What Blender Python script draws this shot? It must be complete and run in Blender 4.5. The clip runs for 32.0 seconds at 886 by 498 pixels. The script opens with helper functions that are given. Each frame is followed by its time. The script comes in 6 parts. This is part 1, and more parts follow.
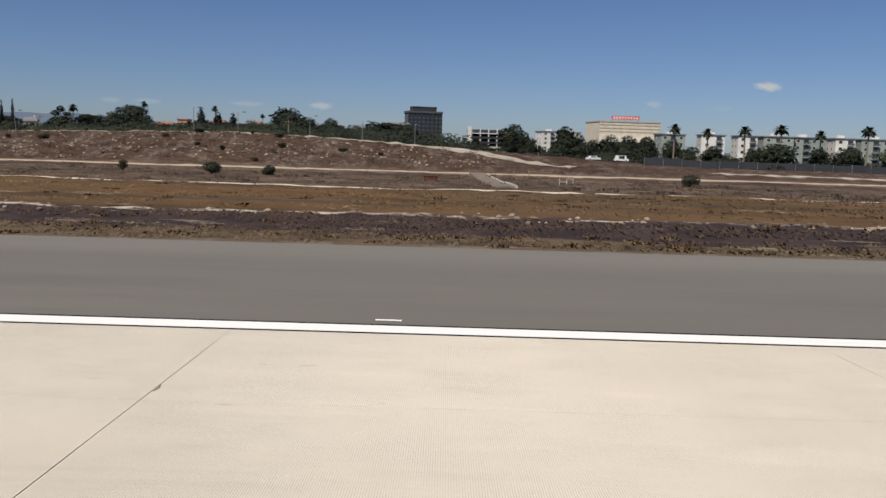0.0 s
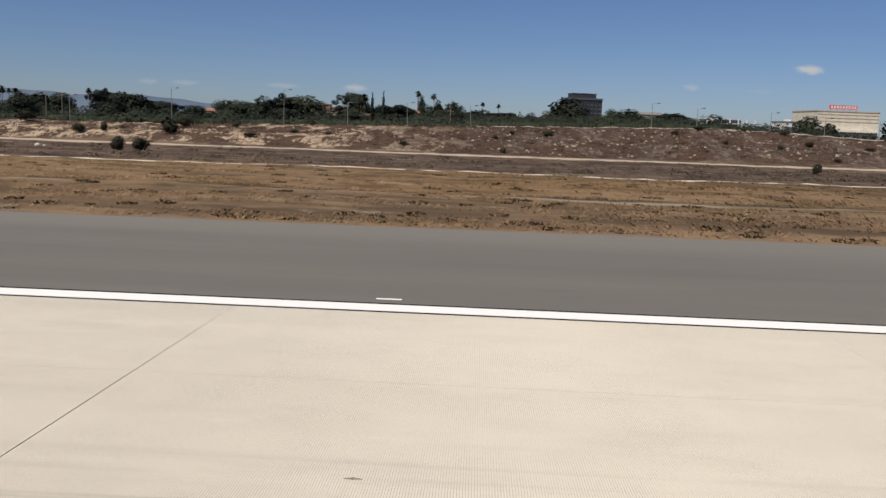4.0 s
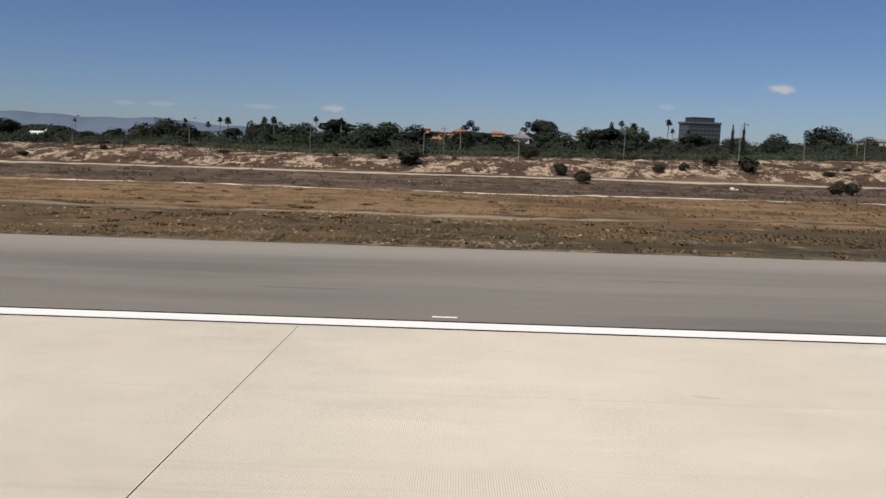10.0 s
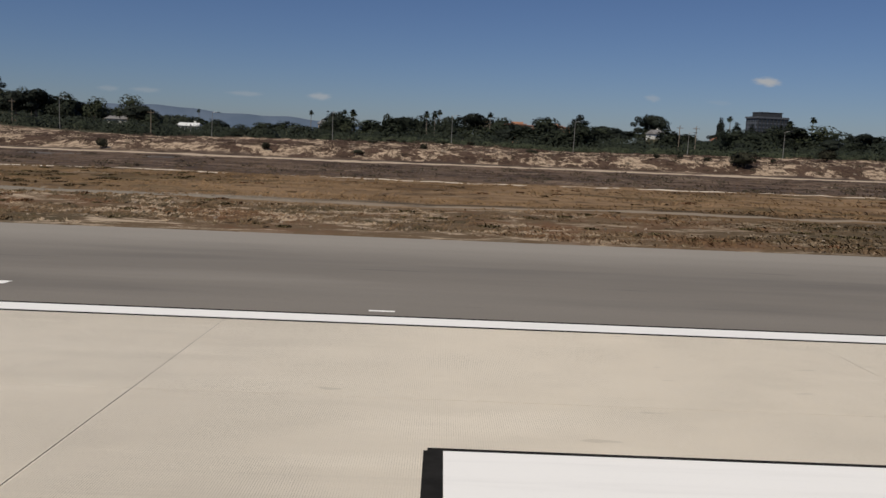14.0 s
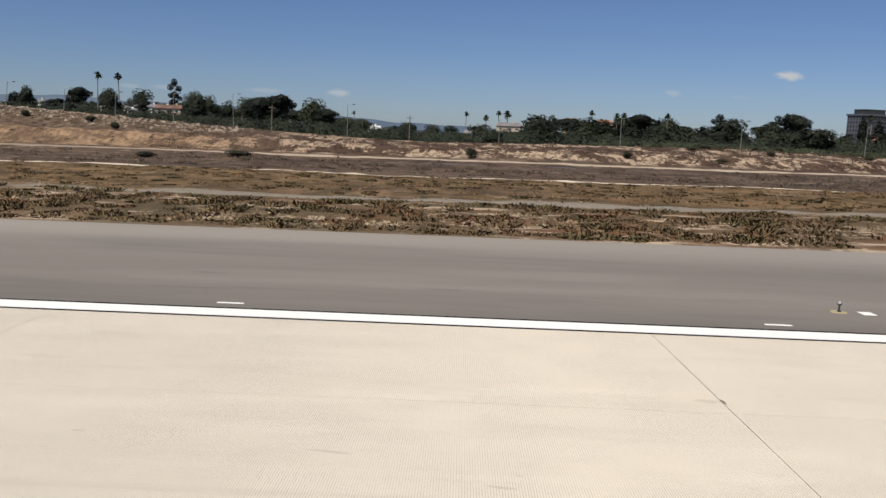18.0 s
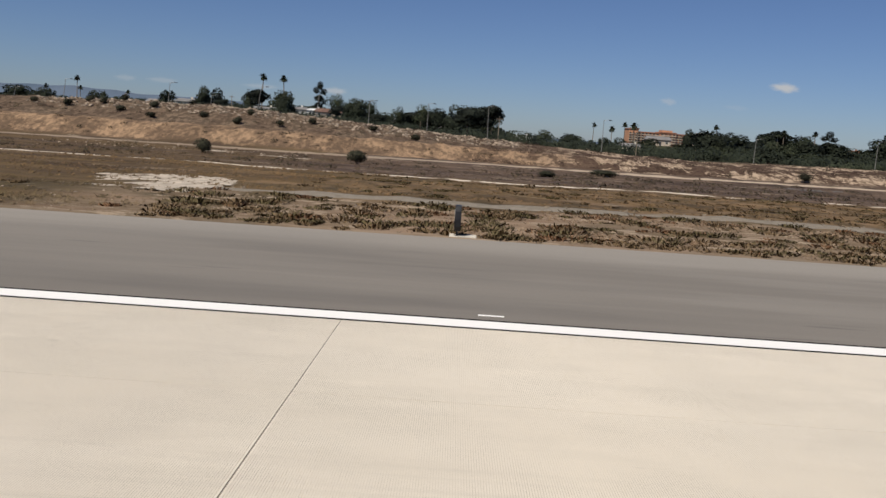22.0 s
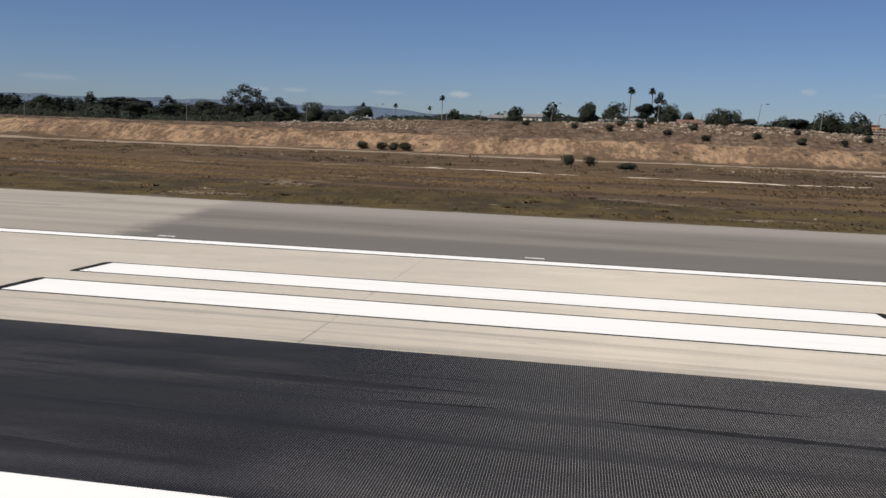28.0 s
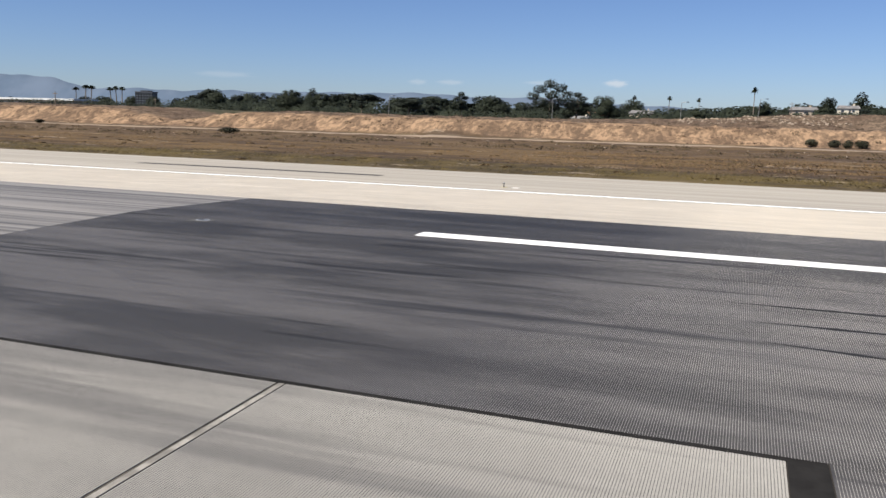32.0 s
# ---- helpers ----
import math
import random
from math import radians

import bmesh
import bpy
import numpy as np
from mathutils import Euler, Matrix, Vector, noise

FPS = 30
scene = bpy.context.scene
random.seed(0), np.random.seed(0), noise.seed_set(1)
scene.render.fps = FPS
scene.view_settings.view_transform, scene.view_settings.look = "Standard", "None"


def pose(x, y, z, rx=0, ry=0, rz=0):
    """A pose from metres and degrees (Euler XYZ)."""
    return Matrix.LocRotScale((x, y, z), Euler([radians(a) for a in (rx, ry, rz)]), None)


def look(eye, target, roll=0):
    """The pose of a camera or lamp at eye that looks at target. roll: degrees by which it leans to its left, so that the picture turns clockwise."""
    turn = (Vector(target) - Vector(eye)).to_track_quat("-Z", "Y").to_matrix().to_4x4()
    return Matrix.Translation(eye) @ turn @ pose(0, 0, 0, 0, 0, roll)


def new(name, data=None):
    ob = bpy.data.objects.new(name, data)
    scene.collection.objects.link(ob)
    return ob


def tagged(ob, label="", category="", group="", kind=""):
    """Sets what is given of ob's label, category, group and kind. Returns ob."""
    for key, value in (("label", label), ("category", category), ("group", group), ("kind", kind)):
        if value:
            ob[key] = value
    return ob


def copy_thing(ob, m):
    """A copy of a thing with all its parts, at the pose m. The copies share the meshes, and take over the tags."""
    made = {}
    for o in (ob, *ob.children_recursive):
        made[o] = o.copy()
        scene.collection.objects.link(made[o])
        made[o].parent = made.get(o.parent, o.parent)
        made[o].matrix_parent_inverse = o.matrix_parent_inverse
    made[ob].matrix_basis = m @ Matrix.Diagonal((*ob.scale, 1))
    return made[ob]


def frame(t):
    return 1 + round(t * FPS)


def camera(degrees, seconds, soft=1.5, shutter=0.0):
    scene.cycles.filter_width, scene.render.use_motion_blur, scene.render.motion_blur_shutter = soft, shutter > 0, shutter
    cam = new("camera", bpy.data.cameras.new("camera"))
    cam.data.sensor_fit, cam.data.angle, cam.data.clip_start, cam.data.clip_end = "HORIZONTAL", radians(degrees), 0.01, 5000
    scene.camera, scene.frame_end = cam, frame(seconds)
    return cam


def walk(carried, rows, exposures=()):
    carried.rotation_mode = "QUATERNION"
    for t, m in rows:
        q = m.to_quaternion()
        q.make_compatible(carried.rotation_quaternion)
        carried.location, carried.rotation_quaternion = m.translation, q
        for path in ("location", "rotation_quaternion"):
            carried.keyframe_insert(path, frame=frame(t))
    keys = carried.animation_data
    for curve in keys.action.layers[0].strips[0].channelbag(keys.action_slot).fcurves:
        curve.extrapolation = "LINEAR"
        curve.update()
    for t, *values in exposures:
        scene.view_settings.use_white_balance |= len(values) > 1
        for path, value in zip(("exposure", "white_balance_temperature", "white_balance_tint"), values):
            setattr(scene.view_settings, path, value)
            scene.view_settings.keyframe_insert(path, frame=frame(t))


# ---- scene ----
cam = camera(56.84, 32.0)
PATH = [
    (0, (76.92, 1.04, 4.395), (76.999, 100.247, -8.181), 1.72),
    (0.5, (58.41, 1.09, 4.394), (58.976, 100.308, -8.047), 2.00),
    (1, (40.25, 1.13, 4.393), (40.492, 100.337, -8.177), 2.05),
    (1.5, (22.45, 1.27, 4.390), (22.174, 100.307, -9.467), 2.47),
    (2, (5.22, 1.47, 4.385), (3.912, 100.273, -10.991), 2.52),
    (2.5, (-11.48, 1.39, 4.387), (-13.806, 100.228, -10.653), 2.75),
    (3, (-27.79, 1.16, 4.392), (-30.624, 100.086, -9.954), 2.67),
    (3.5, (-43.76, 0.95, 4.397), (-48.030, 99.728, -10.589), 2.05),
    (5.5, (-103.40, 0.32, 4.411), (-104.440, 99.394, -9.103), 1.67),
    (6, (-117.26, 0.35, 4.411), (-118.225, 99.372, -9.482), 1.50),
    (6.5, (-130.62, 0.50, 4.407), (-131.127, 99.516, -9.591), 1.61),
    (7, (-143.45, 0.51, 4.407), (-143.175, 99.563, -9.293), 1.81),
    (7.5, (-155.79, 0.30, 4.412), (-155.415, 99.396, -9.031), 2.14),
    (8, (-167.76, 0.08, 4.417), (-168.625, 99.159, -9.113), 2.18),
    (8.5, (-179.45, 0.02, 4.418), (-183.374, 99.032, -9.032), 2.43),
    (9, (-191.12, 0.03, 4.418), (-194.360, 99.188, -8.117), 1.57),
    (9.5, (-202.64, -0.07, 4.417), (-204.924, 99.149, -7.838), 1.61),
    (10, (-213.88, -0.02, 4.418), (-215.268, 99.215, -7.881), 1.76),
    (10.5, (-225.10, 0.12, 4.416), (-225.695, 99.334, -8.052), 1.87),
    (11, (-236.41, 0.37, 4.410), (-236.166, 99.568, -8.230), 1.93),
    (11.5, (-247.72, 0.52, 4.407), (-246.261, 99.711, -8.220), 2.03),
    (12, (-259.08, 0.60, 4.405), (-257.331, 99.787, -8.202), 2.03),
    (12.5, (-270.48, 0.59, 4.405), (-269.268, 99.730, -8.642), 2.06),
    (13, (-281.81, 0.76, 4.401), (-280.860, 99.862, -8.912), 2.12),
    (13.5, (-292.99, 0.98, 4.396), (-292.298, 100.063, -9.113), 2.28),
    (15.5, (-336.51, 0.96, 4.397), (-336.790, 100.040, -9.126), 2.06),
    (16, (-347.47, 0.99, 4.396), (-347.747, 100.074, -9.114), 2.14),
    (16.5, (-358.42, 1.14, 4.393), (-358.991, 100.195, -9.288), 1.99),
    (17, (-369.29, 1.18, 4.392), (-370.490, 100.230, -9.331), 2.01),
    (17.5, (-380.07, 1.31, 4.389), (-381.612, 100.323, -9.507), 2.05),
    (18, (-390.67, 1.37, 4.387), (-392.526, 100.360, -9.694), 2.08),
    (18.5, (-401.21, 1.20, 4.391), (-402.339, 100.221, -9.539), 2.67),
    (19, (-411.81, 1.19, 4.392), (-412.312, 100.252, -9.277), 2.72),
    (19.5, (-422.46, 1.17, 4.392), (-422.877, 100.238, -9.201), 2.85),
    (20, (-433.16, 1.29, 4.389), (-433.168, 100.394, -8.991), 2.96),
    (20.5, (-443.69, 1.31, 4.389), (-443.261, 100.404, -9.035), 3.34),
    (21, (-454.03, 1.33, 4.388), (-453.929, 100.396, -9.258), 3.29),
    (21.5, (-464.27, 1.29, 4.389), (-464.519, 100.320, -9.507), 3.50),
    (22, (-474.45, 1.26, 4.390), (-475.339, 100.289, -9.470), 3.81),
    (22.5, (-484.60, 1.13, 4.393), (-486.672, 100.153, -9.404), 3.86),
    (23, (-494.67, 0.80, 4.400), (-498.257, 99.786, -9.367), 3.89),
    (23.5, (-504.72, 0.30, 4.412), (-509.190, 99.272, -9.138), 4.06),
    (24, (-514.83, -0.19, 4.414), (-520.131, 98.775, -8.890), 4.14),
    (24.5, (-524.89, -0.70, 4.403), (-531.563, 98.209, -8.735), 4.04),
    (26.5, (-564.47, -3.81, 4.332), (-575.113, 94.769, -8.690), 2.54),
    (27, (-574.19, -5.01, 4.305), (-586.127, 93.352, -9.197), 2.34),
    (27.5, (-583.88, -6.30, 4.276), (-597.559, 91.761, -9.738), 2.27),
    (28, (-593.54, -7.66, 4.245), (-609.592, 89.981, -10.217), 2.07),
    (28.5, (-603.18, -9.25, 4.209), (-621.735, 87.878, -10.710), 1.83),
    (29, (-612.74, -11.06, 4.168), (-633.631, 85.539, -11.079), 1.82),
    (29.5, (-622.20, -13.06, 4.122), (-645.419, 82.965, -11.365), 1.62),
    (30, (-631.54, -15.20, 4.074), (-656.876, 80.290, -11.430), 1.54),
    (30.5, (-640.78, -17.38, 4.025), (-668.210, 77.516, -11.561), 1.63),
    (31, (-649.89, -19.70, 3.972), (-679.368, 74.586, -11.543), 1.68),
    (31.5, (-658.86, -22.23, 3.915), (-690.276, 71.396, -11.789), 1.62),
    (32, (-667.69, -24.88, 3.854), (-701.490, 67.851, -12.205), 1.47),
]
EXPOSURES = [(0, 0.0, 6640, 9), (9, -0.03, 6640, 9), (12.4, 0.0, 6640, 9), (13.2, -0.44, 6640, 9), (13.6, -0.48, 6640, 9), (15.5, 0.02, 6640, 9), (19.4, 0.06, 6640, 9), (20.0, -0.4, 6640, 9), (20.4, -0.56, 6640, 9), (21.3, -0.52, 6640, 9), (22.0, -0.05, 6640, 9), (23, -0.02, 6640, 9), (24, 0.04, 6640, 9), (26.5, 0.24, 6640, 9), (27.2, 0.18, 6600, 9), (28, -0.02, 6560, 9), (29, 0.02, 6500, 9), (30, 0.58, 6500, 9), (31, 0.55, 6520, 9), (32, 0.6, 6520, 9)]
walk(cam, [(t, look(eye, target, roll)) for t, eye, target, roll in PATH], EXPOSURES)

# ---- light ----
SUN_DIR = Vector((-0.42, -0.62, 0.95)).normalized()   # towards the sun
SUN_EL = math.asin(SUN_DIR.z)
world = bpy.data.worlds.new("world")
scene.world = world
world.use_nodes = True
wn, wl = world.node_tree.nodes, world.node_tree.links
wn.clear()
sky = wn.new("ShaderNodeTexSky")
sky.sky_type, sky.sun_disc = "NISHITA", False
sky.sun_elevation = SUN_EL
sky.sun_rotation = math.atan2(SUN_DIR.x, SUN_DIR.y)
sky.altitude, sky.air_density, sky.dust_density, sky.ozone_density = 1300.0, 1.0, 0.9, 3.2
bg = wn.new("ShaderNodeBackground")
bg.inputs["Strength"].default_value = 0.056
wout = wn.new("ShaderNodeOutputWorld")
# a few small fair-weather clouds, far off, low over the horizon
geo = wn.new("ShaderNodeTexCoord")


def sky_math(op, a, b):
    n = wn.new("ShaderNodeMath")
    n.operation = op
    for s, v in zip(n.inputs, (a, b)):
        if isinstance(v, bpy.types.NodeSocket):
            wl.new(v, s)
        else:
            s.default_value = v
    return n.outputs[0]


def cloud_mask(direction, width, height, strength):
    d = Vector(direction).normalized()
    m = wn.new("ShaderNodeMapping")
    m.vector_type = "POINT"
    wl.new(geo.outputs["Generated"], m.inputs[0])
    m.inputs["Location"].default_value = (-d.x / width, -d.y / width, -d.z / height)
    m.inputs["Scale"].default_value = (1 / width, 1 / width, 1 / height)
    ln = wn.new("ShaderNodeVectorMath")
    ln.operation = "LENGTH"
    wl.new(m.outputs[0], ln.inputs[0])
    nz = wn.new("ShaderNodeTexNoise")
    wl.new(m.outputs[0], nz.inputs["Vector"])
    nz.inputs["Scale"].default_value, nz.inputs["Detail"].default_value = 1.6, 5.0
    r = wn.new("ShaderNodeMapRange")
    r.interpolation_type = "SMOOTHSTEP"
    wl.new(sky_math("ADD", ln.outputs["Value"], nz.outputs[0]), r.inputs[0])
    for s, v in zip(list(r.inputs)[1:5], (0.75, 1.45, strength, 0.0)):
        s.default_value = v
    return r.outputs[0]


CLOUDS = [((0.385, 1.0, 0.0808), 0.021, 0.0068, 0.9), ((-0.151, 1.0, 0.0425), 0.018, 0.0058, 0.55), ((0.249, 1.0, 0.056), 0.013, 0.0055, 0.32), ((-0.240, 1.0, 0.0424), 0.026, 0.0042, 0.26),
          ((-0.36, 1.0, 0.0421), 0.02, 0.0042, 0.24), ((-0.405, 1.0, 0.0422), 0.014, 0.0045, 0.22), ((-0.7, 1.0, 0.05), 0.04, 0.005, 0.16), ((0.33, 1.0, 0.054), 0.02, 0.004, 0.1)]
sky_tint = wn.new("ShaderNodeMix")
sky_tint.data_type, sky_tint.blend_type = "RGBA", "MULTIPLY"
sky_tint.inputs[0].default_value = 1.0
wl.new(sky.outputs[0], sky_tint.inputs[6])
sky_tint.inputs[7].default_value = (0.835, 0.935, 1.22, 1.0)
sky_color = sky_tint.outputs[2]
for args in CLOUDS:
    mx = wn.new("ShaderNodeMix")
    mx.data_type = "RGBA"
    wl.new(cloud_mask(*args), mx.inputs[0])
    wl.new(sky_color, mx.inputs[6])
    mx.inputs[7].default_value = (9.0, 9.2, 9.6, 1.0)
    sky_color = mx.outputs[2]
wl.new(sky_color, bg.inputs[0])
wl.new(bg.outputs[0], wout.inputs[0])
sun_data = bpy.data.lights.new("sun", "SUN")
sun_data.energy, sun_data.angle, sun_data.color = 4.6, radians(0.6), (1.0, 0.94, 0.84)
sun = new("sun", sun_data)
sun.matrix_world = look((0, 0, 300), Vector((0, 0, 300)) - SUN_DIR * 10)


# ---- material helpers ----
class Mat:
    """A small node builder: every method returns an output socket."""

    def __init__(self, name):
        self.m = bpy.data.materials.new(name)
        self.m.use_nodes = True
        self.n, self.l = self.m.node_tree.nodes, self.m.node_tree.links
        self.bsdf = self.n["Principled BSDF"]
        self.pos = self.n.new("ShaderNodeNewGeometry").outputs["Position"]
        self.sep = None

    def put(self, socket, value):
        if isinstance(value, bpy.types.NodeSocket):
            self.l.new(value, socket)
        elif isinstance(value, (tuple, list)):
            socket.default_value = (*value, 1.0) if len(value) == 3 and len(socket.default_value) == 4 else value
        else:
            socket.default_value = value

    def axis(self, k):
        if self.sep is None:
            self.sep = self.n.new("ShaderNodeSeparateXYZ")
            self.l.new(self.pos, self.sep.inputs[0])
        return self.sep.outputs[k]

    def math(self, op, a, b=0.0, c=0.0):
        n = self.n.new("ShaderNodeMath")
        n.operation = op
        for s, v in zip(n.inputs, (a, b, c)):
            self.put(s, v)
        return n.outputs[0]

    def noise(self, scale, detail=4.0, rough=0.6, stretch=(1, 1, 1), shift=0.0):
        mp = self.n.new("ShaderNodeMapping")
        self.l.new(self.pos, mp.inputs[0])
        mp.inputs["Scale"].default_value = stretch
        mp.inputs["Location"].default_value = (shift, shift * 0.7, 0)
        n = self.n.new("ShaderNodeTexNoise")
        self.l.new(mp.outputs[0], n.inputs["Vector"])
        n.inputs["Scale"].default_value, n.inputs["Detail"].default_value, n.inputs["Roughness"].default_value = scale, detail, rough
        return n.outputs[0]

    def ramp(self, value, lo, hi, a=0.0, b=1.0):
        n = self.n.new("ShaderNodeMapRange")
        n.interpolation_type = "SMOOTHSTEP"
        for s, v in zip(n.inputs, (value, lo, hi, a, b)):
            self.put(s, v)
        return n.outputs[0]

    def mix(self, fac, a, b):
        n = self.n.new("ShaderNodeMix")
        n.data_type = "RGBA"
        self.put(n.inputs[0], fac)
        self.put(n.inputs[6], a)
        self.put(n.inputs[7], b)
        return n.outputs[2]

    def scale(self, color, f):
        n = self.n.new("ShaderNodeVectorMath")
        n.operation = "SCALE"
        self.put(n.inputs[0], color)
        self.put(n.inputs["Scale"], f)
        return n.outputs[0]

    def band(self, value, at, half, soft):
        """1 within half of at, falling to 0 over soft."""
        d = self.math("ABSOLUTE", self.math("SUBTRACT", value, at))
        return self.ramp(d, half, half + soft, 1.0, 0.0)

    def random(self, island=False):
        if island:
            return self.n.new("ShaderNodeNewGeometry").outputs["Random Per Island"]
        return self.n.new("ShaderNodeObjectInfo").outputs["Random"]

    def done(self, color, rough=0.9, bump=None, strength=0.3, dist=0.05, metal=0.0, spec=0.3):
        self.put(self.bsdf.inputs["Base Color"], color)
        self.put(self.bsdf.inputs["Roughness"], rough)
        self.put(self.bsdf.inputs["Metallic"], metal)
        self.put(self.bsdf.inputs["Specular IOR Level"], spec)
        if bump is not None:
            b = self.n.new("ShaderNodeBump")
            b.inputs["Strength"].default_value, b.inputs["Distance"].default_value = strength, dist
            self.l.new(bump, b.inputs["Height"])
            self.l.new(b.outputs[0], self.bsdf.inputs["Normal"])
        return self.m


def plain(name, color, rough=0.8, vary=0.15, scale=0.6, metal=0.0, spec=0.3, island=False, obj=0.0):
    m = Mat(name)
    dark = tuple(c * (1 - vary) for c in color)
    lite = tuple(min(1, c * (1 + vary)) for c in color)
    f = m.ramp(m.noise(scale, 5), 0.3, 0.7)
    if island:
        f = m.math("MULTIPLY_ADD", m.random(True), 0.75, m.math("MULTIPLY", f, 0.25))
    c = m.mix(f, dark, lite)
    if obj:
        c = m.mix(m.math("MULTIPLY", m.random(), obj), c, tuple(v * 0.5 for v in color))
    return m.done(c, rough, metal=metal, spec=spec)


# ---- materials ----
def concrete_material(name, base, worn):
    m = Mat(name)
    big = m.noise(0.09, 4, 0.55, (0.35, 1, 1))
    mid = m.noise(0.9, 5, 0.6, (0.4, 1.3, 1))
    fine = m.noise(24.0, 3, 0.7)
    c = m.mix(m.ramp(big, 0.35, 0.68), base, worn)
    c = m.mix(m.math("MULTIPLY", m.ramp(mid, 0.45, 0.75), 0.35), c, tuple(v * 0.82 for v in base))
    c = m.mix(m.math("MULTIPLY", m.ramp(fine, 0.4, 0.7), 0.16), c, tuple(v * 0.62 for v in base))
    c = m.mix(m.math("MULTIPLY", m.random(), 0.22), c, tuple(v * 0.8 for v in worn))
    # rubber and tyre streaks along the runway, nearer the keel
    streak = m.ramp(m.noise(1.2, 4, 0.6, (0.03, 2.2, 1)), 0.5, 0.72)
    near = m.ramp(m.axis(1), 7.0, 13.5, 1.0, 0.0)
    c = m.mix(m.math("MULTIPLY", m.math("MULTIPLY", streak, near), 0.5), c, (0.16, 0.15, 0.14))
    dull = m.ramp(m.math("ADD", m.axis(0), m.math("MULTIPLY", big, 40.0)), -540.0, -470.0, 1.0, 0.0)
    dull = m.math("MULTIPLY", dull, m.ramp(m.axis(0), -628.0, -600.0, 0.4, 1.0))
    c = m.mix(m.math("MULTIPLY", m.ramp(m.axis(0), -640.0, -595.0, 1.0, 0.4), m.math("MULTIPLY", m.ramp(m.axis(0), -560.0, -500.0, 1.0, 0.0), 0.6)), c, m.mix(m.ramp(mid, 0.35, 0.65), (0.44, 0.393, 0.33), (0.375, 0.337, 0.29)))
    grime = m.ramp(m.noise(0.9, 4, 0.6, (0.08, 1.8, 1), 210.0), 0.5, 0.64)
    c = m.mix(m.math("MULTIPLY", m.math("MULTIPLY", grime, dull), m.ramp(m.axis(1), 9.0, 13.0, 0.5, 0.04)), c, (0.2, 0.185, 0.17))
    # spots, chips and faint oil stains
    spot = m.ramp(m.noise(1.6, 2, 0.5, (0.45, 1.2, 1), 77.0), 0.735, 0.78)
    c = m.mix(m.math("MULTIPLY", spot, 0.3), c, tuple(v * 0.4 for v in base))
    pale = m.ramp(m.noise(0.5, 4, 0.6, (0.3, 1.4, 1), 140.0), 0.55, 0.7)
    c = m.mix(m.math("MULTIPLY", pale, 0.3), c, tuple(min(0.85, v * 1.12) for v in worn))
    return m.done(c, 0.88, fine, 0.25, 0.01)


CONCRETE = concrete_material("runway_concrete", (0.705, 0.632, 0.522), (0.76, 0.688, 0.577))
# darker than the slabs: dirt plus painted-in shade that deepens the grooves
SLAB_GROOVE = plain("shade_toned_groove", (0.585, 0.52, 0.425), 0.95, 0.15, 0.5, spec=0.1)


def taxiway_material():
    m = Mat("taxiway_concrete")
    lane = m.noise(0.55, 5, 0.6, (0.1, 1.5, 1), 5.0)
    big = m.noise(0.25, 4, 0.55, (0.5, 1, 1))
    fine = m.noise(20.0, 4, 0.7)
    c = m.mix(m.ramp(big, 0.3, 0.7), (0.255, 0.24, 0.216), (0.37, 0.349, 0.31))
    c = m.mix(m.math("MULTIPLY", m.ramp(lane, 0.48, 0.66), 0.8), c, (0.15, 0.142, 0.133))
    c = m.mix(m.math("MULTIPLY", m.ramp(fine, 0.4, 0.7), 0.2), c, (0.16, 0.155, 0.15))
    return m.done(c, 0.85, fine, 0.25, 0.01)


GREY_CONCRETE = taxiway_material()


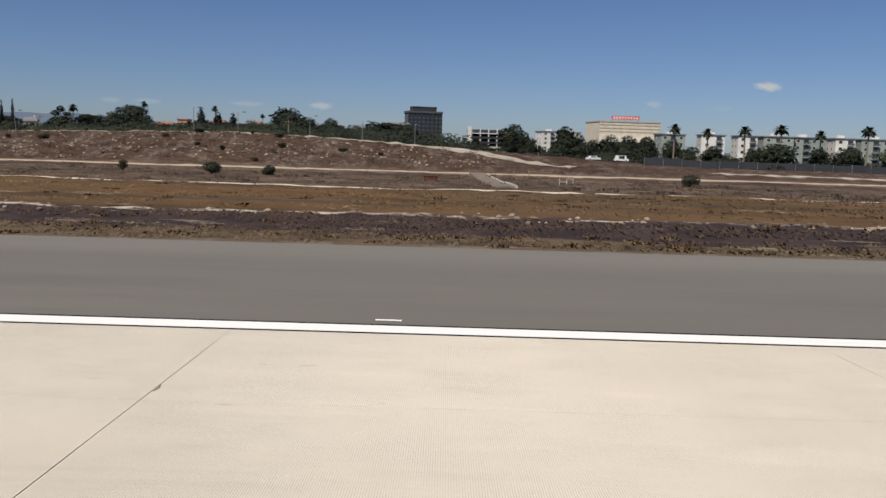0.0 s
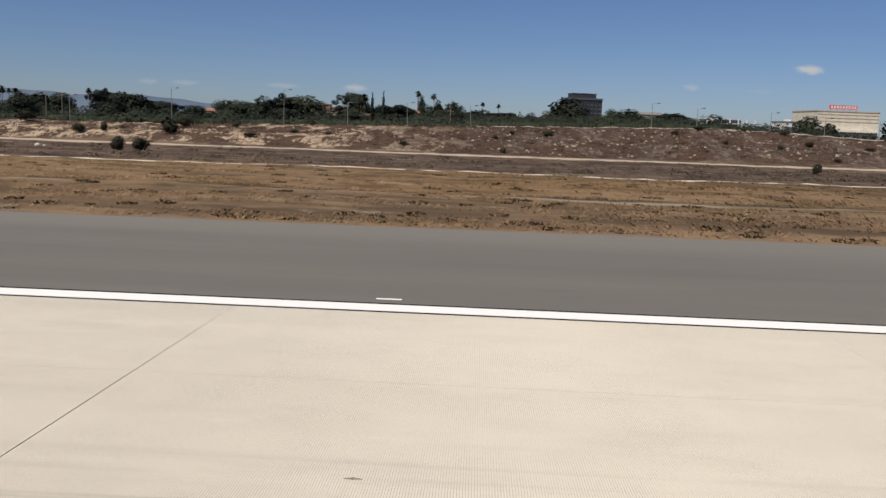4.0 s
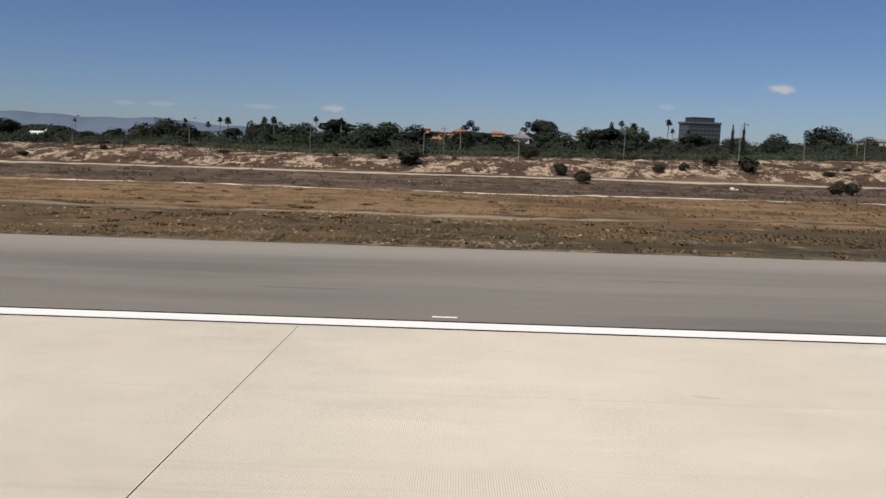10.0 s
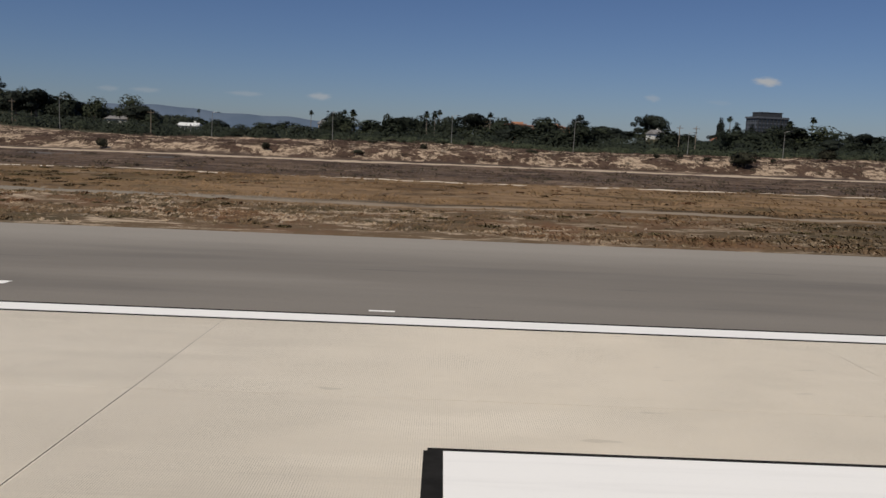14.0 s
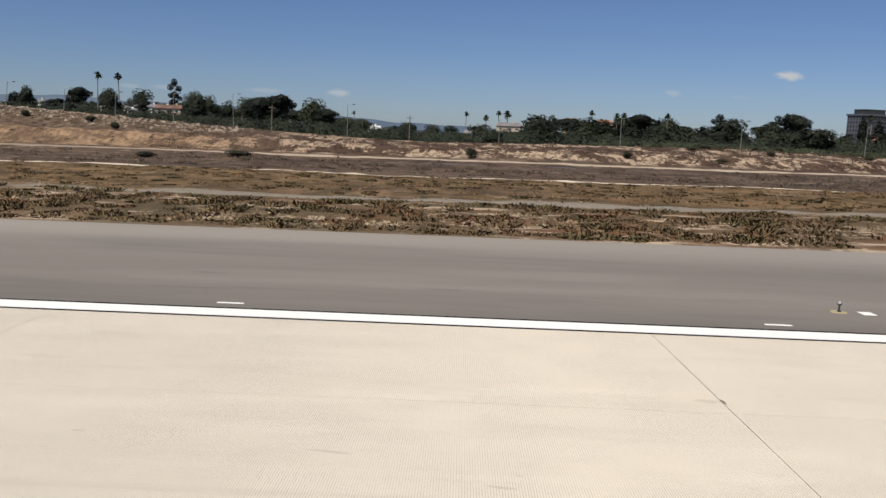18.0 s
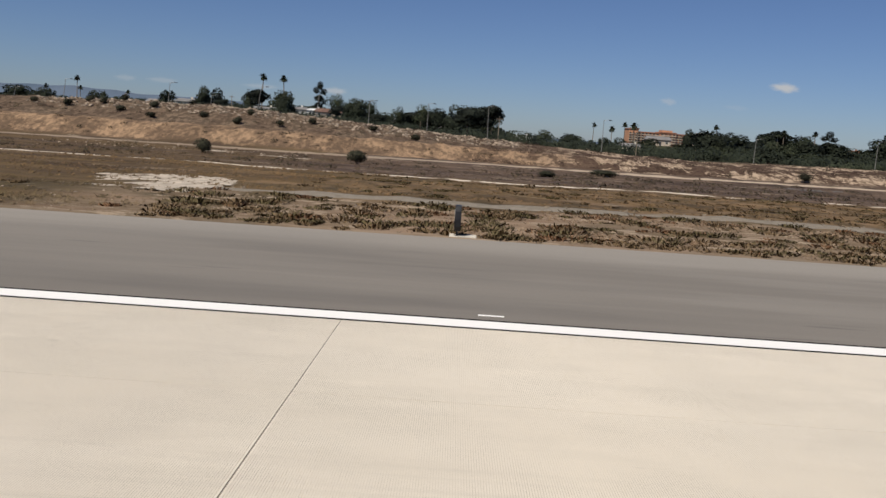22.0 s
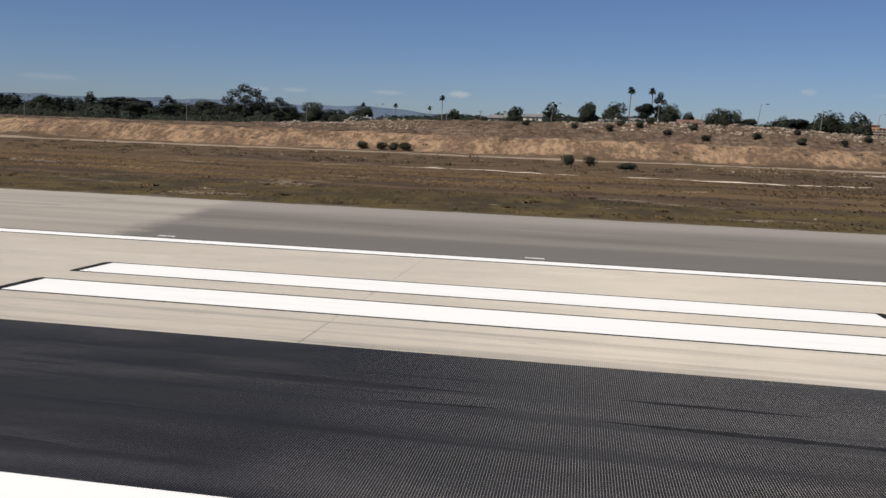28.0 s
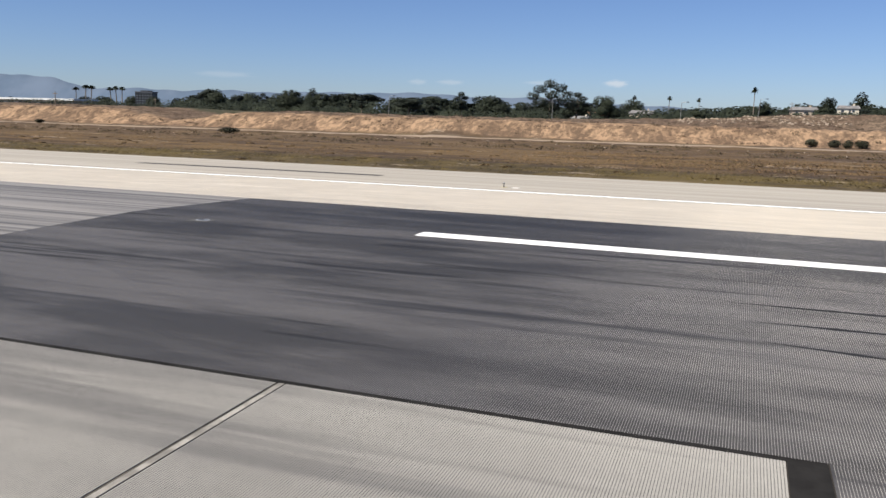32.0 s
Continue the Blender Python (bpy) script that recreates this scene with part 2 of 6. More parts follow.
def keel_material(name, groove=False):
    """Concrete lands black with tyre rubber; inside the grooves it stays pale where little rubber got in."""
    m = Mat(name)
    big = m.noise(0.16, 4, 0.55, (0.5, 1.2, 1))
    streak = m.noise(0.7, 5, 0.72, (0.05, 1.5, 1))
    wide = m.noise(0.3, 6, 0.7, (0.25, 1.0, 1), 44.0)
    fine = m.noise(30.0, 3, 0.7)
    long = m.noise(0.9, 4, 0.6, (0.07, 1.7, 1), 61.0)
    if groove:
        c = m.mix(m.ramp(wide, 0.4, 0.62), (0.28, 0.267, 0.254), (0.4, 0.38, 0.36))
        c = m.mix(m.math("MULTIPLY", m.ramp(long, 0.6, 0.67), 0.85), c, (0.05, 0.047, 0.046))
        c = m.mix(m.math("MULTIPLY", m.ramp(streak, 0.52, 0.64), 0.7), c, (0.09, 0.085, 0.082))
        return m.done(c, 0.9, spec=0.15)
    c = m.mix(m.ramp(big, 0.3, 0.7), (0.0125, 0.0122, 0.0128), (0.024, 0.0232, 0.024))
    c = m.mix(m.math("MULTIPLY", m.ramp(wide, 0.46, 0.64), 0.6), c, (0.05, 0.047, 0.0455))
    thin = m.ramp(m.math("ADD", m.axis(0), m.math("MULTIPLY", big, 16.0)), -624.0, -610.0, 1.0, 0.0)
    c = m.mix(m.math("MULTIPLY", thin, m.ramp(wide, 0.3, 0.6, 0.1, 0.4)), c, (0.07, 0.0665, 0.0655))
    scoured = m.math("MULTIPLY", m.ramp(m.axis(0), -665.0, -640.0, 1.0, 0.0), m.ramp(m.axis(1), -4.0, 3.0, 1.0, 0.25))
    c = m.mix(m.math("MULTIPLY", scoured, m.ramp(wide, 0.38, 0.6, 0.15, 0.85)), c, (0.105, 0.099, 0.096))
    c = m.mix(m.math("MULTIPLY", m.ramp(long, 0.6, 0.67), 0.7), c, (0.017, 0.0165, 0.017))
    c = m.mix(m.math("MULTIPLY", m.ramp(streak, 0.54, 0.68), 0.6), c, (0.02, 0.019, 0.02))
    c = m.mix(m.math("MULTIPLY", m.ramp(fine, 0.45, 0.7), 0.15), c, (0.07, 0.07, 0.07))
    return m.done(c, m.ramp(streak, 0.3, 0.7, 0.78, 0.62), fine, 0.25, 0.006, spec=0.25)


KEEL = keel_material("rubbered_keel")
KEEL_GROOVE = keel_material("keel_groove", True)


def worn_keel_material():
    m = Mat("worn_keel")
    streak = m.noise(0.8, 5, 0.65, (0.04, 2.0, 1))
    c = m.mix(m.ramp(streak, 0.35, 0.65), (0.085, 0.082, 0.082), (0.25, 0.235, 0.22))
    return m.done(c, 0.75, m.noise(25, 3), 0.2, 0.01)


WORN_KEEL = worn_keel_material()


def asphalt_material():
    m = Mat("shoulder_asphalt")
    x, y = m.axis(0), m.axis(1)
    big = m.noise(0.05, 4, 0.55, (0.4, 2.2, 1))
    lane = m.noise(0.3, 4, 0.55, (0.08, 1.3, 1))
    fine = m.noise(18.0, 4, 0.75)
    c = m.mix(m.ramp(big, 0.3, 0.7), (0.2, 0.178, 0.152), (0.246, 0.22, 0.189))
    c = m.mix(m.math("MULTIPLY", m.ramp(lane, 0.4, 0.7), 0.34), c, (0.15, 0.135, 0.118))
    smear = m.noise(0.22, 4, 0.55, (0.2, 1.0, 1), 21.0)
    c = m.mix(m.math("MULTIPLY", m.ramp(smear, 0.5, 0.68), 0.5), c, (0.135, 0.122, 0.108))
    c = m.mix(m.math("MULTIPLY", m.ramp(smear, 0.3, 0.45, 1.0, 0.0), 0.35), c, (0.3, 0.272, 0.236))
    scuff = m.math("MULTIPLY", m.ramp(m.noise(1.4, 3, 0.5, (0.1, 1.0, 1), 63.0), 0.66, 0.74), 0.4)
    c = m.mix(scuff, c, (0.1, 0.092, 0.085))
    # dusty, paler outer side
    c = m.mix(m.math("MULTIPLY", m.ramp(m.math("ADD", y, m.math("MULTIPLY", lane, 5.0)), 37.0, 44.0), 0.6), c, (0.36, 0.325, 0.28))
    inner = m.math("MULTIPLY", m.ramp(m.math("ADD", y, m.math("MULTIPLY", m.math("SUBTRACT", lane, 0.5), 3.0)), 27.6, 29.0, 1.0, 0.0), m.ramp(x, -520.0, -470.0, 0.75, 0.0))
    c = m.mix(inner, c, (0.15, 0.137, 0.122))
    # newer, darker surfacing east of the cut
    c = m.mix(m.math("MULTIPLY", m.ramp(m.math("ADD", x, m.math("MULTIPLY", m.noise(0.6, 4), 2.0)), -108.2, -106.8), 0.62), c, (0.13, 0.12, 0.108))
    c = m.mix(m.math("MULTIPLY", m.ramp(fine, 0.42, 0.7), 0.24), c, (0.12, 0.11, 0.1))
    # it fades out over the pale concrete shoulder of the west end
    edge = m.math("ADD", m.math("MULTIPLY_ADD", y, 0.2, x), m.math("MULTIPLY", m.noise(0.8, 4), 3.0))
    c = m.mix(m.ramp(edge, -607.1, -605.1, 0.95, 0.0), c, m.mix(m.ramp(lane, 0.35, 0.7), (0.41, 0.37, 0.308), (0.31, 0.28, 0.237)))
    return m.done(c, 0.9, fine, 0.3, 0.01)


ASPHALT = asphalt_material()


def shoulder_concrete_material():
    m = Mat("shoulder_concrete")
    lane = m.noise(0.5, 5, 0.6, (0.05, 1.8, 1))
    fine = m.noise(18.0, 4, 0.75)
    c = m.mix(m.ramp(lane, 0.35, 0.7), (0.41, 0.37, 0.308), (0.31, 0.28, 0.237))
    c = m.mix(m.math("MULTIPLY", m.ramp(fine, 0.42, 0.7), 0.18), c, (0.2, 0.19, 0.17))
    return m.done(c, 0.9, fine, 0.25, 0.01)


PALE_SHOULDER = shoulder_concrete_material()


def paint_material(name, color):
    m = Mat(name)
    wear = m.noise(1.4, 5, 0.65, (0.12, 2.0, 1))
    chip = m.noise(40, 3, 0.7)
    c = m.mix(m.math("MULTIPLY", m.ramp(wear, 0.5, 0.8), 0.35), color, tuple(v * 0.75 for v in color))
    c = m.mix(m.math("MULTIPLY", m.ramp(chip, 0.6, 0.75), 0.35), c, tuple(v * 0.6 for v in color))
    return m.done(c, 0.6, chip, 0.1, 0.004)


WHITE_PAINT = paint_material("white_paint", (0.93, 0.905, 0.86))
BLACK_PAINT = plain("black_paint", (0.02, 0.019, 0.018), 0.95, 0.25, 2.0, spec=0.05)


def joint_material():
    m = Mat("joint_sealant")
    n = m.noise(0.35, 4, 0.6, (1, 1, 0))
    per = m.noise(0.06, 1, 0.5, (1, 0.02, 0), 8.0)
    f = m.ramp(m.math("MULTIPLY_ADD", n, 0.5, per), 0.66, 0.84)
    return m.done(m.mix(f, (0.04, 0.036, 0.032), (0.34, 0.3, 0.245)), 0.95, spec=0.1)


JOINT = joint_material()


def tar_material():
    m = Mat("fresh_tar")
    n = m.noise(3.0, 5)
    c = m.mix(m.ramp(n, 0.35, 0.65), (0.022, 0.026, 0.034), (0.04, 0.045, 0.055))
    return m.done(c, 0.42, m.noise(30, 3), 0.3, 0.01, spec=0.5)


TAR = tar_material()


def ground_colour(m):
    x, y, z = m.axis(0), m.axis(1), m.axis(2)
    n_big = m.noise(0.02, 4, 0.55, (1, 1.2, 0))
    n_mid = m.noise(0.075, 6, 0.66, (0.6, 0.8, 0), 7.0)
    n_sml = m.noise(0.3, 6, 0.72, (0.8, 0.55, 0.2), 3.0)
    n_fin = m.noise(1.7, 4, 0.75, (0.8, 0.6, 1))
    n_row = m.noise(0.09, 5, 0.65, (0.22, 1.5, 0), 27.0)
    ys = m.math("ADD", y, m.math("MULTIPLY", m.math("SUBTRACT", n_sml, 0.5), 9.0))
    yw = m.math("ADD", y, m.math("MULTIPLY", m.math("SUBTRACT", n_mid, 0.5), 20.0))
    gold, straw, rust, brown = (0.186, 0.115, 0.057), (0.27, 0.18, 0.106), (0.1, 0.061, 0.031), (0.054, 0.037, 0.023)
    # the dry grass of the middle strip
    c = m.mix(m.ramp(n_row, 0.36, 0.62), gold, straw)
    c = m.mix(m.math("MULTIPLY", m.ramp(n_mid, 0.48, 0.6), 0.75), c, rust)
    c = m.mix(m.math("MULTIPLY", m.ramp(n_row, 0.52, 0.62), 0.6), c, (0.115, 0.072, 0.037))
    c = m.mix(m.math("MULTIPLY", m.ramp(n_sml, 0.53, 0.63), 0.75), c, brown)
    c = m.mix(m.math("MULTIPLY", m.ramp(n_sml, 0.34, 0.44, 1.0, 0.0), 0.45), c, straw)
    c = m.mix(m.math("MULTIPLY", m.ramp(n_fin, 0.56, 0.7), 0.4), c, brown)
    olive_on = m.math("MULTIPLY", m.ramp(m.noise(0.05, 6, 0.7, (0.35, 1.3, 0), 143.0), 0.53, 0.6), 0.6)
    c = m.mix(olive_on, c, (0.085, 0.066, 0.034))
    # in the east the grass is rustier and darker
    east = m.ramp(m.math("ADD", x, m.math("MULTIPLY", n_big, 60.0)), -10.0, 40.0)
    c = m.mix(m.math("MULTIPLY", east, 0.72), c, m.mix(m.ramp(n_row, 0.4, 0.6), (0.115, 0.064, 0.03), (0.05, 0.035, 0.021)))
    # west of the tar the strip turns olive and rough
    rough = m.math("MULTIPLY", m.ramp(m.math("ADD", x, m.math("MULTIPLY", n_big, 60.0)), -345.0, -290.0, 1.0, 0.0), m.ramp(n_sml, 0.4, 0.56, 0.2, 0.85))
    c = m.mix(rough, c, m.mix(m.ramp(n_row, 0.4, 0.6), (0.115, 0.079, 0.041), (0.064, 0.047, 0.028)))
    # the scrubby plain past the path
    plainc = m.mix(m.ramp(n_mid, 0.42, 0.58), (0.066, 0.046, 0.037), (0.112, 0.079, 0.058))
    plainc = m.mix(m.math("MULTIPLY", m.ramp(n_row, 0.5, 0.6), 0.7), plainc, (0.16, 0.11, 0.078))
    plainc = m.mix(m.math("MULTIPLY", m.ramp(n_sml, 0.52, 0.62), 0.8), plainc, (0.046, 0.036, 0.027))
    plainc = m.mix(m.math("MULTIPLY", m.ramp(n_sml, 0.3, 0.4, 1.0, 0.0), 0.6), plainc, (0.25, 0.19, 0.14))
    scrape = m.math("MULTIPLY", m.ramp(m.noise(0.13, 6, 0.72, (0.3, 0.8, 0), 57.0), 0.57, 0.62), m.ramp(n_fin, 0.36, 0.56))
    plainc = m.mix(m.math("MULTIPLY", scrape, m.ramp(x, -560.0, -420.0, 0.85, 0.4)), plainc, (0.32, 0.25, 0.185))
    c = m.mix(m.ramp(m.math("MULTIPLY_ADD", yw, 0.4, m.math("MULTIPLY", y, 0.6)), 121.0, 127.0), c, plainc)
    # weeds beside the pavement: purple brown in the east, tan, olive brown, stony, then olive in the west
    near = m.ramp(ys, 65.0, 69.5, 1.0, 0.0)
    weed = m.mix(m.ramp(n_row, 0.38, 0.62), (0.1, 0.073, 0.043), (0.068, 0.053, 0.033))
    weed = m.mix(m.math("MULTIPLY", m.ramp(n_sml, 0.52, 0.62), 0.7), weed, (0.045, 0.036, 0.023))
    weed = m.mix(m.math("MULTIPLY", m.ramp(n_mid, 0.5, 0.6), 0.6), weed, (0.15, 0.093, 0.046))
    fleck = m.noise(0.8, 6, 0.75, (0.3, 1.0, 0.5), 63.0)
    weed = m.mix(m.math("MULTIPLY", m.ramp(fleck, 0.57, 0.63), m.ramp(n_sml, 0.42, 0.56, 0.9, 0.25)), weed, (0.31, 0.25, 0.17))
    purple = m.ramp(ys, 48.5, 52.0)
    verge = m.mix(m.ramp(n_sml, 0.42, 0.58), (0.125, 0.09, 0.06), (0.062, 0.045, 0.03))
    weed = m.mix(east, weed, m.mix(purple, verge, m.mix(m.ramp(n_sml, 0.42, 0.6), (0.06, 0.041, 0.038), (0.034, 0.025, 0.025))))
    tan = m.math("MULTIPLY", m.ramp(x, -155.0, -115.0), m.ramp(x, -35.0, 10.0, 1.0, 0.0))
    weed = m.mix(tan, weed, m.mix(m.ramp(n_row, 0.4, 0.62), m.mix(m.ramp(n_sml, 0.4, 0.6), (0.235, 0.158, 0.094), (0.15, 0.097, 0.058)), (0.088, 0.06, 0.038)))
    stony = m.math("MULTIPLY", m.ramp(x, -505.0, -495.0), m.ramp(x, -320.0, -245.0, 1.0, 0.0))
    stone_n = m.noise(0.6, 6, 0.75, (0.3, 1.0, 0.5), 91.0)
    stone_c = m.mix(m.ramp(n_sml, 0.42, 0.6), (0.135, 0.092, 0.055), m.mix(m.ramp(n_mid, 0.44, 0.58), (0.08, 0.062, 0.036), (0.155, 0.082, 0.045)))
    stone_c = m.mix(m.ramp(stone_n, 0.52, 0.6), stone_c, (0.43, 0.335, 0.24))
    # more bare soil towards the sign
    bald = m.math("MULTIPLY", m.ramp(x, -440.0, -400.0, 1.0, 0.0), m.ramp(n_mid, 0.36, 0.56))
    stone_c = m.mix(m.math("MULTIPLY", bald, 0.45), stone_c, m.mix(m.ramp(stone_n, 0.4, 0.6), (0.44, 0.335, 0.24), (0.17, 0.118, 0.08)))
    weed = m.mix(stony, weed, stone_c)
    west = m.ramp(m.math("ADD", x, m.math("MULTIPLY", n_big, 40.0)), -495.0, -470.0, 1.0, 0.0)
    olive = m.mix(m.ramp(n_sml, 0.38, 0.58), (0.102, 0.075, 0.034), (0.055, 0.042, 0.025))
    olive = m.mix(m.math("MULTIPLY", m.ramp(n_mid, 0.52, 0.64), 0.7), olive, (0.115, 0.085, 0.034))
    weed = m.mix(west, weed, m.mix(m.ramp(ys, 59.0, 66.0), olive, m.mix(m.ramp(n_sml, 0.4, 0.6), (0.088, 0.062, 0.04), (0.05, 0.036, 0.028))))
    c = m.mix(near, c, weed)
    # brown weeds cover more of the strip in the far west
    c = m.mix(m.math("MULTIPLY", west, m.math("MULTIPLY", m.ramp(ys, 66.0, 70.0), m.ramp(yw, 90.0, 116.0, 0.95, 0.75))), c, m.mix(m.ramp(n_row, 0.42, 0.6), (0.13, 0.087, 0.045), (0.062, 0.043, 0.029)))
    # plain dry grass on the other side of the runway
    c = m.mix(m.ramp(y, -20.0, 0.0, 1.0, 0.0), c, m.mix(m.ramp(n_mid, 0.4, 0.6), gold, brown))
    # bare pale soil in scraps
    bare = m.math("MULTIPLY", m.ramp(m.noise(0.16, 5, 0.7, (0.4, 1.2, 0), 19.0), 0.6, 0.65), m.ramp(n_fin, 0.35, 0.6))
    c = m.mix(m.math("MULTIPLY", bare, 0.7), c, (0.33, 0.26, 0.19))
    pale_row = m.math("MULTIPLY", m.math("MULTIPLY", m.band(m.math("ADD", y, m.math("MULTIPLY", m.math("SUBTRACT", n_sml, 0.5), 7.0)), 67.0, 0.8, 0.9), east), m.math("MULTIPLY", m.ramp(n_mid, 0.45, 0.52), m.ramp(m.noise(0.4, 4, 0.7, (0.6, 0.6, 0), 15.0), 0.46, 0.54)))
    c = m.mix(pale_row, c, (0.5, 0.43, 0.35))
    # the verge of the pavement
    c = m.mix(m.math("MULTIPLY", m.ramp(y, 44.4, 46.0, 0.6, 0.0), m.ramp(n_sml, 0.45, 0.6)), c, (0.24, 0.19, 0.14))
    # worn track with a dark weedy edge
    wob = m.math("MULTIPLY", m.math("SUBTRACT", m.noise(0.02, 2), 0.5), 5.0)
    yt = m.math("ADD", y, m.math("MULTIPLY", wob, 0.4))
    ye = m.math("ADD", yt, m.math("MULTIPLY", m.math("SUBTRACT", n_fin, 0.5), 1.2))
    off = m.math("MULTIPLY", m.ramp(x, -5.0, 15.0, 1.0, 0.0), m.ramp(x, -512.0, -485.0))
    edge = m.math("MULTIPLY", m.band(ye, 72.4, 0.4, 0.9), m.math("MULTIPLY", off, m.ramp(n_sml, 0.4, 0.52, 0.2, 0.8)))
    c = m.mix(edge, c, (0.06, 0.046, 0.03))
    gone = m.ramp(m.noise(0.03, 5, 0.6, (1, 0.2, 0), 50.0), 0.42, 0.54, 0.1, 0.8)
    c = m.mix(m.math("MULTIPLY", m.math("MULTIPLY", m.band(ye, 70.2, 0.75, 0.6), off), gone), c, (0.29, 0.24, 0.185))
    lane_on = m.math("MULTIPLY", m.math("MULTIPLY", stony, m.ramp(x, -330.0, -300.0, 1.0, 0.0)), m.ramp(m.noise(0.05, 4, 0.6, (1, 0.3, 0), 35.0), 0.36, 0.44))
    c = m.mix(m.math("MULTIPLY", m.band(ye, 71.2, 1.9, 0.5), m.math("MULTIPLY", lane_on, 0.9)), c, m.mix(m.ramp(n_fin, 0.4, 0.6), (0.27, 0.235, 0.19), (0.22, 0.19, 0.15)))
    # pale paved path
    y1 = m.math("ADD", y, m.math("MULTIPLY", wob, 0.12))
    p1 = m.math("MULTIPLY", m.band(y1, 121.0, 0.95, 0.3), m.ramp(m.noise(0.05, 5, 0.7, (1, 0.2, 0), 90.0), 0.37, 0.43))
    p1 = m.math("MULTIPLY", p1, m.ramp(x, -640.0, -600.0))
    c = m.mix(p1, c, (0.66, 0.57, 0.46))
    # the bank: pale sand cliffs, dark mats of growth, changing along its length
    slope = m.ramp(m.math("ADD", y, m.math("MULTIPLY", m.math("SUBTRACT", n_sml, 0.5), 8.0)), 203.0, 207.0)
    mott = m.noise(0.15, 6, 0.66, (0.75, 0.5, 0.3), 133.0)
    fret = m.noise(1.0, 6, 0.74, (0.75, 0.35, 0.8), 71.0)
    sand = m.mix(m.ramp(fret, 0.44, 0.58), (0.44, 0.335, 0.24), (0.17, 0.12, 0.083))
    rill = m.noise(0.6, 6, 0.75, (1.0, 0.4, 0.6), 171.0)
    low = m.ramp(m.math("ADD", y, m.math("MULTIPLY", m.math("SUBTRACT", n_sml, 0.5), 12.0)), 221.0, 227.0, 1.0, 0.0)
    cliff = m.mix(m.ramp(rill, 0.42, 0.6), (0.345, 0.228, 0.14), (0.18, 0.12, 0.077))
    cliff = m.mix(m.math("MULTIPLY", m.ramp(m.math("MULTIPLY_ADD", fret, 0.6, m.math("MULTIPLY", mott, 0.4)), 0.48, 0.56), 0.7), cliff, (0.115, 0.082, 0.055))
    upper = m.mix(m.ramp(fret, 0.44, 0.58), (0.088, 0.064, 0.045), (0.19, 0.136, 0.094))
    tanbank = m.mix(low, upper, cliff)
    sand = m.mix(m.ramp(m.math("ADD", x, m.math("MULTIPLY", n_sml, 30.0)), -450.0, -410.0, 1.0, 0.0), sand, tanbank)
    eastbank = m.mix(m.ramp(fret, 0.46, 0.56), (0.07, 0.05, 0.042), (0.155, 0.112, 0.085))
    sand = m.mix(m.ramp(m.math("ADD", x, m.math("MULTIPLY", n_mid, 60.0)), -75.0, -25.0), sand, eastbank)
    scrub = m.ramp(m.math("ADD", mott, m.math("MULTIPLY", m.math("SUBTRACT", fret, 0.5), 0.22)), 0.478, 0.498)
    scrub = m.math("MULTIPLY", scrub, m.ramp(x, -480.0, -430.0, 0.35, 0.95))
    sand = m.mix(scrub, sand, m.mix(m.ramp(n_fin, 0.4, 0.6), (0.05, 0.028, 0.021), (0.095, 0.062, 0.042)))
    c = m.mix(slope, c, sand)
    # dirt road at its foot
    road = m.band(m.math("ADD", y, m.math("MULTIPLY", wob, 0.7)), 198.5, 1.9, 0.9)
    c = m.mix(m.math("MULTIPLY", road, m.ramp(x, -520.0, -420.0, 0.5, 0.95)), c, (0.46, 0.365, 0.275))
    # rough land behind
    back = m.ramp(yw, 262.0, 272.0)
    c = m.mix(back, c, m.mix(m.ramp(n_mid, 0.4, 0.6), (0.045, 0.048, 0.028), (0.085, 0.072, 0.046)))
    return c, m.math("ADD", n_sml, m.math("MULTIPLY", n_fin, 0.5))


def ground_material():
    m = Mat("airfield_ground")
    c, h = ground_colour(m)
    return m.done(c, 0.97, h, 0.6, 0.25, spec=0.1)


def tuft_material(name, tint, share=0.35):
    """Grass takes the hue of the patch that it grows in, blade by blade a little apart."""
    m = Mat(name)
    c, h = ground_colour(m)
    c = m.mix(m.math("MULTIPLY", m.random(True), share), c, tint)
    c = m.scale(c, m.math("MULTIPLY_ADD", m.random(True), 0.5, 0.72))
    return m.done(c, 0.9, spec=0.1)


GROUND = ground_material()


def leaf_material(name, dark, lite):
    m = Mat(name)
    c = m.mix(m.random(True), dark, lite)
    c = m.mix(m.math("MULTIPLY", m.random(), 0.45), c, tuple(v * 0.55 for v in dark))
    return m.done(c, 0.75, spec=0.2)


LEAF = leaf_material("oak_leaves", (0.017, 0.022, 0.013), (0.033, 0.041, 0.024))
LEAF_PALE = leaf_material("young_leaves", (0.034, 0.042, 0.023), (0.062, 0.072, 0.04))
LEAF_PINE = leaf_material("pine_needles", (0.013, 0.017, 0.012), (0.026, 0.032, 0.022))
LEAF_BUSH = leaf_material("saltbush_leaves", (0.028, 0.029, 0.017), (0.052, 0.05, 0.03))
PALM_LEAF = leaf_material("palm_fronds", (0.018, 0.024, 0.014), (0.038, 0.046, 0.025))
BARK = plain("bark", (0.16, 0.125, 0.095), 0.95, 0.3, 3.0)
PALM_BARK = plain("palm_bark", (0.2, 0.165, 0.13), 0.95, 0.25, 3.0)
STRAW = tuft_material("dry_grass", (0.205, 0.125, 0.068))
WEED = tuft_material("brown_weeds", (0.11, 0.075, 0.05))
DEAD_FROND = leaf_material("dead_fronds", (0.12, 0.085, 0.055), (0.2, 0.145, 0.095))
OLIVE = tuft_material("olive_weeds", (0.072, 0.06, 0.028))
BRUSH = leaf_material("dry_brush", (0.14, 0.093, 0.05), (0.22, 0.15, 0.083))
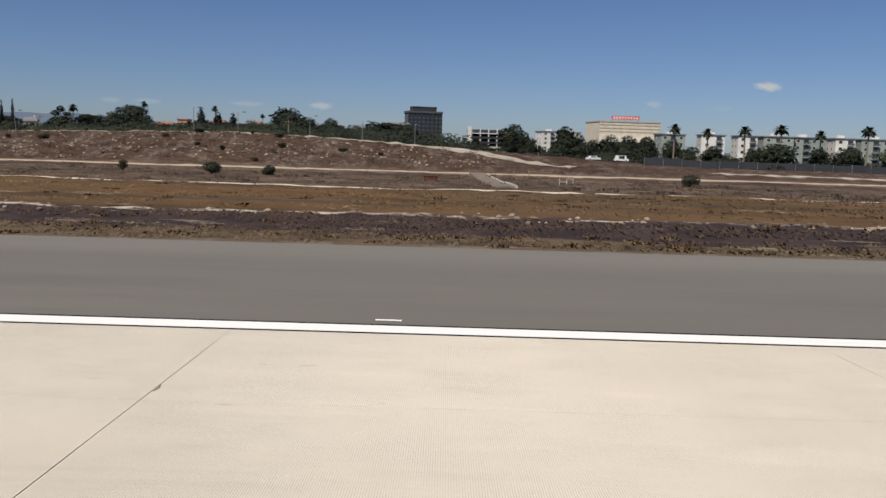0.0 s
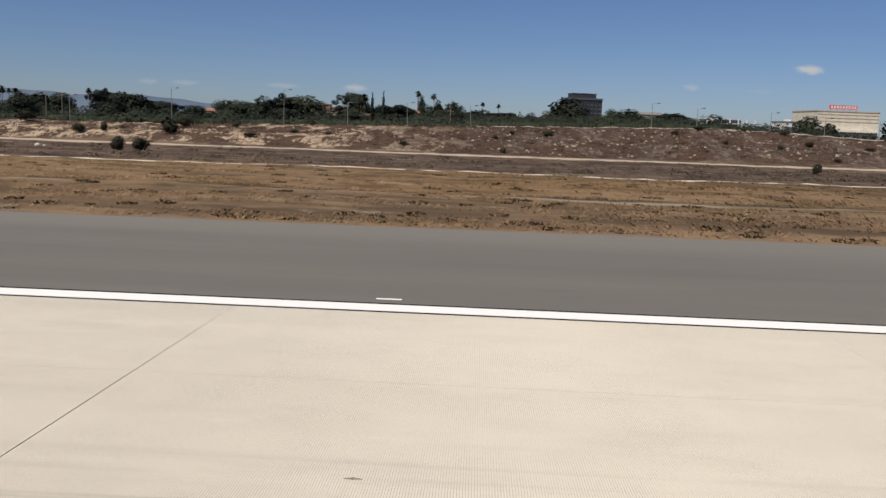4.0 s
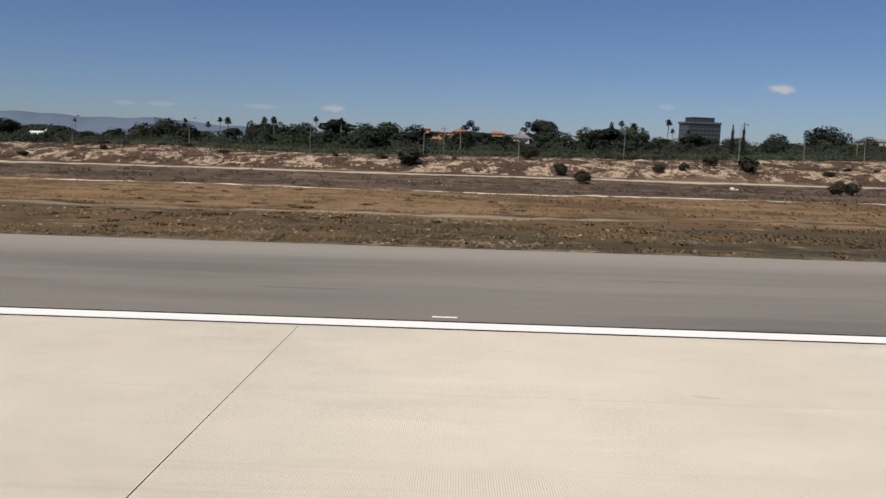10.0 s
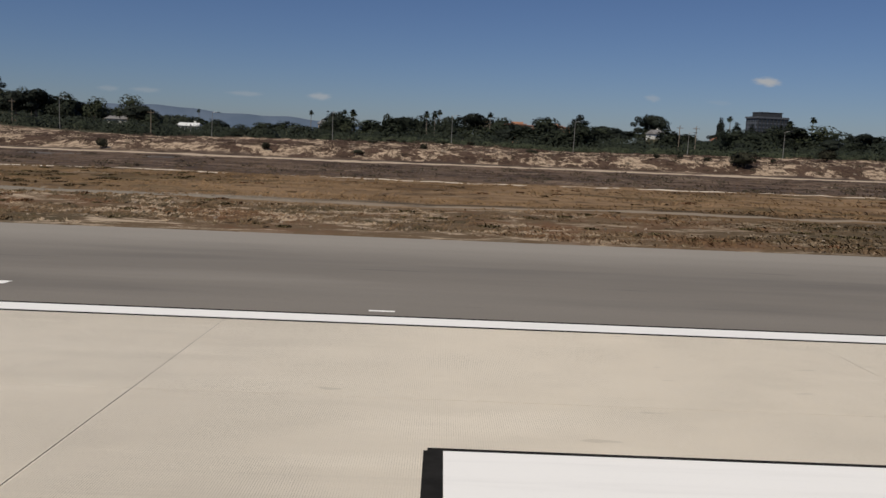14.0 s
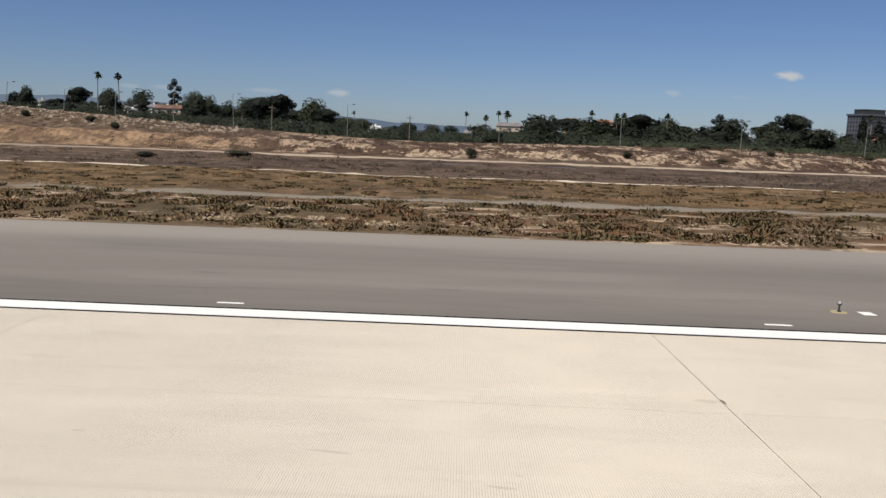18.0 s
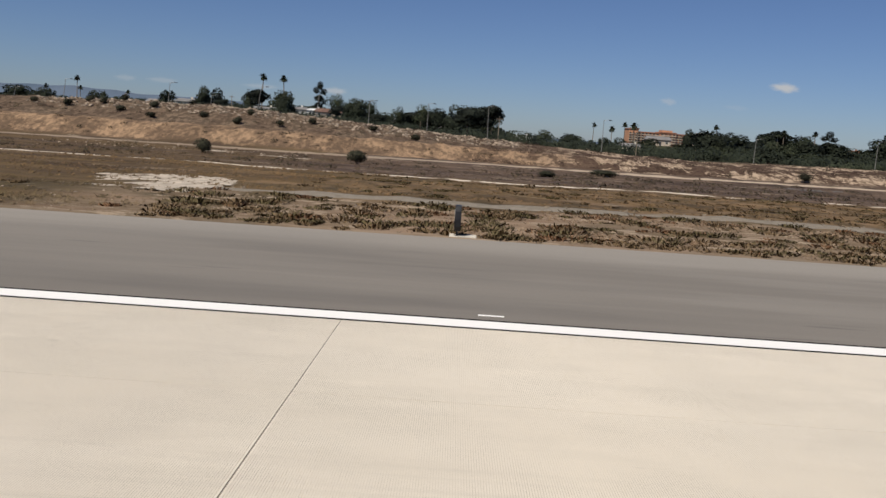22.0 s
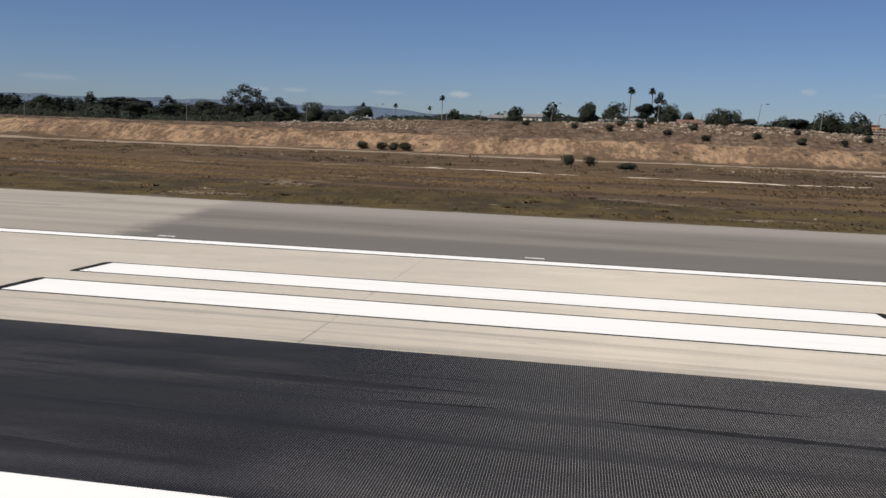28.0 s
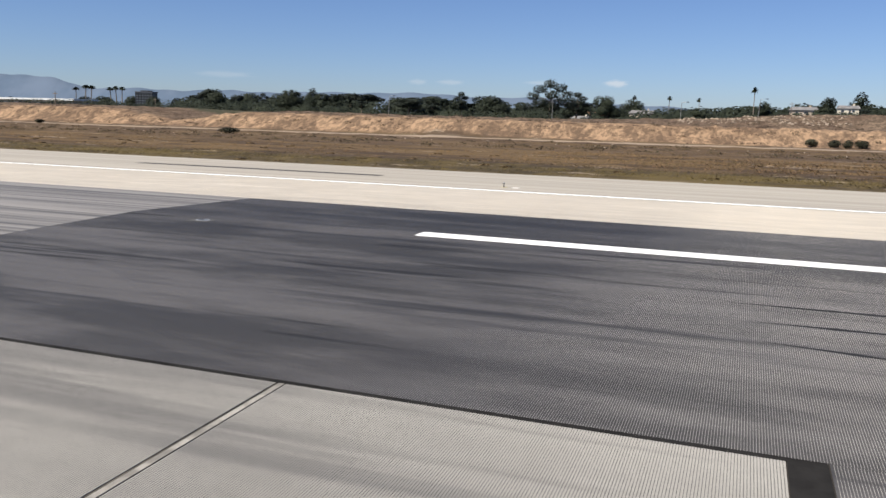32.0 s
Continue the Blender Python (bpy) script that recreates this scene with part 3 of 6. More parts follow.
OLIVE_BRUSH = leaf_material("olive_brush", (0.09, 0.071, 0.034), (0.145, 0.112, 0.054))
RUST_BRUSH = leaf_material("rust_brush", (0.145, 0.075, 0.04), (0.22, 0.118, 0.062))
SCRUB = tuft_material("dark_scrub", (0.035, 0.032, 0.02), 1.0)
DARKWEED = leaf_material("dark_weeds", (0.075, 0.055, 0.033), (0.11, 0.08, 0.045))
ICEPLANT = leaf_material("red_iceplant", (0.045, 0.027, 0.02), (0.088, 0.054, 0.036))
ROCK = plain("pale_rock", (0.26, 0.205, 0.155), 0.95, 0.65, 0.7, island=True)

# ---- mesh helpers ----
def mesh_from(name, verts, faces, material):
    me = bpy.data.meshes.new(name)
    me.from_pydata(verts, [], faces)
    me.materials.append(material)
    me.update()
    return me


def soft_normals(me, normals):
    """Foliage shaded by the form that it makes up rather than leaf by leaf."""
    me.polygons.foreach_set("use_smooth", [True] * len(me.polygons))
    me.normals_split_custom_set_from_vertices(normals)


def part(name, bm, material, parent=None, label=""):
    me = bpy.data.meshes.new(name)
    bm.to_mesh(me)
    bm.free()
    me.materials.append(material)
    ob = new(name, me)
    if parent:
        ob.parent = parent
    return tagged(ob, label)


def mpart(name, verts, faces, material, parent=None, label=""):
    ob = new(name, mesh_from(name, verts, faces, material))
    if parent:
        ob.parent = parent
    return tagged(ob, label)


def box(bm, x0, x1, y0, y1, z0, z1):
    v = [bm.verts.new((x, y, z)) for z in (z0, z1) for y in (y0, y1) for x in (x0, x1)]
    for f in ((0, 2, 3, 1), (4, 5, 7, 6), (0, 1, 5, 4), (2, 6, 7, 3), (0, 4, 6, 2), (1, 3, 7, 5)):
        bm.faces.new([v[i] for i in f])
    return v


def box_bm(*a):
    bm = bmesh.new()
    box(bm, *a)
    return bm


def tube(bm, pts, radii, sides=7):
    rings = []
    for i, (p, r) in enumerate(zip(pts, radii)):
        p = Vector(p)
        d = (Vector(pts[min(i + 1, len(pts) - 1)]) - Vector(pts[max(i - 1, 0)])).normalized()
        a = d.orthogonal().normalized()
        b = d.cross(a)
        rings.append([bm.verts.new(p + r * (math.cos(k * 2 * math.pi / sides) * a + math.sin(k * 2 * math.pi / sides) * b)) for k in range(sides)])
    for r0, r1 in zip(rings, rings[1:]):
        for k in range(sides):
            bm.faces.new((r0[k], r0[(k + 1) % sides], r1[(k + 1) % sides], r1[k]))
    bm.faces.new(rings[-1])
    bm.faces.new(rings[0][::-1])


def empty(name, x, y, z, rz=0.0):
    ob = new(name)
    ob.matrix_basis = pose(x, y, z, 0, 0, rz)
    ob.empty_display_size = 0.2
    return ob


# ---- ground ----
def lerp_table(x, table):
    xs, zs = zip(*table)
    return np.interp(x, xs, zs)


CREST = [(-1400, 4.0), (-971, 4.6), (-890, 4.3), (-861, 0.2), (-831, 4.0), (-780, 3.6), (-724, 3.7), (-680, 4.9), (-656, 6.6), (-631, 7.3), (-599, 7.4), (-571, 8.2), (-545, 8.2),
         (-505, 6.0), (-460, 3.2), (-420, 1.5), (-400, 1.0), (-370, 1.7), (-304, 2.2), (-265, 1.2), (-228, 1.7), (-190, 2.0), (-149, 2.4), (-125, 3.1), (-69, 4.4), (-21, 5.6)]
CREST += [(12, 6.3), (45, 5.2), (76, 3.6), (112, 1.7), (150, -0.4), (400, -1.0)]
LEDGE = [(-1400, 3.0), (-890, 3.7), (-861, -0.2), (-831, 3.3), (-720, 2.9), (-640, 2.6), (-560, 2.7), (-480, 1.7), (-405, 0.3), (-330, 0.8), (-190, 0.9), (-69, 1.2), (20, 1.4), (80, 0.2), (130, -1.3), (400, -1.5)]
FALL = 0.0227   # cross slope of runway and shoulders
FIELD = [(-4500, -3.0), (-100, -2.27), (0, 0), (43, -0.976), (120, -2.0), (170, -2.85), (185, -2.75), (198, -2.15), (206, -1.8), (5000, -1.8)]


def smooth(a, b, v):
    t = np.clip((v - a) / (b - a), 0, 1)
    return t * t * (3 - 2 * t)


def ground_height(x, y):
    """Height of the land: a field falling gently away, a bank in two steps, level land behind."""
    crest, ledge = lerp_table(x, CREST), lerp_table(x, LEDGE)
    wob = 2.6 * np.sin(x * 0.031) + 1.6 * np.sin(x * 0.083 + 1.0) + 0.9 * np.sin(x * 0.21 + 2.0)
    base = lerp_table(y, FIELD)
    yy = y + wob
    z = base + (ledge - base) * smooth(204, 219, yy) + (crest - ledge) * smooth(224, 250, yy)
    z = z - 0.8 * smooth(265, 320, y)
    amp = smooth(203, 210, yy) * (1 - smooth(250, 285, yy))
    gully = np.sin(x * 0.55 + 2.2 * np.sin(x * 0.13)) * np.sin(y * 0.23 + x * 0.05) + 0.7 * np.sin(x * 1.05 + y * 0.35)
    z = z + 0.26 * amp * gully
    field = smooth(47, 60, y) * (1 - smooth(190, 205, y))
    z = z + field * (0.09 * np.sin(x * 0.07 + y * 0.11) + 0.06 * np.sin(x * 0.19 - y * 0.27))
    return np.where(y < 44.5, z - 0.25, z)


def grid_axis(dense, step, far):
    a, b = dense
    mid = np.arange(a, b + 0.01, step)
    out = np.geomspace(step, far, 22)
    return np.concatenate([a - out[::-1], mid, b + out])


def build_ground():
    xs = grid_axis((-960, 330), 2.6, 3600)
    ys = np.concatenate([np.array([-4000, -2500, -1200, -600, -300, -150, -80, -45, -20, 0, 20, 36, 43.5]), np.arange(44.6, 60, 1.6), np.arange(60, 192, 3.3), np.arange(192, 300, 1.5),
                         np.arange(300, 420, 10), np.array([450, 500, 600, 750, 950, 1300, 1800, 2600, 3600, 4700])])
    gx, gy = np.meshgrid(xs, ys)
    gz = ground_height(gx, gy)
    bulk = gy > 900
    gz = np.where(bulk, gz * 0.6, gz)
    jit = 0.06 * np.random.RandomState(3).randn(*gz.shape) * (gy > 46) * (gy < 300)
    gz = gz + jit
    verts = np.stack([gx, gy, gz], -1).reshape(-1, 3).tolist()
    nx, ny = len(xs), len(ys)
    idx = np.arange(nx * ny).reshape(ny, nx)
    faces = np.stack([idx[:-1, :-1], idx[:-1, 1:], idx[1:, 1:], idx[1:, :-1]], -1).reshape(-1, 4).tolist()
    me = mesh_from("ground", verts, faces, GROUND)
    me.polygons.foreach_set("use_smooth", [True] * len(me.polygons))
    return tagged(new("ground", me), "dry airfield grassland rising to a sandy scrub bank", "ground", kind="structure")


ground = build_ground()

# ---- pavement ----
JOINT_X, PITCH = -370.44, 15.24


def paved(bm, x0, x1, y0, y1, z0, z1):
    """A box that follows the runway's crown."""
    cuts = [y0] + ([0.0] if y0 < 0 < y1 else []) + [y1]
    for a, b in zip(cuts, cuts[1:]):
        for v in box(bm, x0, x1, a, b, z0, z1):
            v.co.z -= FALL * abs(v.co.y)


def strip(name, x0, x1, y0, y1, z0, z1, material, parent=None, label=""):
    bm = bmesh.new()
    paved(bm, x0, x1, y0, y1, z0, z1)
    return part(name, bm, material, parent, label)


PATCH = plain("grey_patch", (0.1, 0.098, 0.095), 0.85, 0.3, 4.0)
SEAL = plain("joint_seal", (0.27, 0.25, 0.22), 0.9, 0.35, 3.0)
runway = tagged(strip("runway", -1500, 700, -22.9, 22.88, -0.12, -0.013, JOINT), "pale grooved concrete runway with a dark rubbered middle", "runway", kind="structure")


GROOVE, GROOVE_WIDE, GROOVE_DEEP = 0.0381, 0.0078, 0.0052


def grooved_mesh(name, x0, x1, ys, z, lands, grooves=None, crown=0.0):
    """Pavement sawn across at a steady pitch; ys are its cuts along the grooves, crown the y of the runway's middle."""
    n = int((x1 - x0 - 0.02) / GROOVE)
    first = x0 + ((x1 - x0) - n * GROOVE) / 2
    px, pz = [x0, x0], [z - 0.02, z]
    for k in range(n):
        a = first + k * GROOVE + (GROOVE - GROOVE_WIDE) / 2
        px += [a, a + 0.0004, a + GROOVE_WIDE - 0.0004, a + GROOVE_WIDE]
        pz += [z, z - GROOVE_DEEP, z - GROOVE_DEEP, z]
    px += [x1, x1]
    pz += [z, z - 0.02]
    px, pz = np.array(px), np.array(pz)
    rows = [np.stack([px, np.full_like(px, y), pz - FALL * np.abs(y - crown) + (FALL * abs(crown))], -1) for y in ys]
    rows = [np.stack([px, np.full_like(px, ys[0]), np.full_like(px, z - 0.02) - FALL * abs(ys[0] - crown) + FALL * abs(crown)], -1)] + rows
    rows.append(np.stack([px, np.full_like(px, ys[-1]), np.full_like(px, z - 0.02) - FALL * abs(ys[-1] - crown) + FALL * abs(crown)], -1))
    m = len(px)
    idx = np.arange(m * len(rows)).reshape(len(rows), m)
    faces = np.stack([idx[:-1, :-1], idx[:-1, 1:], idx[1:, 1:], idx[1:, :-1]], -1)
    me = mesh_from(name, np.concatenate(rows).tolist(), faces.reshape(-1, 4).tolist(), lands)
    if grooves:
        me.materials.append(grooves)
        inside = np.zeros(m - 1, int)
        for k in range(n):
            inside[2 + 4 * k:5 + 4 * k] = 1
        me.polygons.foreach_set("material_index", np.tile(inside, len(rows) - 1).tolist())
    return me


def grooved(name, x0, x1, ys, z, lands, grooves=None, label=""):
    ob = new(name, grooved_mesh(name, x0, x1, ys, z, lands, grooves))
    ob.parent = runway
    return tagged(ob, label)


for y0, y1 in ((7.95, 15.42), (15.42, 22.87)):
    me = grooved_mesh("slab", 0.014, PITCH - 0.014, (0.0, y1 - y0 - 0.02), 0.0, CONCRETE, SLAB_GROOVE, -y0)
    for k in range(-29, 34):
        s = new("slab", me)
        s.parent = runway
        s.location = (JOINT_X + k * PITCH, y0, -FALL * y0)
strip("slab", 147.7, 690, 7.95, 22.87, -0.02, 0, CONCRETE, runway)
strip("slab", -1490, JOINT_X - 29 * PITCH - 0.03, 7.95, 22.87, -0.02, 0, CONCRETE, runway)
strip("slab", -600, 690, -22.9, -7.97, -0.02, 0, CONCRETE, runway)
strip("slab", -1490, -690, -14.0, -7.97, -0.02, 0, CONCRETE, runway)
strip("keel", -515, 690, -7.94, 7.93, -0.02, -0.002, KEEL, runway, "dark middle lane coated in tyre rubber")
grooved("keel", -689.2, -515.02, (-7.94, 0.0, 7.93), -0.002, KEEL, KEEL_GROOVE, "dark grooved middle lane coated in tyre rubber")
strip("keel", -1490, -689.22, -7.94, 7.93, -0.02, -0.002, WORN_KEEL, runway, "grey worn middle lane")
grooved("exit_pavement", -690, -600.02, (-14.08, -7.942), -0.002, KEEL, KEEL_GROOVE)
grooved("exit_pavement", -666.4, -600.02, (-60.0, -14.082), -0.002, KEEL, KEEL_GROOVE)
strip("sealed_edge", -666.9, -666.42, -60, -14.22, -0.02, -0.001, BLACK_PAINT, runway)
strip("sealed_edge", -755, -666.42, -14.215, -14.085, -0.02, -0.003, BLACK_PAINT, runway)
for k in range(12):
    a = -666.92 - k * 7.38
    grooved("taxiway_slab", a - 7.19, a, (-60.0, -14.22), 0.0, GREY_CONCRETE, PATCH)
    strip("joint_seal", a - 7.32, a - 7.22, -60, -14.22, -0.02, 0.001, SEAL, runway)
shoulder = tagged(strip("shoulder", -622.6, 700, 22.89, 44.25, -0.3, -0.012, ASPHALT), "grey asphalt runway shoulder, streaked and dusty", "runway shoulder", kind="structure")
tagged(strip("shoulder", -1500, -622.62, 22.89, 44.7, -0.3, -0.012, PALE_SHOULDER), "pale concrete runway shoulder", "runway shoulder", kind="structure")
tagged(strip("taxiway", -1500, -600, -200, -22.92, -0.4, -0.04, ASPHALT), "grey taxiway pavement", "taxiway", kind="structure")

# ---- painted markings ----
def marking(name, x0, x1, y0, y1, z=0.003, border=0.0, label="", group=""):
    base = bmesh.new()
    paved(base, x0, x1, y0, y1, z - 0.006, z)
    ob = part(name, base, WHITE_PAINT)
    tagged(ob, label, "runway marking", group, "structure")
    if border:
        bm = bmesh.new()
        b = border
        for a in ((x0 - b, x1 + b, y0 - b, y0 - 0.001), (x0 - b, x1 + b, y1 + 0.001, y1 + b), (x0 - b, x0 - 0.001, y0, y1), (x1 + 0.001, x1 + b, y0, y1)):
            paved(bm, *a, z - 0.006, z + 0.001)
        part("black_border", bm, BLACK_PAINT, ob)
    return ob


marking("edge_line", -1400, 650, 21.95, 22.86, border=0.17, label="white painted runway edge line with thin black borders")
BAR_R = (-280.94, -433.35, -585.3)
for k, (xr, bars) in enumerate(zip(BAR_R, (((10.97, 12.8),), ((10.97, 12.8),), ((10.97, 12.8), (14.33, 16.15))))):
    for y0, y1 in bars:
        b = marking("touchdown_bar", xr - 22.86, xr, y0, y1, label="broad white touchdown bar edged in black", group="touchdown zone bars")
        bm = bmesh.new()
        for a in ((xr - 23.1, xr + 0.25, y0 - 0.12, y0 - 0.002), (xr - 23.1, xr + 0.25, y1 + 0.002, y1 + 0.12), (xr - 23.16, xr - 22.862, y0, y1), (xr + 0.002, xr + 0.32, y0, y1)):
            paved(bm, *a, -0.003, 0.002)
        part("black_border", bm, BLACK_PAINT, b)
for k in range(-3, 5):
    xr = -641.2 - 60.96 * k
    off = 0.24 if k < 0 else 0.02
    marking("centre_line", xr - (36.88 if k < 0 else 36.4), xr, -0.45 + off, 0.45 + off, label="white painted centre line stripe on dark rubber", group="centre line stripes")
DASH_X = -366.5
for k in range(-17, 31):
    xd = DASH_X + k * PITCH
    marking("shoulder_dash", xd - 0.37, xd + 0.37, 23.64, 23.8, -0.006, label="short white paint dash on the shoulder", group="shoulder dashes")

# ---- plants ----


def clump_cloud(centres, size, rng, flat=0.8, per=2, out=None):
    """Many small jagged leaf sprays, facing outward along out: vertices, faces, normals."""
    centres = np.repeat(np.asarray(centres, float), per, 0)
    s = np.repeat(np.asarray(size, float), per)[:, None]
    n = len(centres)
    if out is None:
        out = np.tile((0.0, -0.5, 0.8), (n, 1))
    else:
        out = np.repeat(np.asarray(out, float), per, 0)
    face = out + np.array((-0.12, -0.35, 0.3)) + 0.38 * rng.randn(n, 3)
    face /= np.linalg.norm(face, axis=1, keepdims=True) + 1e-6
    a = np.cross(face, rng.randn(n, 3))
    a /= np.linalg.norm(a, axis=1, keepdims=True) + 1e-6
    b = np.cross(face, a)
    b[:, 2] *= flat
    o = centres + rng.randn(n, 3) * s * 0.35
    corner = [o + s * (u * rng.uniform(0.6, 1.2, (n, 1)) * a + w * rng.uniform(0.5, 1.2, (n, 1)) * b) for u, w in ((-1, -0.3), (0.1, -0.9), (1, 0.2), (-0.1, 0.9))]
    verts = np.stack(corner, 1).reshape(-1, 3)
    nor = out + 0.2 * rng.randn(n, 3) + np.array((0, 0, 0.25))
    nor /= np.linalg.norm(nor, axis=1, keepdims=True) + 1e-6
    return verts.tolist(), np.arange(4 * n).reshape(-1, 4).tolist(), np.repeat(nor, 4, 0).tolist()


def foliage(name, cloud, material, parent=None, label=""):
    v, f, n = cloud
    me = mesh_from(name, v, f, material)
    soft_normals(me, n)
    ob = new(name, me)
    if parent:
        ob.parent = parent
    return tagged(ob, label)


def crown_points(rng, n, lobes, shell=0.55):
    """Points through and near the outside of several lobes (x, y, z, rx, rz), and the way outward."""
    pts, out = [], []
    w = np.array([l[3] * l[3] * l[4] for l in lobes])
    mid = np.array([l[:3] for l in lobes]).mean(0)
    pick = rng.choice(len(lobes), n, p=w / w.sum())
    for i in pick:
        x, y, z, rx, rz = lobes[i]
        d = rng.randn(3)
        d /= np.linalg.norm(d)
        r = shell + (1 - shell) * rng.rand() ** 0.6
        p = np.array((x + d[0] * rx * r, y + d[1] * rx * r, z + d[2] * rz * r))
        pts.append(p)
        o = d * 0.7 + 0.5 * (p - mid) / (np.linalg.norm(p - mid) + 1e-6)
        out.append(o / np.linalg.norm(o))
    return np.array(pts), np.array(out)


def make_tree(name, label, lobes, h_trunk, r_trunk, leaf, n, size, seed, fork=4):
    """A tree about 1 unit high per metre, its base at the origin."""
    rng = np.random.RandomState(seed)
    root = empty(name, 0, -3000, 0)
    tagged(root, label, "tree")
    bm = bmesh.new()
    top = Vector((rng.randn() * 0.25, rng.randn() * 0.25, h_trunk))
    tube(bm, [(0, 0, -0.6), (0.05, 0, h_trunk * 0.3), (top.x * 0.6, top.y * 0.6, h_trunk * 0.7), top], [r_trunk * 1.4, r_trunk, r_trunk * 0.8, r_trunk * 0.6])
    for x, y, z, rx, rz in lobes[:fork]:
        mid = top * 0.8 + Vector((x, y, z)) * 0.25
        tube(bm, [top * 0.75, mid, (x, y, z)], [r_trunk * 0.55, r_trunk * 0.38, r_trunk * 0.15], 5)
    part("trunk", bm, BARK, root)
    n = int(n * 5.6)
    pts, out = crown_points(rng, n, lobes, 0.5)
    foliage("crown", clump_cloud(pts, 0.5 * size * rng.uniform(0.5, 1.4, n), rng, out=out), leaf, root)
    return root


def round_lobes(rng, h, w, k, low=0.3):
    """Lobes for a broad crown of height h and width w."""
    out = []
    for i in range(k):
        a = rng.uniform(0, 6.28)
        r = w * 0.5 * rng.uniform(0.15, 0.62)
        z = h * rng.uniform(low + 0.12, 0.8)
        s = w * rng.uniform(0.2, 0.3)
        out.append((r * math.cos(a), r * math.sin(a), min(z, h - s * 0.8), s, s * 0.8))
    out.append((0, 0, h * 0.78, w * 0.26, h * 0.22))
    return out


R = np.random.RandomState
OAKS = [make_tree("broadleaf_tree", "dense dark green broadleaf tree with an uneven crown", round_lobes(R(k), 12, 13, 9, 0.12), 4.0, 0.35, LEAF, 420, 0.75, 40 + k) for k in range(4)]
PALES = [make_tree("young_tree", "light green spring-leafed tree with an airy crown", round_lobes(R(20 + k), 12, 11, 7, 0.2), 4.5, 0.25, LEAF_PALE, 230, 0.6, 60 + k) for k in range(2)]
TALLS = [make_tree("eucalyptus_tree", "tall open eucalyptus with layered dark foliage", [(R(k).uniform(-1.5, 1.5), 0.5, 21, 2.6, 2.4), (-3.2, 1, 17.5, 2.6, 1.8), (3.3, -0.5, 18, 2.7, 2.0), (-1.5, -1.5, 13.5, 3.0, 2.0), (4.2, 1.5, 13.0, 2.4, 1.7), (-4.6, 0, 11.5, 2.2, 1.6), (0.5, 0, 9.0, 3.4, 2.2)], 12.0, 0.45, LEAF_PINE, 330, 0.7, 80 + k, 7) for k in range(2)]
CYPRESS = [make_tree("cypress_tree", "dark upright columnar cypress", [(0, 0, 3.5, 1.7, 2.6), (0, 0, 7.0, 1.9, 3.0), (0.1, 0, 10.5, 1.6, 2.6), (0, 0, 13.2, 0.9, 1.8)], 3.0, 0.3, LEAF_PINE, 260, 0.6, 90 + k, 2) for k in range(1)]
SPREADING = [make_tree("eucalyptus_tree", "large spreading eucalyptus with open dark foliage in layers", [(0, 0, 20, 4.0, 2.6), (5.5, 1, 18, 4.0, 2.4), (-5.5, 0, 17, 4.2, 2.4), (9.5, 0, 14.5, 3.6, 2.2), (-9.5, 1, 13, 3.8, 2.4), (1.5, -2, 14, 4.5, 2.6), (6.5, 0, 10.5, 4.6, 2.6), (-5.5, -1, 9.5, 5.0, 2.8), (11.5, 1, 8.5, 3.6, 2.4), (-12.5, 0, 7.0, 4.0, 2.6), (1, 0, 7.0, 4.6, 2.8)], 11.0, 0.55, LEAF_PINE, 560, 0.8, 85, 10)]
UMBRELLA = [make_tree("stone_pine", "umbrella-topped dark green pine", [(R(k).uniform(-1, 1), 0, 10.2, 4.4, 1.9), (-4, 1, 9.2, 3.2, 1.6), (4, -1, 9.4, 3.2, 1.6), (0.8, 2, 11.0, 3.0, 1.5), (-1, -2, 7.5, 3.6, 1.8), (2.5, 0, 6.5, 3.0, 1.8)], 6.0, 0.4, LEAF_PINE, 380, 0.7, 100 + k, 6) for k in range(2)]


def make_palm(name, label, h, seed, bent=0.4, crown=2.2, skirt=True):
    rng = np.random.RandomState(seed)
    root = tagged(empty(name, 0, -3000, 0), label, "palm tree")
    bm = bmesh.new()
    pts = [(bent * (k / 6) ** 2, 0, -0.6 + (h + 0.6) * k / 6) for k in range(7)]
    tube(bm, pts, [0.42, 0.3, 0.26, 0.24, 0.22, 0.21, 0.24], 7)
    part("trunk", bm, PALM_BARK, root)
    v, f = [], []
    for k in range(64):
        az, el = rng.uniform(0, 6.28), rng.uniform(-0.7, 1.4)
        d = np.array([math.cos(az) * math.cos(el), math.sin(az) * math.cos(el), math.sin(el)])
        side = np.array([-math.sin(az), math.cos(az), 0])
        L = crown * rng.uniform(0.75, 1.1)
        prev = None
        for j in range(5):
            s = j / 4
            p = np.array([pts[-1][0], 0, h]) + d * L * s + np.array([0, 0, -0.4 * L * s * s])
            w = 0.42 * crown / 2.2 * math.sin(math.pi * (0.12 + 0.8 * s)) + 0.02
            n = len(v)
            v += [tuple(p - side * w), tuple(p + side * w + np.array([0, 0, 0.08]))]
            if prev is not None:
                f.append((prev, prev + 1, n + 1, n))
            prev = n
    mpart("fronds", v, f, PALM_LEAF, root)
    if skirt:
        pts2, out = crown_points(rng, 60, [(pts[-1][0], 0, h - 0.9, 0.7, 1.0)])
        foliage("dead_frond_skirt", clump_cloud(pts2, np.full(60, 0.3), rng, 1.0, 2, out), DEAD_FROND, root, "brown hanging dead fronds")
    return root


PALMS = [make_palm("fan_palm", "tall slender fan palm with a small dark crown", 18, 5 + k, (0.5, -0.6)[k]) for k in range(2)]
FATPALMS = [make_palm("fan_palm", "stout fan palm with a wide shaggy crown", 13, 9, 0.2, 2.35)]
used_prototypes = set()


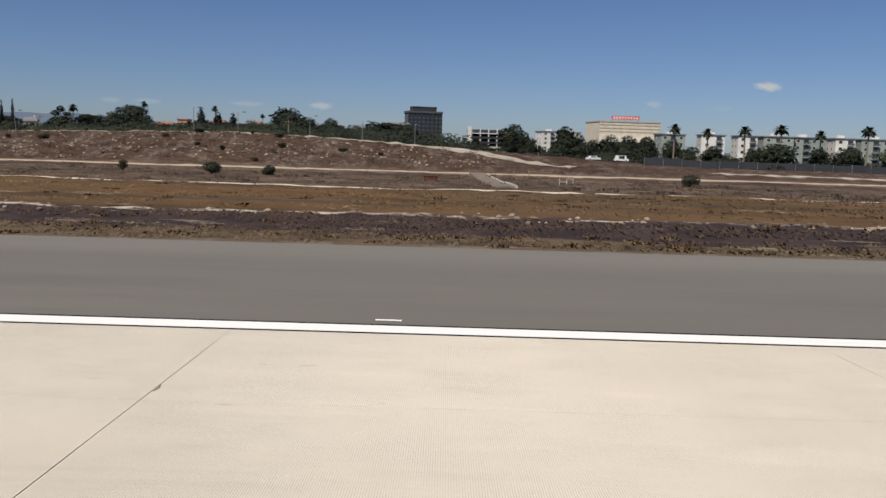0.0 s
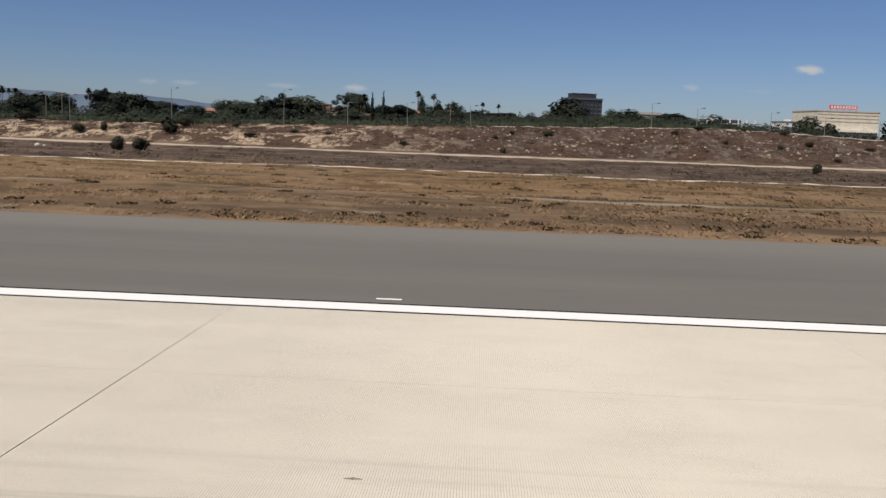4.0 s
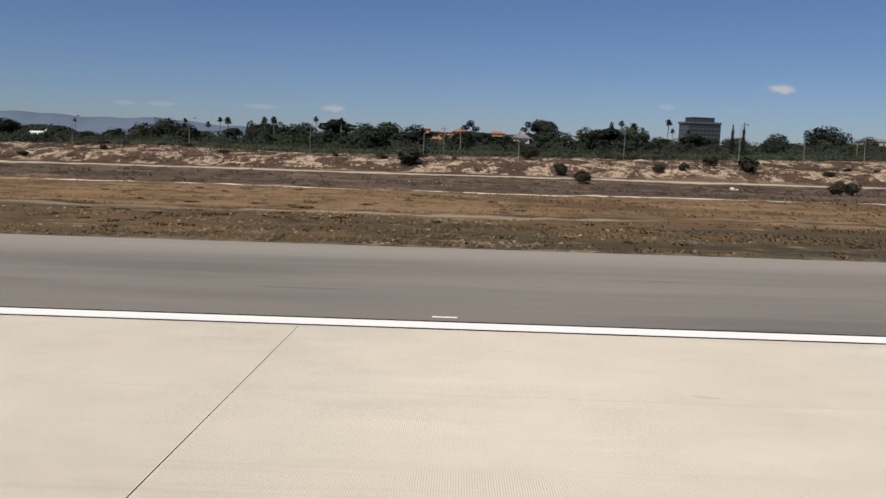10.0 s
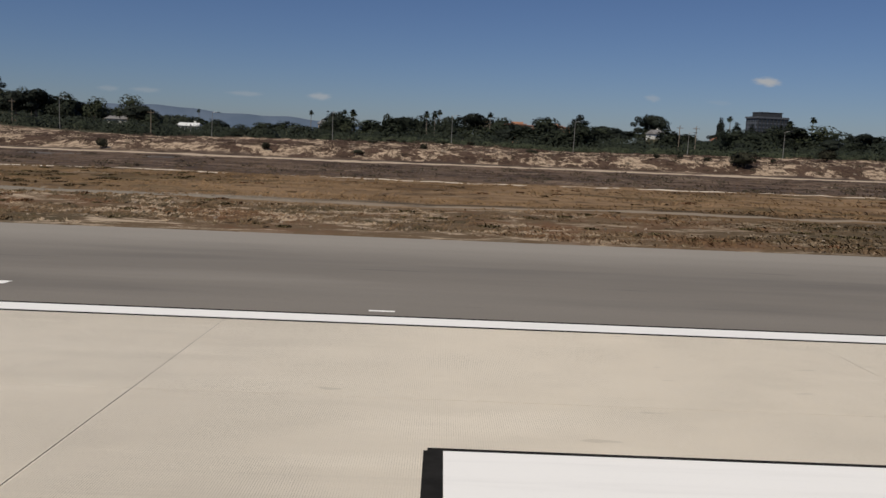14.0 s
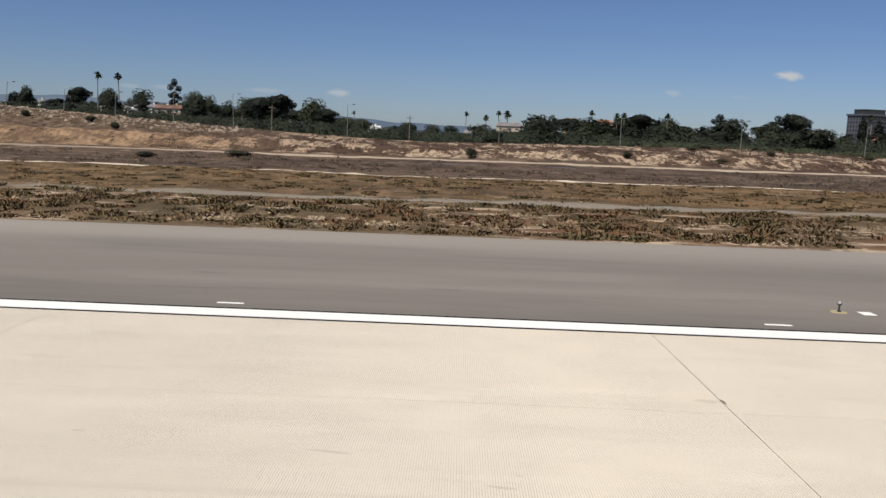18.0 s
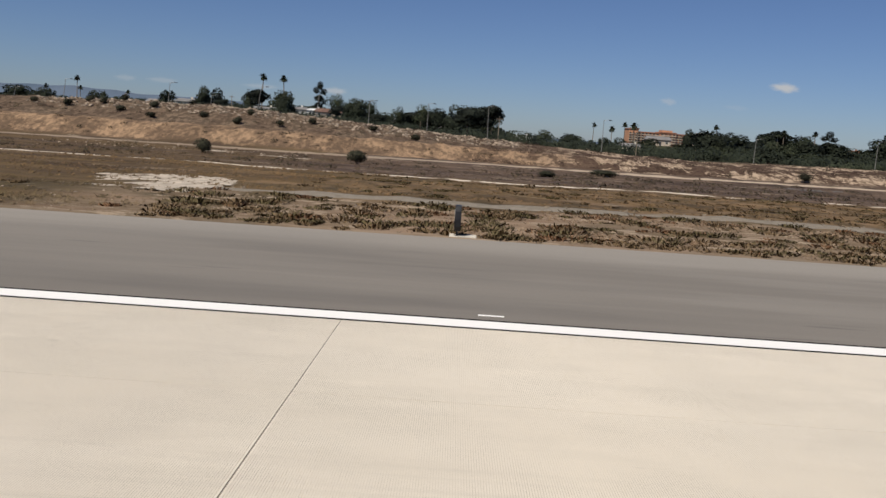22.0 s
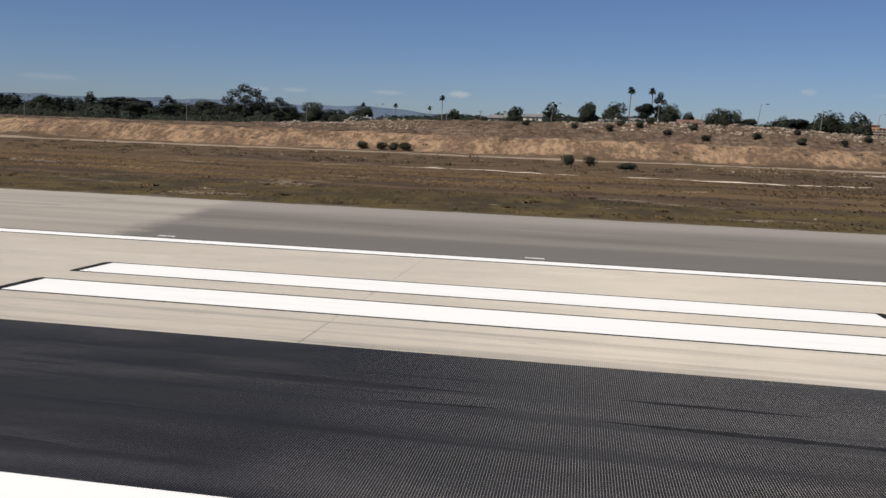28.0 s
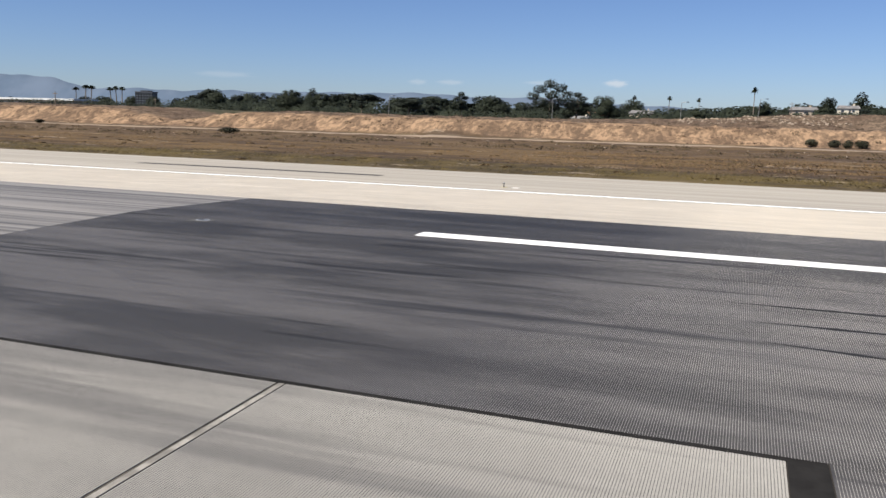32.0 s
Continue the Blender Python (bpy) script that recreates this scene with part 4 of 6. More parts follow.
def plant(kind, x, y, top, base=None, wide=1.0, index=0, turn=None):
    """Set a copy of a prototype so that its top is at that height."""
    z = float(ground_height(np.array(float(x)), np.array(float(y)))) if base is None else base
    proto = kind[index % len(kind)]
    heights = {id(OAKS): 12.0, id(PALES): 11.5, id(TALLS): 23.5, id(SPREADING): 22.6, id(CYPRESS): 15.0, id(UMBRELLA): 12.3, id(PALMS): 19.2, id(FATPALMS): 15.0}
    s = (top - z) / heights[id(kind)]
    rz = (x * 37.7 + y * 11.3) % 360 if turn is None else turn
    m = pose(x, y, z, 0, 0, rz) @ Matrix.Diagonal((s * wide, s * wide, s, 1))
    if proto not in used_prototypes:
        used_prototypes.add(proto)
        proto.matrix_basis = m
        return proto
    o = copy_thing(proto, Matrix.Identity(4))
    o.matrix_basis = m
    return o


# landmark trees and palms
plant(FATPALMS, -121, 440, 21, wide=1)
plant(PALMS, -95, 472, 24, wide=1)
plant(CYPRESS, -102, 606, 27, wide=1.15)
plant(CYPRESS, -90, 607, 24, wide=1.5)
plant(CYPRESS, -79, 607, 23.5, wide=1.3)
plant(PALMS, -93, 612, 28, wide=1)
plant(PALMS, -57, 607, 23, wide=1, index=1)
plant(PALMS, -46, 607, 22, wide=1)
plant(OAKS, -10, 458, 23, wide=1.35)
plant(OAKS, 13, 460, 17.5, wide=1.2, index=1)
plant(PALES, 113, 440, 16.5, wide=1.2)
plant(OAKS, 134, 396, 15, wide=1, index=2)
plant(FATPALMS, 174, 352, 17, wide=1.15)
plant(FATPALMS, 188, 352, 15.5, wide=1.1)
plant(FATPALMS, 204, 352, 17, wide=1.15)
plant(FATPALMS, 219, 352, 18, wide=1.2)
plant(FATPALMS, 236, 352, 16, wide=1.1)
plant(FATPALMS, 256, 352, 18.5, wide=1.15)
plant(FATPALMS, 275, 355, 17, wide=1.1)
plant(FATPALMS, -313, 422, 18, wide=0.8)
plant(FATPALMS, -309, 425, 18.5, wide=0.8)
plant(PALMS, -279, 458, 19, wide=1)
plant(OAKS, -235, 422, 16, wide=1.1)
plant(TALLS, -205, 607, 25, wide=1.2)
plant(TALLS, -162, 607, 25.5, wide=1.1, index=1)
plant(UMBRELLA, -150, 607, 26.5, wide=1)
plant(OAKS, -355, 396, 15, wide=1.5)
plant(FATPALMS, -362.5, 532, 20.6, wide=1)
plant(PALMS, -368, 534, 19.4, wide=1.1, index=1)
plant(FATPALMS, -376, 534, 17.4, wide=0.9)
plant(PALMS, -307, 541, 22, wide=1, index=1)
plant(PALMS, -460, 528, 16, wide=1)
plant(OAKS, -252, 440, 17, wide=1.3, index=3)
plant(PALES, -472, 440, 20, wide=1)
plant(OAKS, -476, 378, 18, wide=0.9, index=1)
plant(PALMS, -389, 528, 18, wide=1)
plant(OAKS, -270, 493, 18, wide=1.3)
plant(UMBRELLA, -566, 378, 19, wide=0.8)
plant(OAKS, -556, 387, 19.5, wide=0.85, index=1)
plant(PALMS, -572, 409, 28, wide=1)
plant(PALMS, -561, 409, 27.7, wide=1, index=1)
plant(TALLS, -553, 464, 29, wide=0.8)
plant(PALES, -577, 475, 23, wide=1)
plant(PALES, -545, 475, 23, wide=1, index=1)
plant(UMBRELLA, -471, 324, 15.5, wide=1.1)
plant(UMBRELLA, -463, 324, 16.5, wide=1.0, index=1)
plant(PALES, -460, 370, 16, wide=0.8)
plant(CYPRESS, -461, 440, 12, wide=1.4)
plant(OAKS, -338, 493, 17, wide=0.6, index=2)
plant(UMBRELLA, -286, 493, 19, wide=1.1)
plant(OAKS, -591, 378, 19, wide=0.75, index=2)
plant(OAKS, -536, 470, 19, wide=0.7)
plant(PALES, -519, 422, 19, wide=0.7)
plant(PALES, -503, 396, 16, wide=0.75, index=1)
plant(PALES, -492, 378, 17, wide=0.75)
plant(OAKS, -741, 528, 18, wide=1)
plant(PALMS, -666, 414, 21.5, wide=1)
plant(PALMS, -717, 528, 20, wide=1, index=1)
plant(PALMS, -739, 528, 20, wide=1)
plant(PALMS, -700, 563, 20, wide=1)
plant(SPREADING, -763, 389, 23.5, turn=8)
plant(OAKS, -742, 440, 17, wide=1, index=3)
plant(OAKS, -788, 727, 23, wide=0.7)
plant(OAKS, -612, 470, 22, wide=0.75, index=1)
plant(PALES, -592, 466, 22, wide=0.75)
plant(OAKS, -661, 422, 15, wide=1, index=2)
plant(OAKS, -631, 440, 18, wide=0.8, index=3)
plant(OAKS, -528, 422, 20, wide=0.9)
plant(CYPRESS, -103, 336, 17.6, wide=0.42)
plant(CYPRESS, -98.5, 336, 18.2, wide=0.38)
plant(CYPRESS, -1246, 1010, 38, wide=2.2)
plant(PALMS, -1885, 1232, 41, wide=1.9)
plant(PALMS, -1862, 1232, 45, wide=1.9, index=1)
plant(PALMS, -1848, 1232, 44, wide=1.9)
plant(PALMS, -1800, 1232, 41, wide=1.9, index=1)
plant(PALMS, -1788, 1232, 43, wide=1.9)
plant(PALMS, -1775, 1232, 42, wide=1.9, index=1)

for k, x in enumerate((-326, -318, -310, -301)):
    plant(OAKS, x, 474 + 5 * (k % 3), 15.6 + 0.7 * (k % 2), wide=1.15, index=k)

# dark trees in front of the flats and the store
for x, y, top, wide, k in ((146.9, 390, 9.5, 0.9, 0), (154.2, 390, 11.8, 1.0, 1), (162.3, 388, 11.5, 1.0, 2), (172.1, 392, 11.3, 0.95, 3), (180.3, 380, 10.4, 0.8, 0), (110.1, 420, 11.5, 1.0, 1), (116.3, 425, 12.9, 1.0, 2), (197.1, 372, 7.8, 0.9, 3), (157.4, 560, 16.4, 0.7, 0), (163.8, 540, 14.8, 0.7, 1), (214.4, 372, 7.3, 0.8, 2), (261.3, 372, 8.7, 0.8, 3)):
    plant(OAKS, x, y, top, wide=wide, index=k)

# the belt of trees behind the bank, thick in the east and far west, thin between
def belt(x0, x1, n, y0, y1, top0, top1, kinds, seed):
    rng = np.random.RandomState(seed)
    for k in range(n):
        x = x0 + (x1 - x0) * (k + rng.uniform(0.1, 0.9)) / n
        y = rng.uniform(y0, y1)
        plant(kinds[rng.randint(len(kinds))], x, y, rng.uniform(top0, top1), wide=rng.uniform(1.1, 1.9), index=rng.randint(4))


belt(-345, 45, 52, 330, 490, 7, 11.5, (OAKS, OAKS, OAKS, PALES, UMBRELLA), 1)
belt(-170, 60, 26, 370, 470, 12.5, 16, (OAKS, OAKS, UMBRELLA, PALES), 11)
belt(-335, 25, 30, 490, 610, 11, 15.5, (OAKS, PALES, UMBRELLA, OAKS), 2)
belt(-465, -335, 16, 370, 520, 6.5, 9.5, (OAKS, PALES), 3)
belt(-515, -464, 8, 385, 450, 12.5, 16.5, (PALES, OAKS, PALES, UMBRELLA), 12)
belt(-384, -348, 7, 310, 400, 5.5, 7.5, (OAKS, OAKS, PALES), 10)
belt(-346, -322, 4, 310, 400, 8.5, 11.0, (OAKS, OAKS, PALES), 13)
belt(50, 300, 18, 290, 340, 5, 9, (OAKS, PALES, OAKS), 4)
belt(-632, -465, 14, 350, 490, 11, 14.5, (OAKS, PALES, UMBRELLA), 5)
belt(-745, -632, 12, 410, 560, 9.5, 14, (OAKS, PALES), 6)
belt(-1050, -745, 30, 410, 620, 12, 19, (OAKS, OAKS, UMBRELLA, TALLS), 7)
belt(-1310, -960, 22, 700, 1000, 20, 28, (OAKS, UMBRELLA, OAKS), 8)
belt(-2050, -1400, 22, 1050, 1400, 18, 28, (OAKS, UMBRELLA), 9)


def woodland(name, label, material, boxes, seed, sprays=120, fine=1.0, category="undergrowth", tall=1.0):
    """Far thicket as one mass of leaf sprays over many low domes."""
    rng = np.random.RandomState(seed)
    C, S, O = [], [], []
    for x0, x1, y0, y1, n, r0, r1 in boxes:
        x, y, r = rng.uniform(x0, x1, n), rng.uniform(y0, y1, n), rng.uniform(r0, r1, n)
        z = ground_height(x, y)
        for j in range(sprays):
            d = rng.randn(n, 3)
            d[:, 2] = np.abs(d[:, 2])
            d[:, 1] -= 0.4
            d /= np.linalg.norm(d, axis=1, keepdims=True)
            C.append(np.stack([x + d[:, 0] * r * 1.5, y + d[:, 1] * r, z - 0.3 * tall + d[:, 2] * r * tall], -1))
            S.append(fine * np.sqrt(r) * rng.uniform(0.13, 0.28, n))
            O.append(d)
    ob = foliage(name, clump_cloud(np.concatenate(C), np.concatenate(S), rng, 0.8, 1, np.concatenate(O)), material)
    return tagged(ob, label, category, kind="stuff")


woodland("undergrowth", "dark green scrub and thicket behind the bank", LEAF,
         [(-350, 100, 276, 350, 330, 2.4, 4.8), (-480, -345, 290, 400, 170, 3.0, 5.4), (-580, -470, 330, 430, 90, 2.4, 4.4), (-745, -475, 270, 300, 190, 0.9, 1.8), (90, 400, 262, 350, 130, 1.6, 3.6), (-745, -475, 360, 460, 120, 1.8, 3.6),
          (-1120, -745, 370, 500, 200, 3.0, 5.6), (-2150, -1120, 800, 1250, 240, 5, 9), (-345, 90, 350, 470, 300, 4.5, 8.0), (118, 340, 366, 384, 150, 2.6, 5.0)], 21)
woodland("far_thicket", "dark green trees and shrubs massed behind the crest", LEAF, [(-790, -455, 462, 520, 130, 5.5, 9.0), (-180, 60, 400, 450, 90, 4.5, 7.0), (-1090, -790, 500, 560, 75, 6.5, 10.0)], 24, 330, 1.7, "thicket")
woodland("hedge", "lighter green scrub along the top of the bank", LEAF_PALE, [(-345, 20, 276, 290, 420, 1.7, 2.5), (-345, 60, 330, 420, 50, 3.0, 6.0), (-470, -345, 330, 420, 26, 2.4, 4.0), (-1000, -745, 400, 460, 20, 3, 5)], 22)


def make_bush(label, seed, w=1.5, h=2.2, leaf=LEAF_BUSH, n=950):
    rng = np.random.RandomState(seed)
    root = tagged(empty("bush", 0, -3000, 0), label, "bush")
    bm = bmesh.new()
    for k in range(5):
        a = rng.uniform(0, 6.28)
        tube(bm, [(0.1 * math.cos(a), 0.1 * math.sin(a), -0.2), (w * 0.3 * math.cos(a), w * 0.3 * math.sin(a), h * 0.5)], [0.06, 0.03], 5)
    part("stem", bm, BARK, root)
    lobes = [(rng.uniform(-0.5, 0.5) * w, rng.uniform(-0.5, 0.5) * w, h * rng.uniform(0.3, 0.6), w * 0.62, h * 0.38) for k in range(9)]
    pts, out = crown_points(rng, n, lobes, 0.5)
    foliage("foliage", clump_cloud(pts, 0.115 * rng.uniform(0.6, 1.5, n), rng, out=out), leaf, root)
    return root


BUSHES = [make_bush("rounded grey-green saltbush on the dry plain", 200 + k) for k in range(3)]
bush_used = set()


def bush(x, y, w, h, index=0, sink=0.0):
    z = float(ground_height(np.array(float(x)), np.array(float(y)))) - sink
    p = BUSHES[index % 3]
    m = pose(x, y, z, 0, 0, (x * 53) % 360) @ Matrix.Diagonal((w / 3.4, w / 3.4, h / 2.2, 1))
    if p in bush_used:
        o = copy_thing(p, Matrix.Identity(4))
        o.matrix_basis = m
        return o
    bush_used.add(p)
    p.matrix_basis = m
    return p


def grass(name, label, material, boxes, seed, blades=6):
    """Low spreading tufts over strips of the field: (x0, x1, y0, y1, count, height)."""
    rng = np.random.RandomState(seed)
    V, F, base = [], [], 0
    for x0, x1, y0, y1, n, h in boxes:
        cx, cy = rng.uniform(x0, x1, n), y0 + (y1 - y0) * rng.uniform(0, 1, n)
        patch = np.sin(cx * 0.11 + 1.7 * np.sin(cy * 0.3)) + np.sin(cx * 0.037 + cy * 0.5) + 0.6 * np.sin(cx * 0.41 + cy * 0.9)
        keep = patch > rng.uniform(-1.4, 1.2, n)
        for mid, half in ((121.0, 2.6), (198.5, 3.6), (70.0, 1.6)):
            keep &= np.abs(cy - mid) > half
        cx, cy = cx[keep], cy[keep]
        n = len(cx)
        cz = ground_height(cx, cy)
        size = rng.uniform(0.5, 1.5, n) ** 1.5
        for b in range(blades):
            a = rng.uniform(0.35, 2.8, n)
            L, w = h * size * rng.uniform(0.6, 1.1, n), h * size * rng.uniform(0.09, 0.2, n)
            lean = rng.uniform(0.6, 1.8, n)
            dx, dy = np.cos(a), np.sin(a)
            rise = L * rng.uniform(0.35, 0.8, n)
            p0 = np.stack([cx - dy * w, cy + dx * w, cz - 0.03], -1)
            p1 = np.stack([cx + dy * w, cy - dx * w, cz - 0.03], -1)
            p2 = np.stack([cx + dx * L * lean + dy * w * 1.2, cy + dy * L * lean - dx * w * 1.2, cz + rise * 0.75], -1)
            p3 = np.stack([cx + dx * L * lean * 0.8 - dy * w, cy + dy * L * lean * 0.8 + dx * w, cz + rise], -1)
            g = np.cross(p1 - p0, p3 - p0)
            back = (g[:, 2] * 0.3 - g[:, 1] < 0)[:, None]
            p0, p1, p2, p3 = np.where(back, p1, p0), np.where(back, p0, p1), np.where(back, p3, p2), np.where(back, p2, p3)
            V.append(np.stack([p0, p1, p2, p3], 1).reshape(-1, 3))
            F.append(base + np.arange(4 * n).reshape(-1, 4))
            base += 4 * n
    me = mesh_from(name, np.concatenate(V).tolist(), np.concatenate(F).tolist(), material)
    nor = np.repeat(rng.uniform(-1, 1, (base // 4, 3)) * np.array((0.45, 0.4, 0.1)) + np.array((0.0, -0.3, 0.9)), 4, 0)
    soft_normals(me, (nor / np.linalg.norm(nor, axis=1, keepdims=True)).tolist())
    return tagged(new(name, me), label, "grass", kind="stuff")

# bushes of the plain and the bank
bush(10, 172, 2.2, 2.5)
bush(29.5, 168, 5.0, 2.7, 1)
bush(40.5, 170, 4.4, 2.3, 2)
bush(128.7, 174, 4.4, 2.8, 1)
bush(-186, 184, 4.6, 3.0, 0)
bush(-135.5, 171, 4.4, 3.2, 2)
bush(-131, 173, 4.6, 3.0, 1)
bush(-188, 206, 4.2, 3.4, 1)
bush(-162.5, 210, 3.6, 2.6, 0)
bush(-156.5, 211, 2.8, 2.4, 2)
bush(-226, 214, 9.5, 4.2, 1)
bush(-193, 240, 6.0, 3.6, 0)
bush(-139, 212, 6.2, 4.2, 2)
bush(-143, 232, 5.0, 3.4, 0)
bush(-388.5, 205, 3.4, 2.6, 0)
bush(-349, 210, 2.6, 2.2, 1)
bush(-495, 172, 4.6, 3.0, 0)
bush(-527.6, 173, 4.4, 3.4, 1)
bush(-456, 170, 6.0, 1.4, 2)
bush(-441, 186, 7.0, 1.6, 0)
bush(-596.5, 178, 3.6, 2.7, 1)
bush(-591.8, 179, 3.2, 2.5, 0)
bush(-584.5, 170, 6.5, 1.5, 2)
bush(-810, 180, 7.0, 1.8, 0)
bush(-898, 196, 4.0, 1.6, 1)
for k, x in enumerate((-652, -646.5, -643.5, -640.5)):
    bush(x, 208, 3.6 + 0.6 * (k % 2), 2.3, k)
for k, (x, y) in enumerate(((-596, 237), (-586, 236), (-583, 243), (-574, 247), (-570, 234), (-562.5, 239), (-553, 245), (-546, 233), (-534, 238), (-577.5, 240), (-560, 230), (-535.5, 228), (-524, 230), (-486, 226), (-611, 242), (-516, 236), (-499, 240))):
    bush(x, y, 2.7 + 0.9 * ((k * 7) % 3) / 2, 1.7 + 0.4 * (k % 2), k)
rng = np.random.RandomState(77)
for k in range(40):
    bush(rng.uniform(-330, 60), rng.uniform(206, 262), rng.uniform(1.8, 4.0), rng.uniform(0.9, 1.8), k)

# grass, weeds and stones
grass("dry_grass", "golden and straw-coloured dry grass", STRAW, [(-330, 20, 44.55, 75, 60000, 0.15), (-700, 150, 72, 120, 50000, 0.2), (-480, -330, 46, 70, 9000, 0.15), (-960, -620, 60, 110, 9000, 0.18)], 31, 6)
grass("brown_weeds", "dark brown and purplish dead weeds", WEED, [(10, 150, 44.55, 66, 24000, 0.17), (-560, 160, 118, 200, 34000, 0.24), (-340, -160, 45, 62, 14000, 0.14), (-960, -560, 100, 200, 12000, 0.22), (-520, -320, 45, 68, 9000, 0.14)], 32, 6)
grass("olive_weeds", "low olive-green weeds beside the pavement", OLIVE, [(-960, -500, 44.75, 72, 38000, 0.15), (-510, -330, 44.8, 52, 5000, 0.16), (-700, -500, 70, 110, 9000, 0.18), (-330, -200, 45, 50, 2500, 0.15)], 33, 6)
grass("dark_weeds", "scattered dark clumps of weeds in the dry grass", DARKWEED, [(-520, -320, 45, 66, 900, 0.22), (-330, 140, 44.8, 118, 300, 0.2), (-960, -520, 46, 80, 300, 0.18), (-900, 140, 125, 192, 900, 0.28)], 35, 14)


def brush(name, label, material, boxes, seed, stems=120):
    """Low domes of fine dry stems: (x0, x1, y0, y1, count, least and most radius)."""
    rng = np.random.RandomState(seed)
    V, N = [], []
    for x0, x1, y0, y1, n, r0, r1 in boxes:
        cx, cy, r = rng.uniform(x0, x1, n), rng.uniform(y0, y1, n), rng.uniform(r0, r1, n)
        keep = np.abs(cy - 71.2) > 2.2
        cx, cy, r = cx[keep], cy[keep], r[keep]
        n = len(cx)
        cz = ground_height(cx, cy)
        mid = np.stack([cx, cy, cz], -1)
        for k in range(stems):
            a, q = rng.uniform(0, 2 * math.pi, n), np.sqrt(rng.uniform(0, 1, n))
            out = np.stack([np.cos(a) * q, np.sin(a) * q, np.zeros(n)], -1)
            base = mid + out * (r * 0.75)[:, None]
            way = out * 0.9 + rng.randn(n, 3) * 0.3
            way[:, 2] = rng.uniform(0.55, 1.0, n) * (1.15 - 0.6 * q)
            tip = base + way * (r * rng.uniform(0.16, 0.3, n))[:, None]
            side = np.cross(way, rng.randn(n, 3))
            side *= (rng.uniform(0.022, 0.05, n) / (np.linalg.norm(side, axis=1) + 1e-6))[:, None]
            low = base - np.array((0, 0, 0.04))
            V.append(np.stack([low - side * 0.6, low + side * 0.6, tip + side, tip - side], 1).reshape(-1, 3))
            nor = out * 0.8 + np.array((0.0, -0.1, 0.75)) + rng.randn(n, 3) * 0.12
            nor /= np.linalg.norm(nor, axis=1, keepdims=True)
            N.append(np.repeat(nor, 4, 0))
    V, N = np.concatenate(V), np.concatenate(N)
    me = mesh_from(name, V.tolist(), np.arange(len(V)).reshape(-1, 4).tolist(), material)
    soft_normals(me, N.tolist())
    return tagged(new(name, me), label, "dry brush", kind="stuff")


brush("dry_brush", "rounded dry brown brush on stony soil", BRUSH, [(-492, -335, 44.9, 46.4, 110, 0.45, 0.9), (-492, -335, 46.0, 50, 70, 0.6, 1.2), (-492, -335, 48, 68, 190, 0.6, 1.6), (-490, -335, 75, 118, 260, 0.5, 1.0), (-335, -130, 46, 112, 160, 0.3, 0.7),
                                                                   (-960, -505, 45.0, 100, 340, 0.35, 0.8), (-130, 140, 44.9, 53, 220, 0.4, 0.9), (-130, 140, 56, 72, 180, 0.4, 0.9), (-130, 140, 74, 115, 160, 0.4, 1.0)], 51)
brush("olive_brush", "rounded olive-brown clumps of brush on stony soil", OLIVE_BRUSH, [(-492, -335, 45.0, 48, 90, 0.5, 1.1), (-495, -335, 47, 68, 230, 0.6, 1.7), (-490, -335, 75, 118, 200, 0.5, 1.2), (-335, -200, 47, 66, 120, 0.3, 0.8)], 53)
brush("rust_brush", "rust-red clumps of dead weeds on stony soil", RUST_BRUSH, [(-495, -335, 46, 68, 120, 0.5, 1.3), (-335, -200, 46, 110, 60, 0.4, 0.9)], 54)
woodland("iceplant", "dark reddish mats of iceplant creeping over the sandy bank", ICEPLANT, [(-470, -60, 206, 252, 620, 0.9, 2.6), (-60, 120, 206, 256, 300, 0.7, 1.8), (-660, -470, 226, 256, 160, 0.7, 1.6), (-960, -660, 205, 240, 140, 0.7, 1.8)], 34, 90, 0.45, "iceplant", 0.32)
woodland("bank_scrub", "small dark scrub dotted over the bank and plain", SCRUB, [(-345, 70, 208, 260, 700, 0.4, 1.1), (-960, -345, 207, 258, 720, 0.35, 0.9), (-900, 150, 126, 192, 1000, 0.5, 1.3)], 52, 36, 1.0, "scrub", 0.65)


def stones(name, label, boxes, seed):
    rng = np.random.RandomState(seed)
    V, F = [], []
    for x0, x1, y0, y1, n, r0, r1 in boxes:
        for k in range(n):
            x, y, r = rng.uniform(x0, x1), rng.uniform(y0, y1), rng.uniform(r0, r1)
            z = float(ground_height(np.array(x), np.array(y)))
            b = len(V)
            ring = 6
            for lv, (rr, h) in enumerate(((1.1, -0.15), (0.95, 0.35), (0.45, 0.7))):
                for j in range(ring):
                    a = j * 2 * math.pi / ring + rng.uniform(-0.3, 0.3)
                    q = r * rr * rng.uniform(0.7, 1.2)
                    V.append((x + q * math.cos(a), y + q * 0.8 * math.sin(a), z + r * h * rng.uniform(0.8, 1.2)))
            for lv in range(2):
                for j in range(ring):
                    F.append((b + lv * ring + j, b + lv * ring + (j + 1) % ring, b + (lv + 1) * ring + (j + 1) % ring, b + (lv + 1) * ring + j))
            F.append(tuple(b + 2 * ring + j for j in range(ring)))
    return tagged(new(name, mesh_from(name, V, F, ROCK)), label, "rubble", kind="stuff")


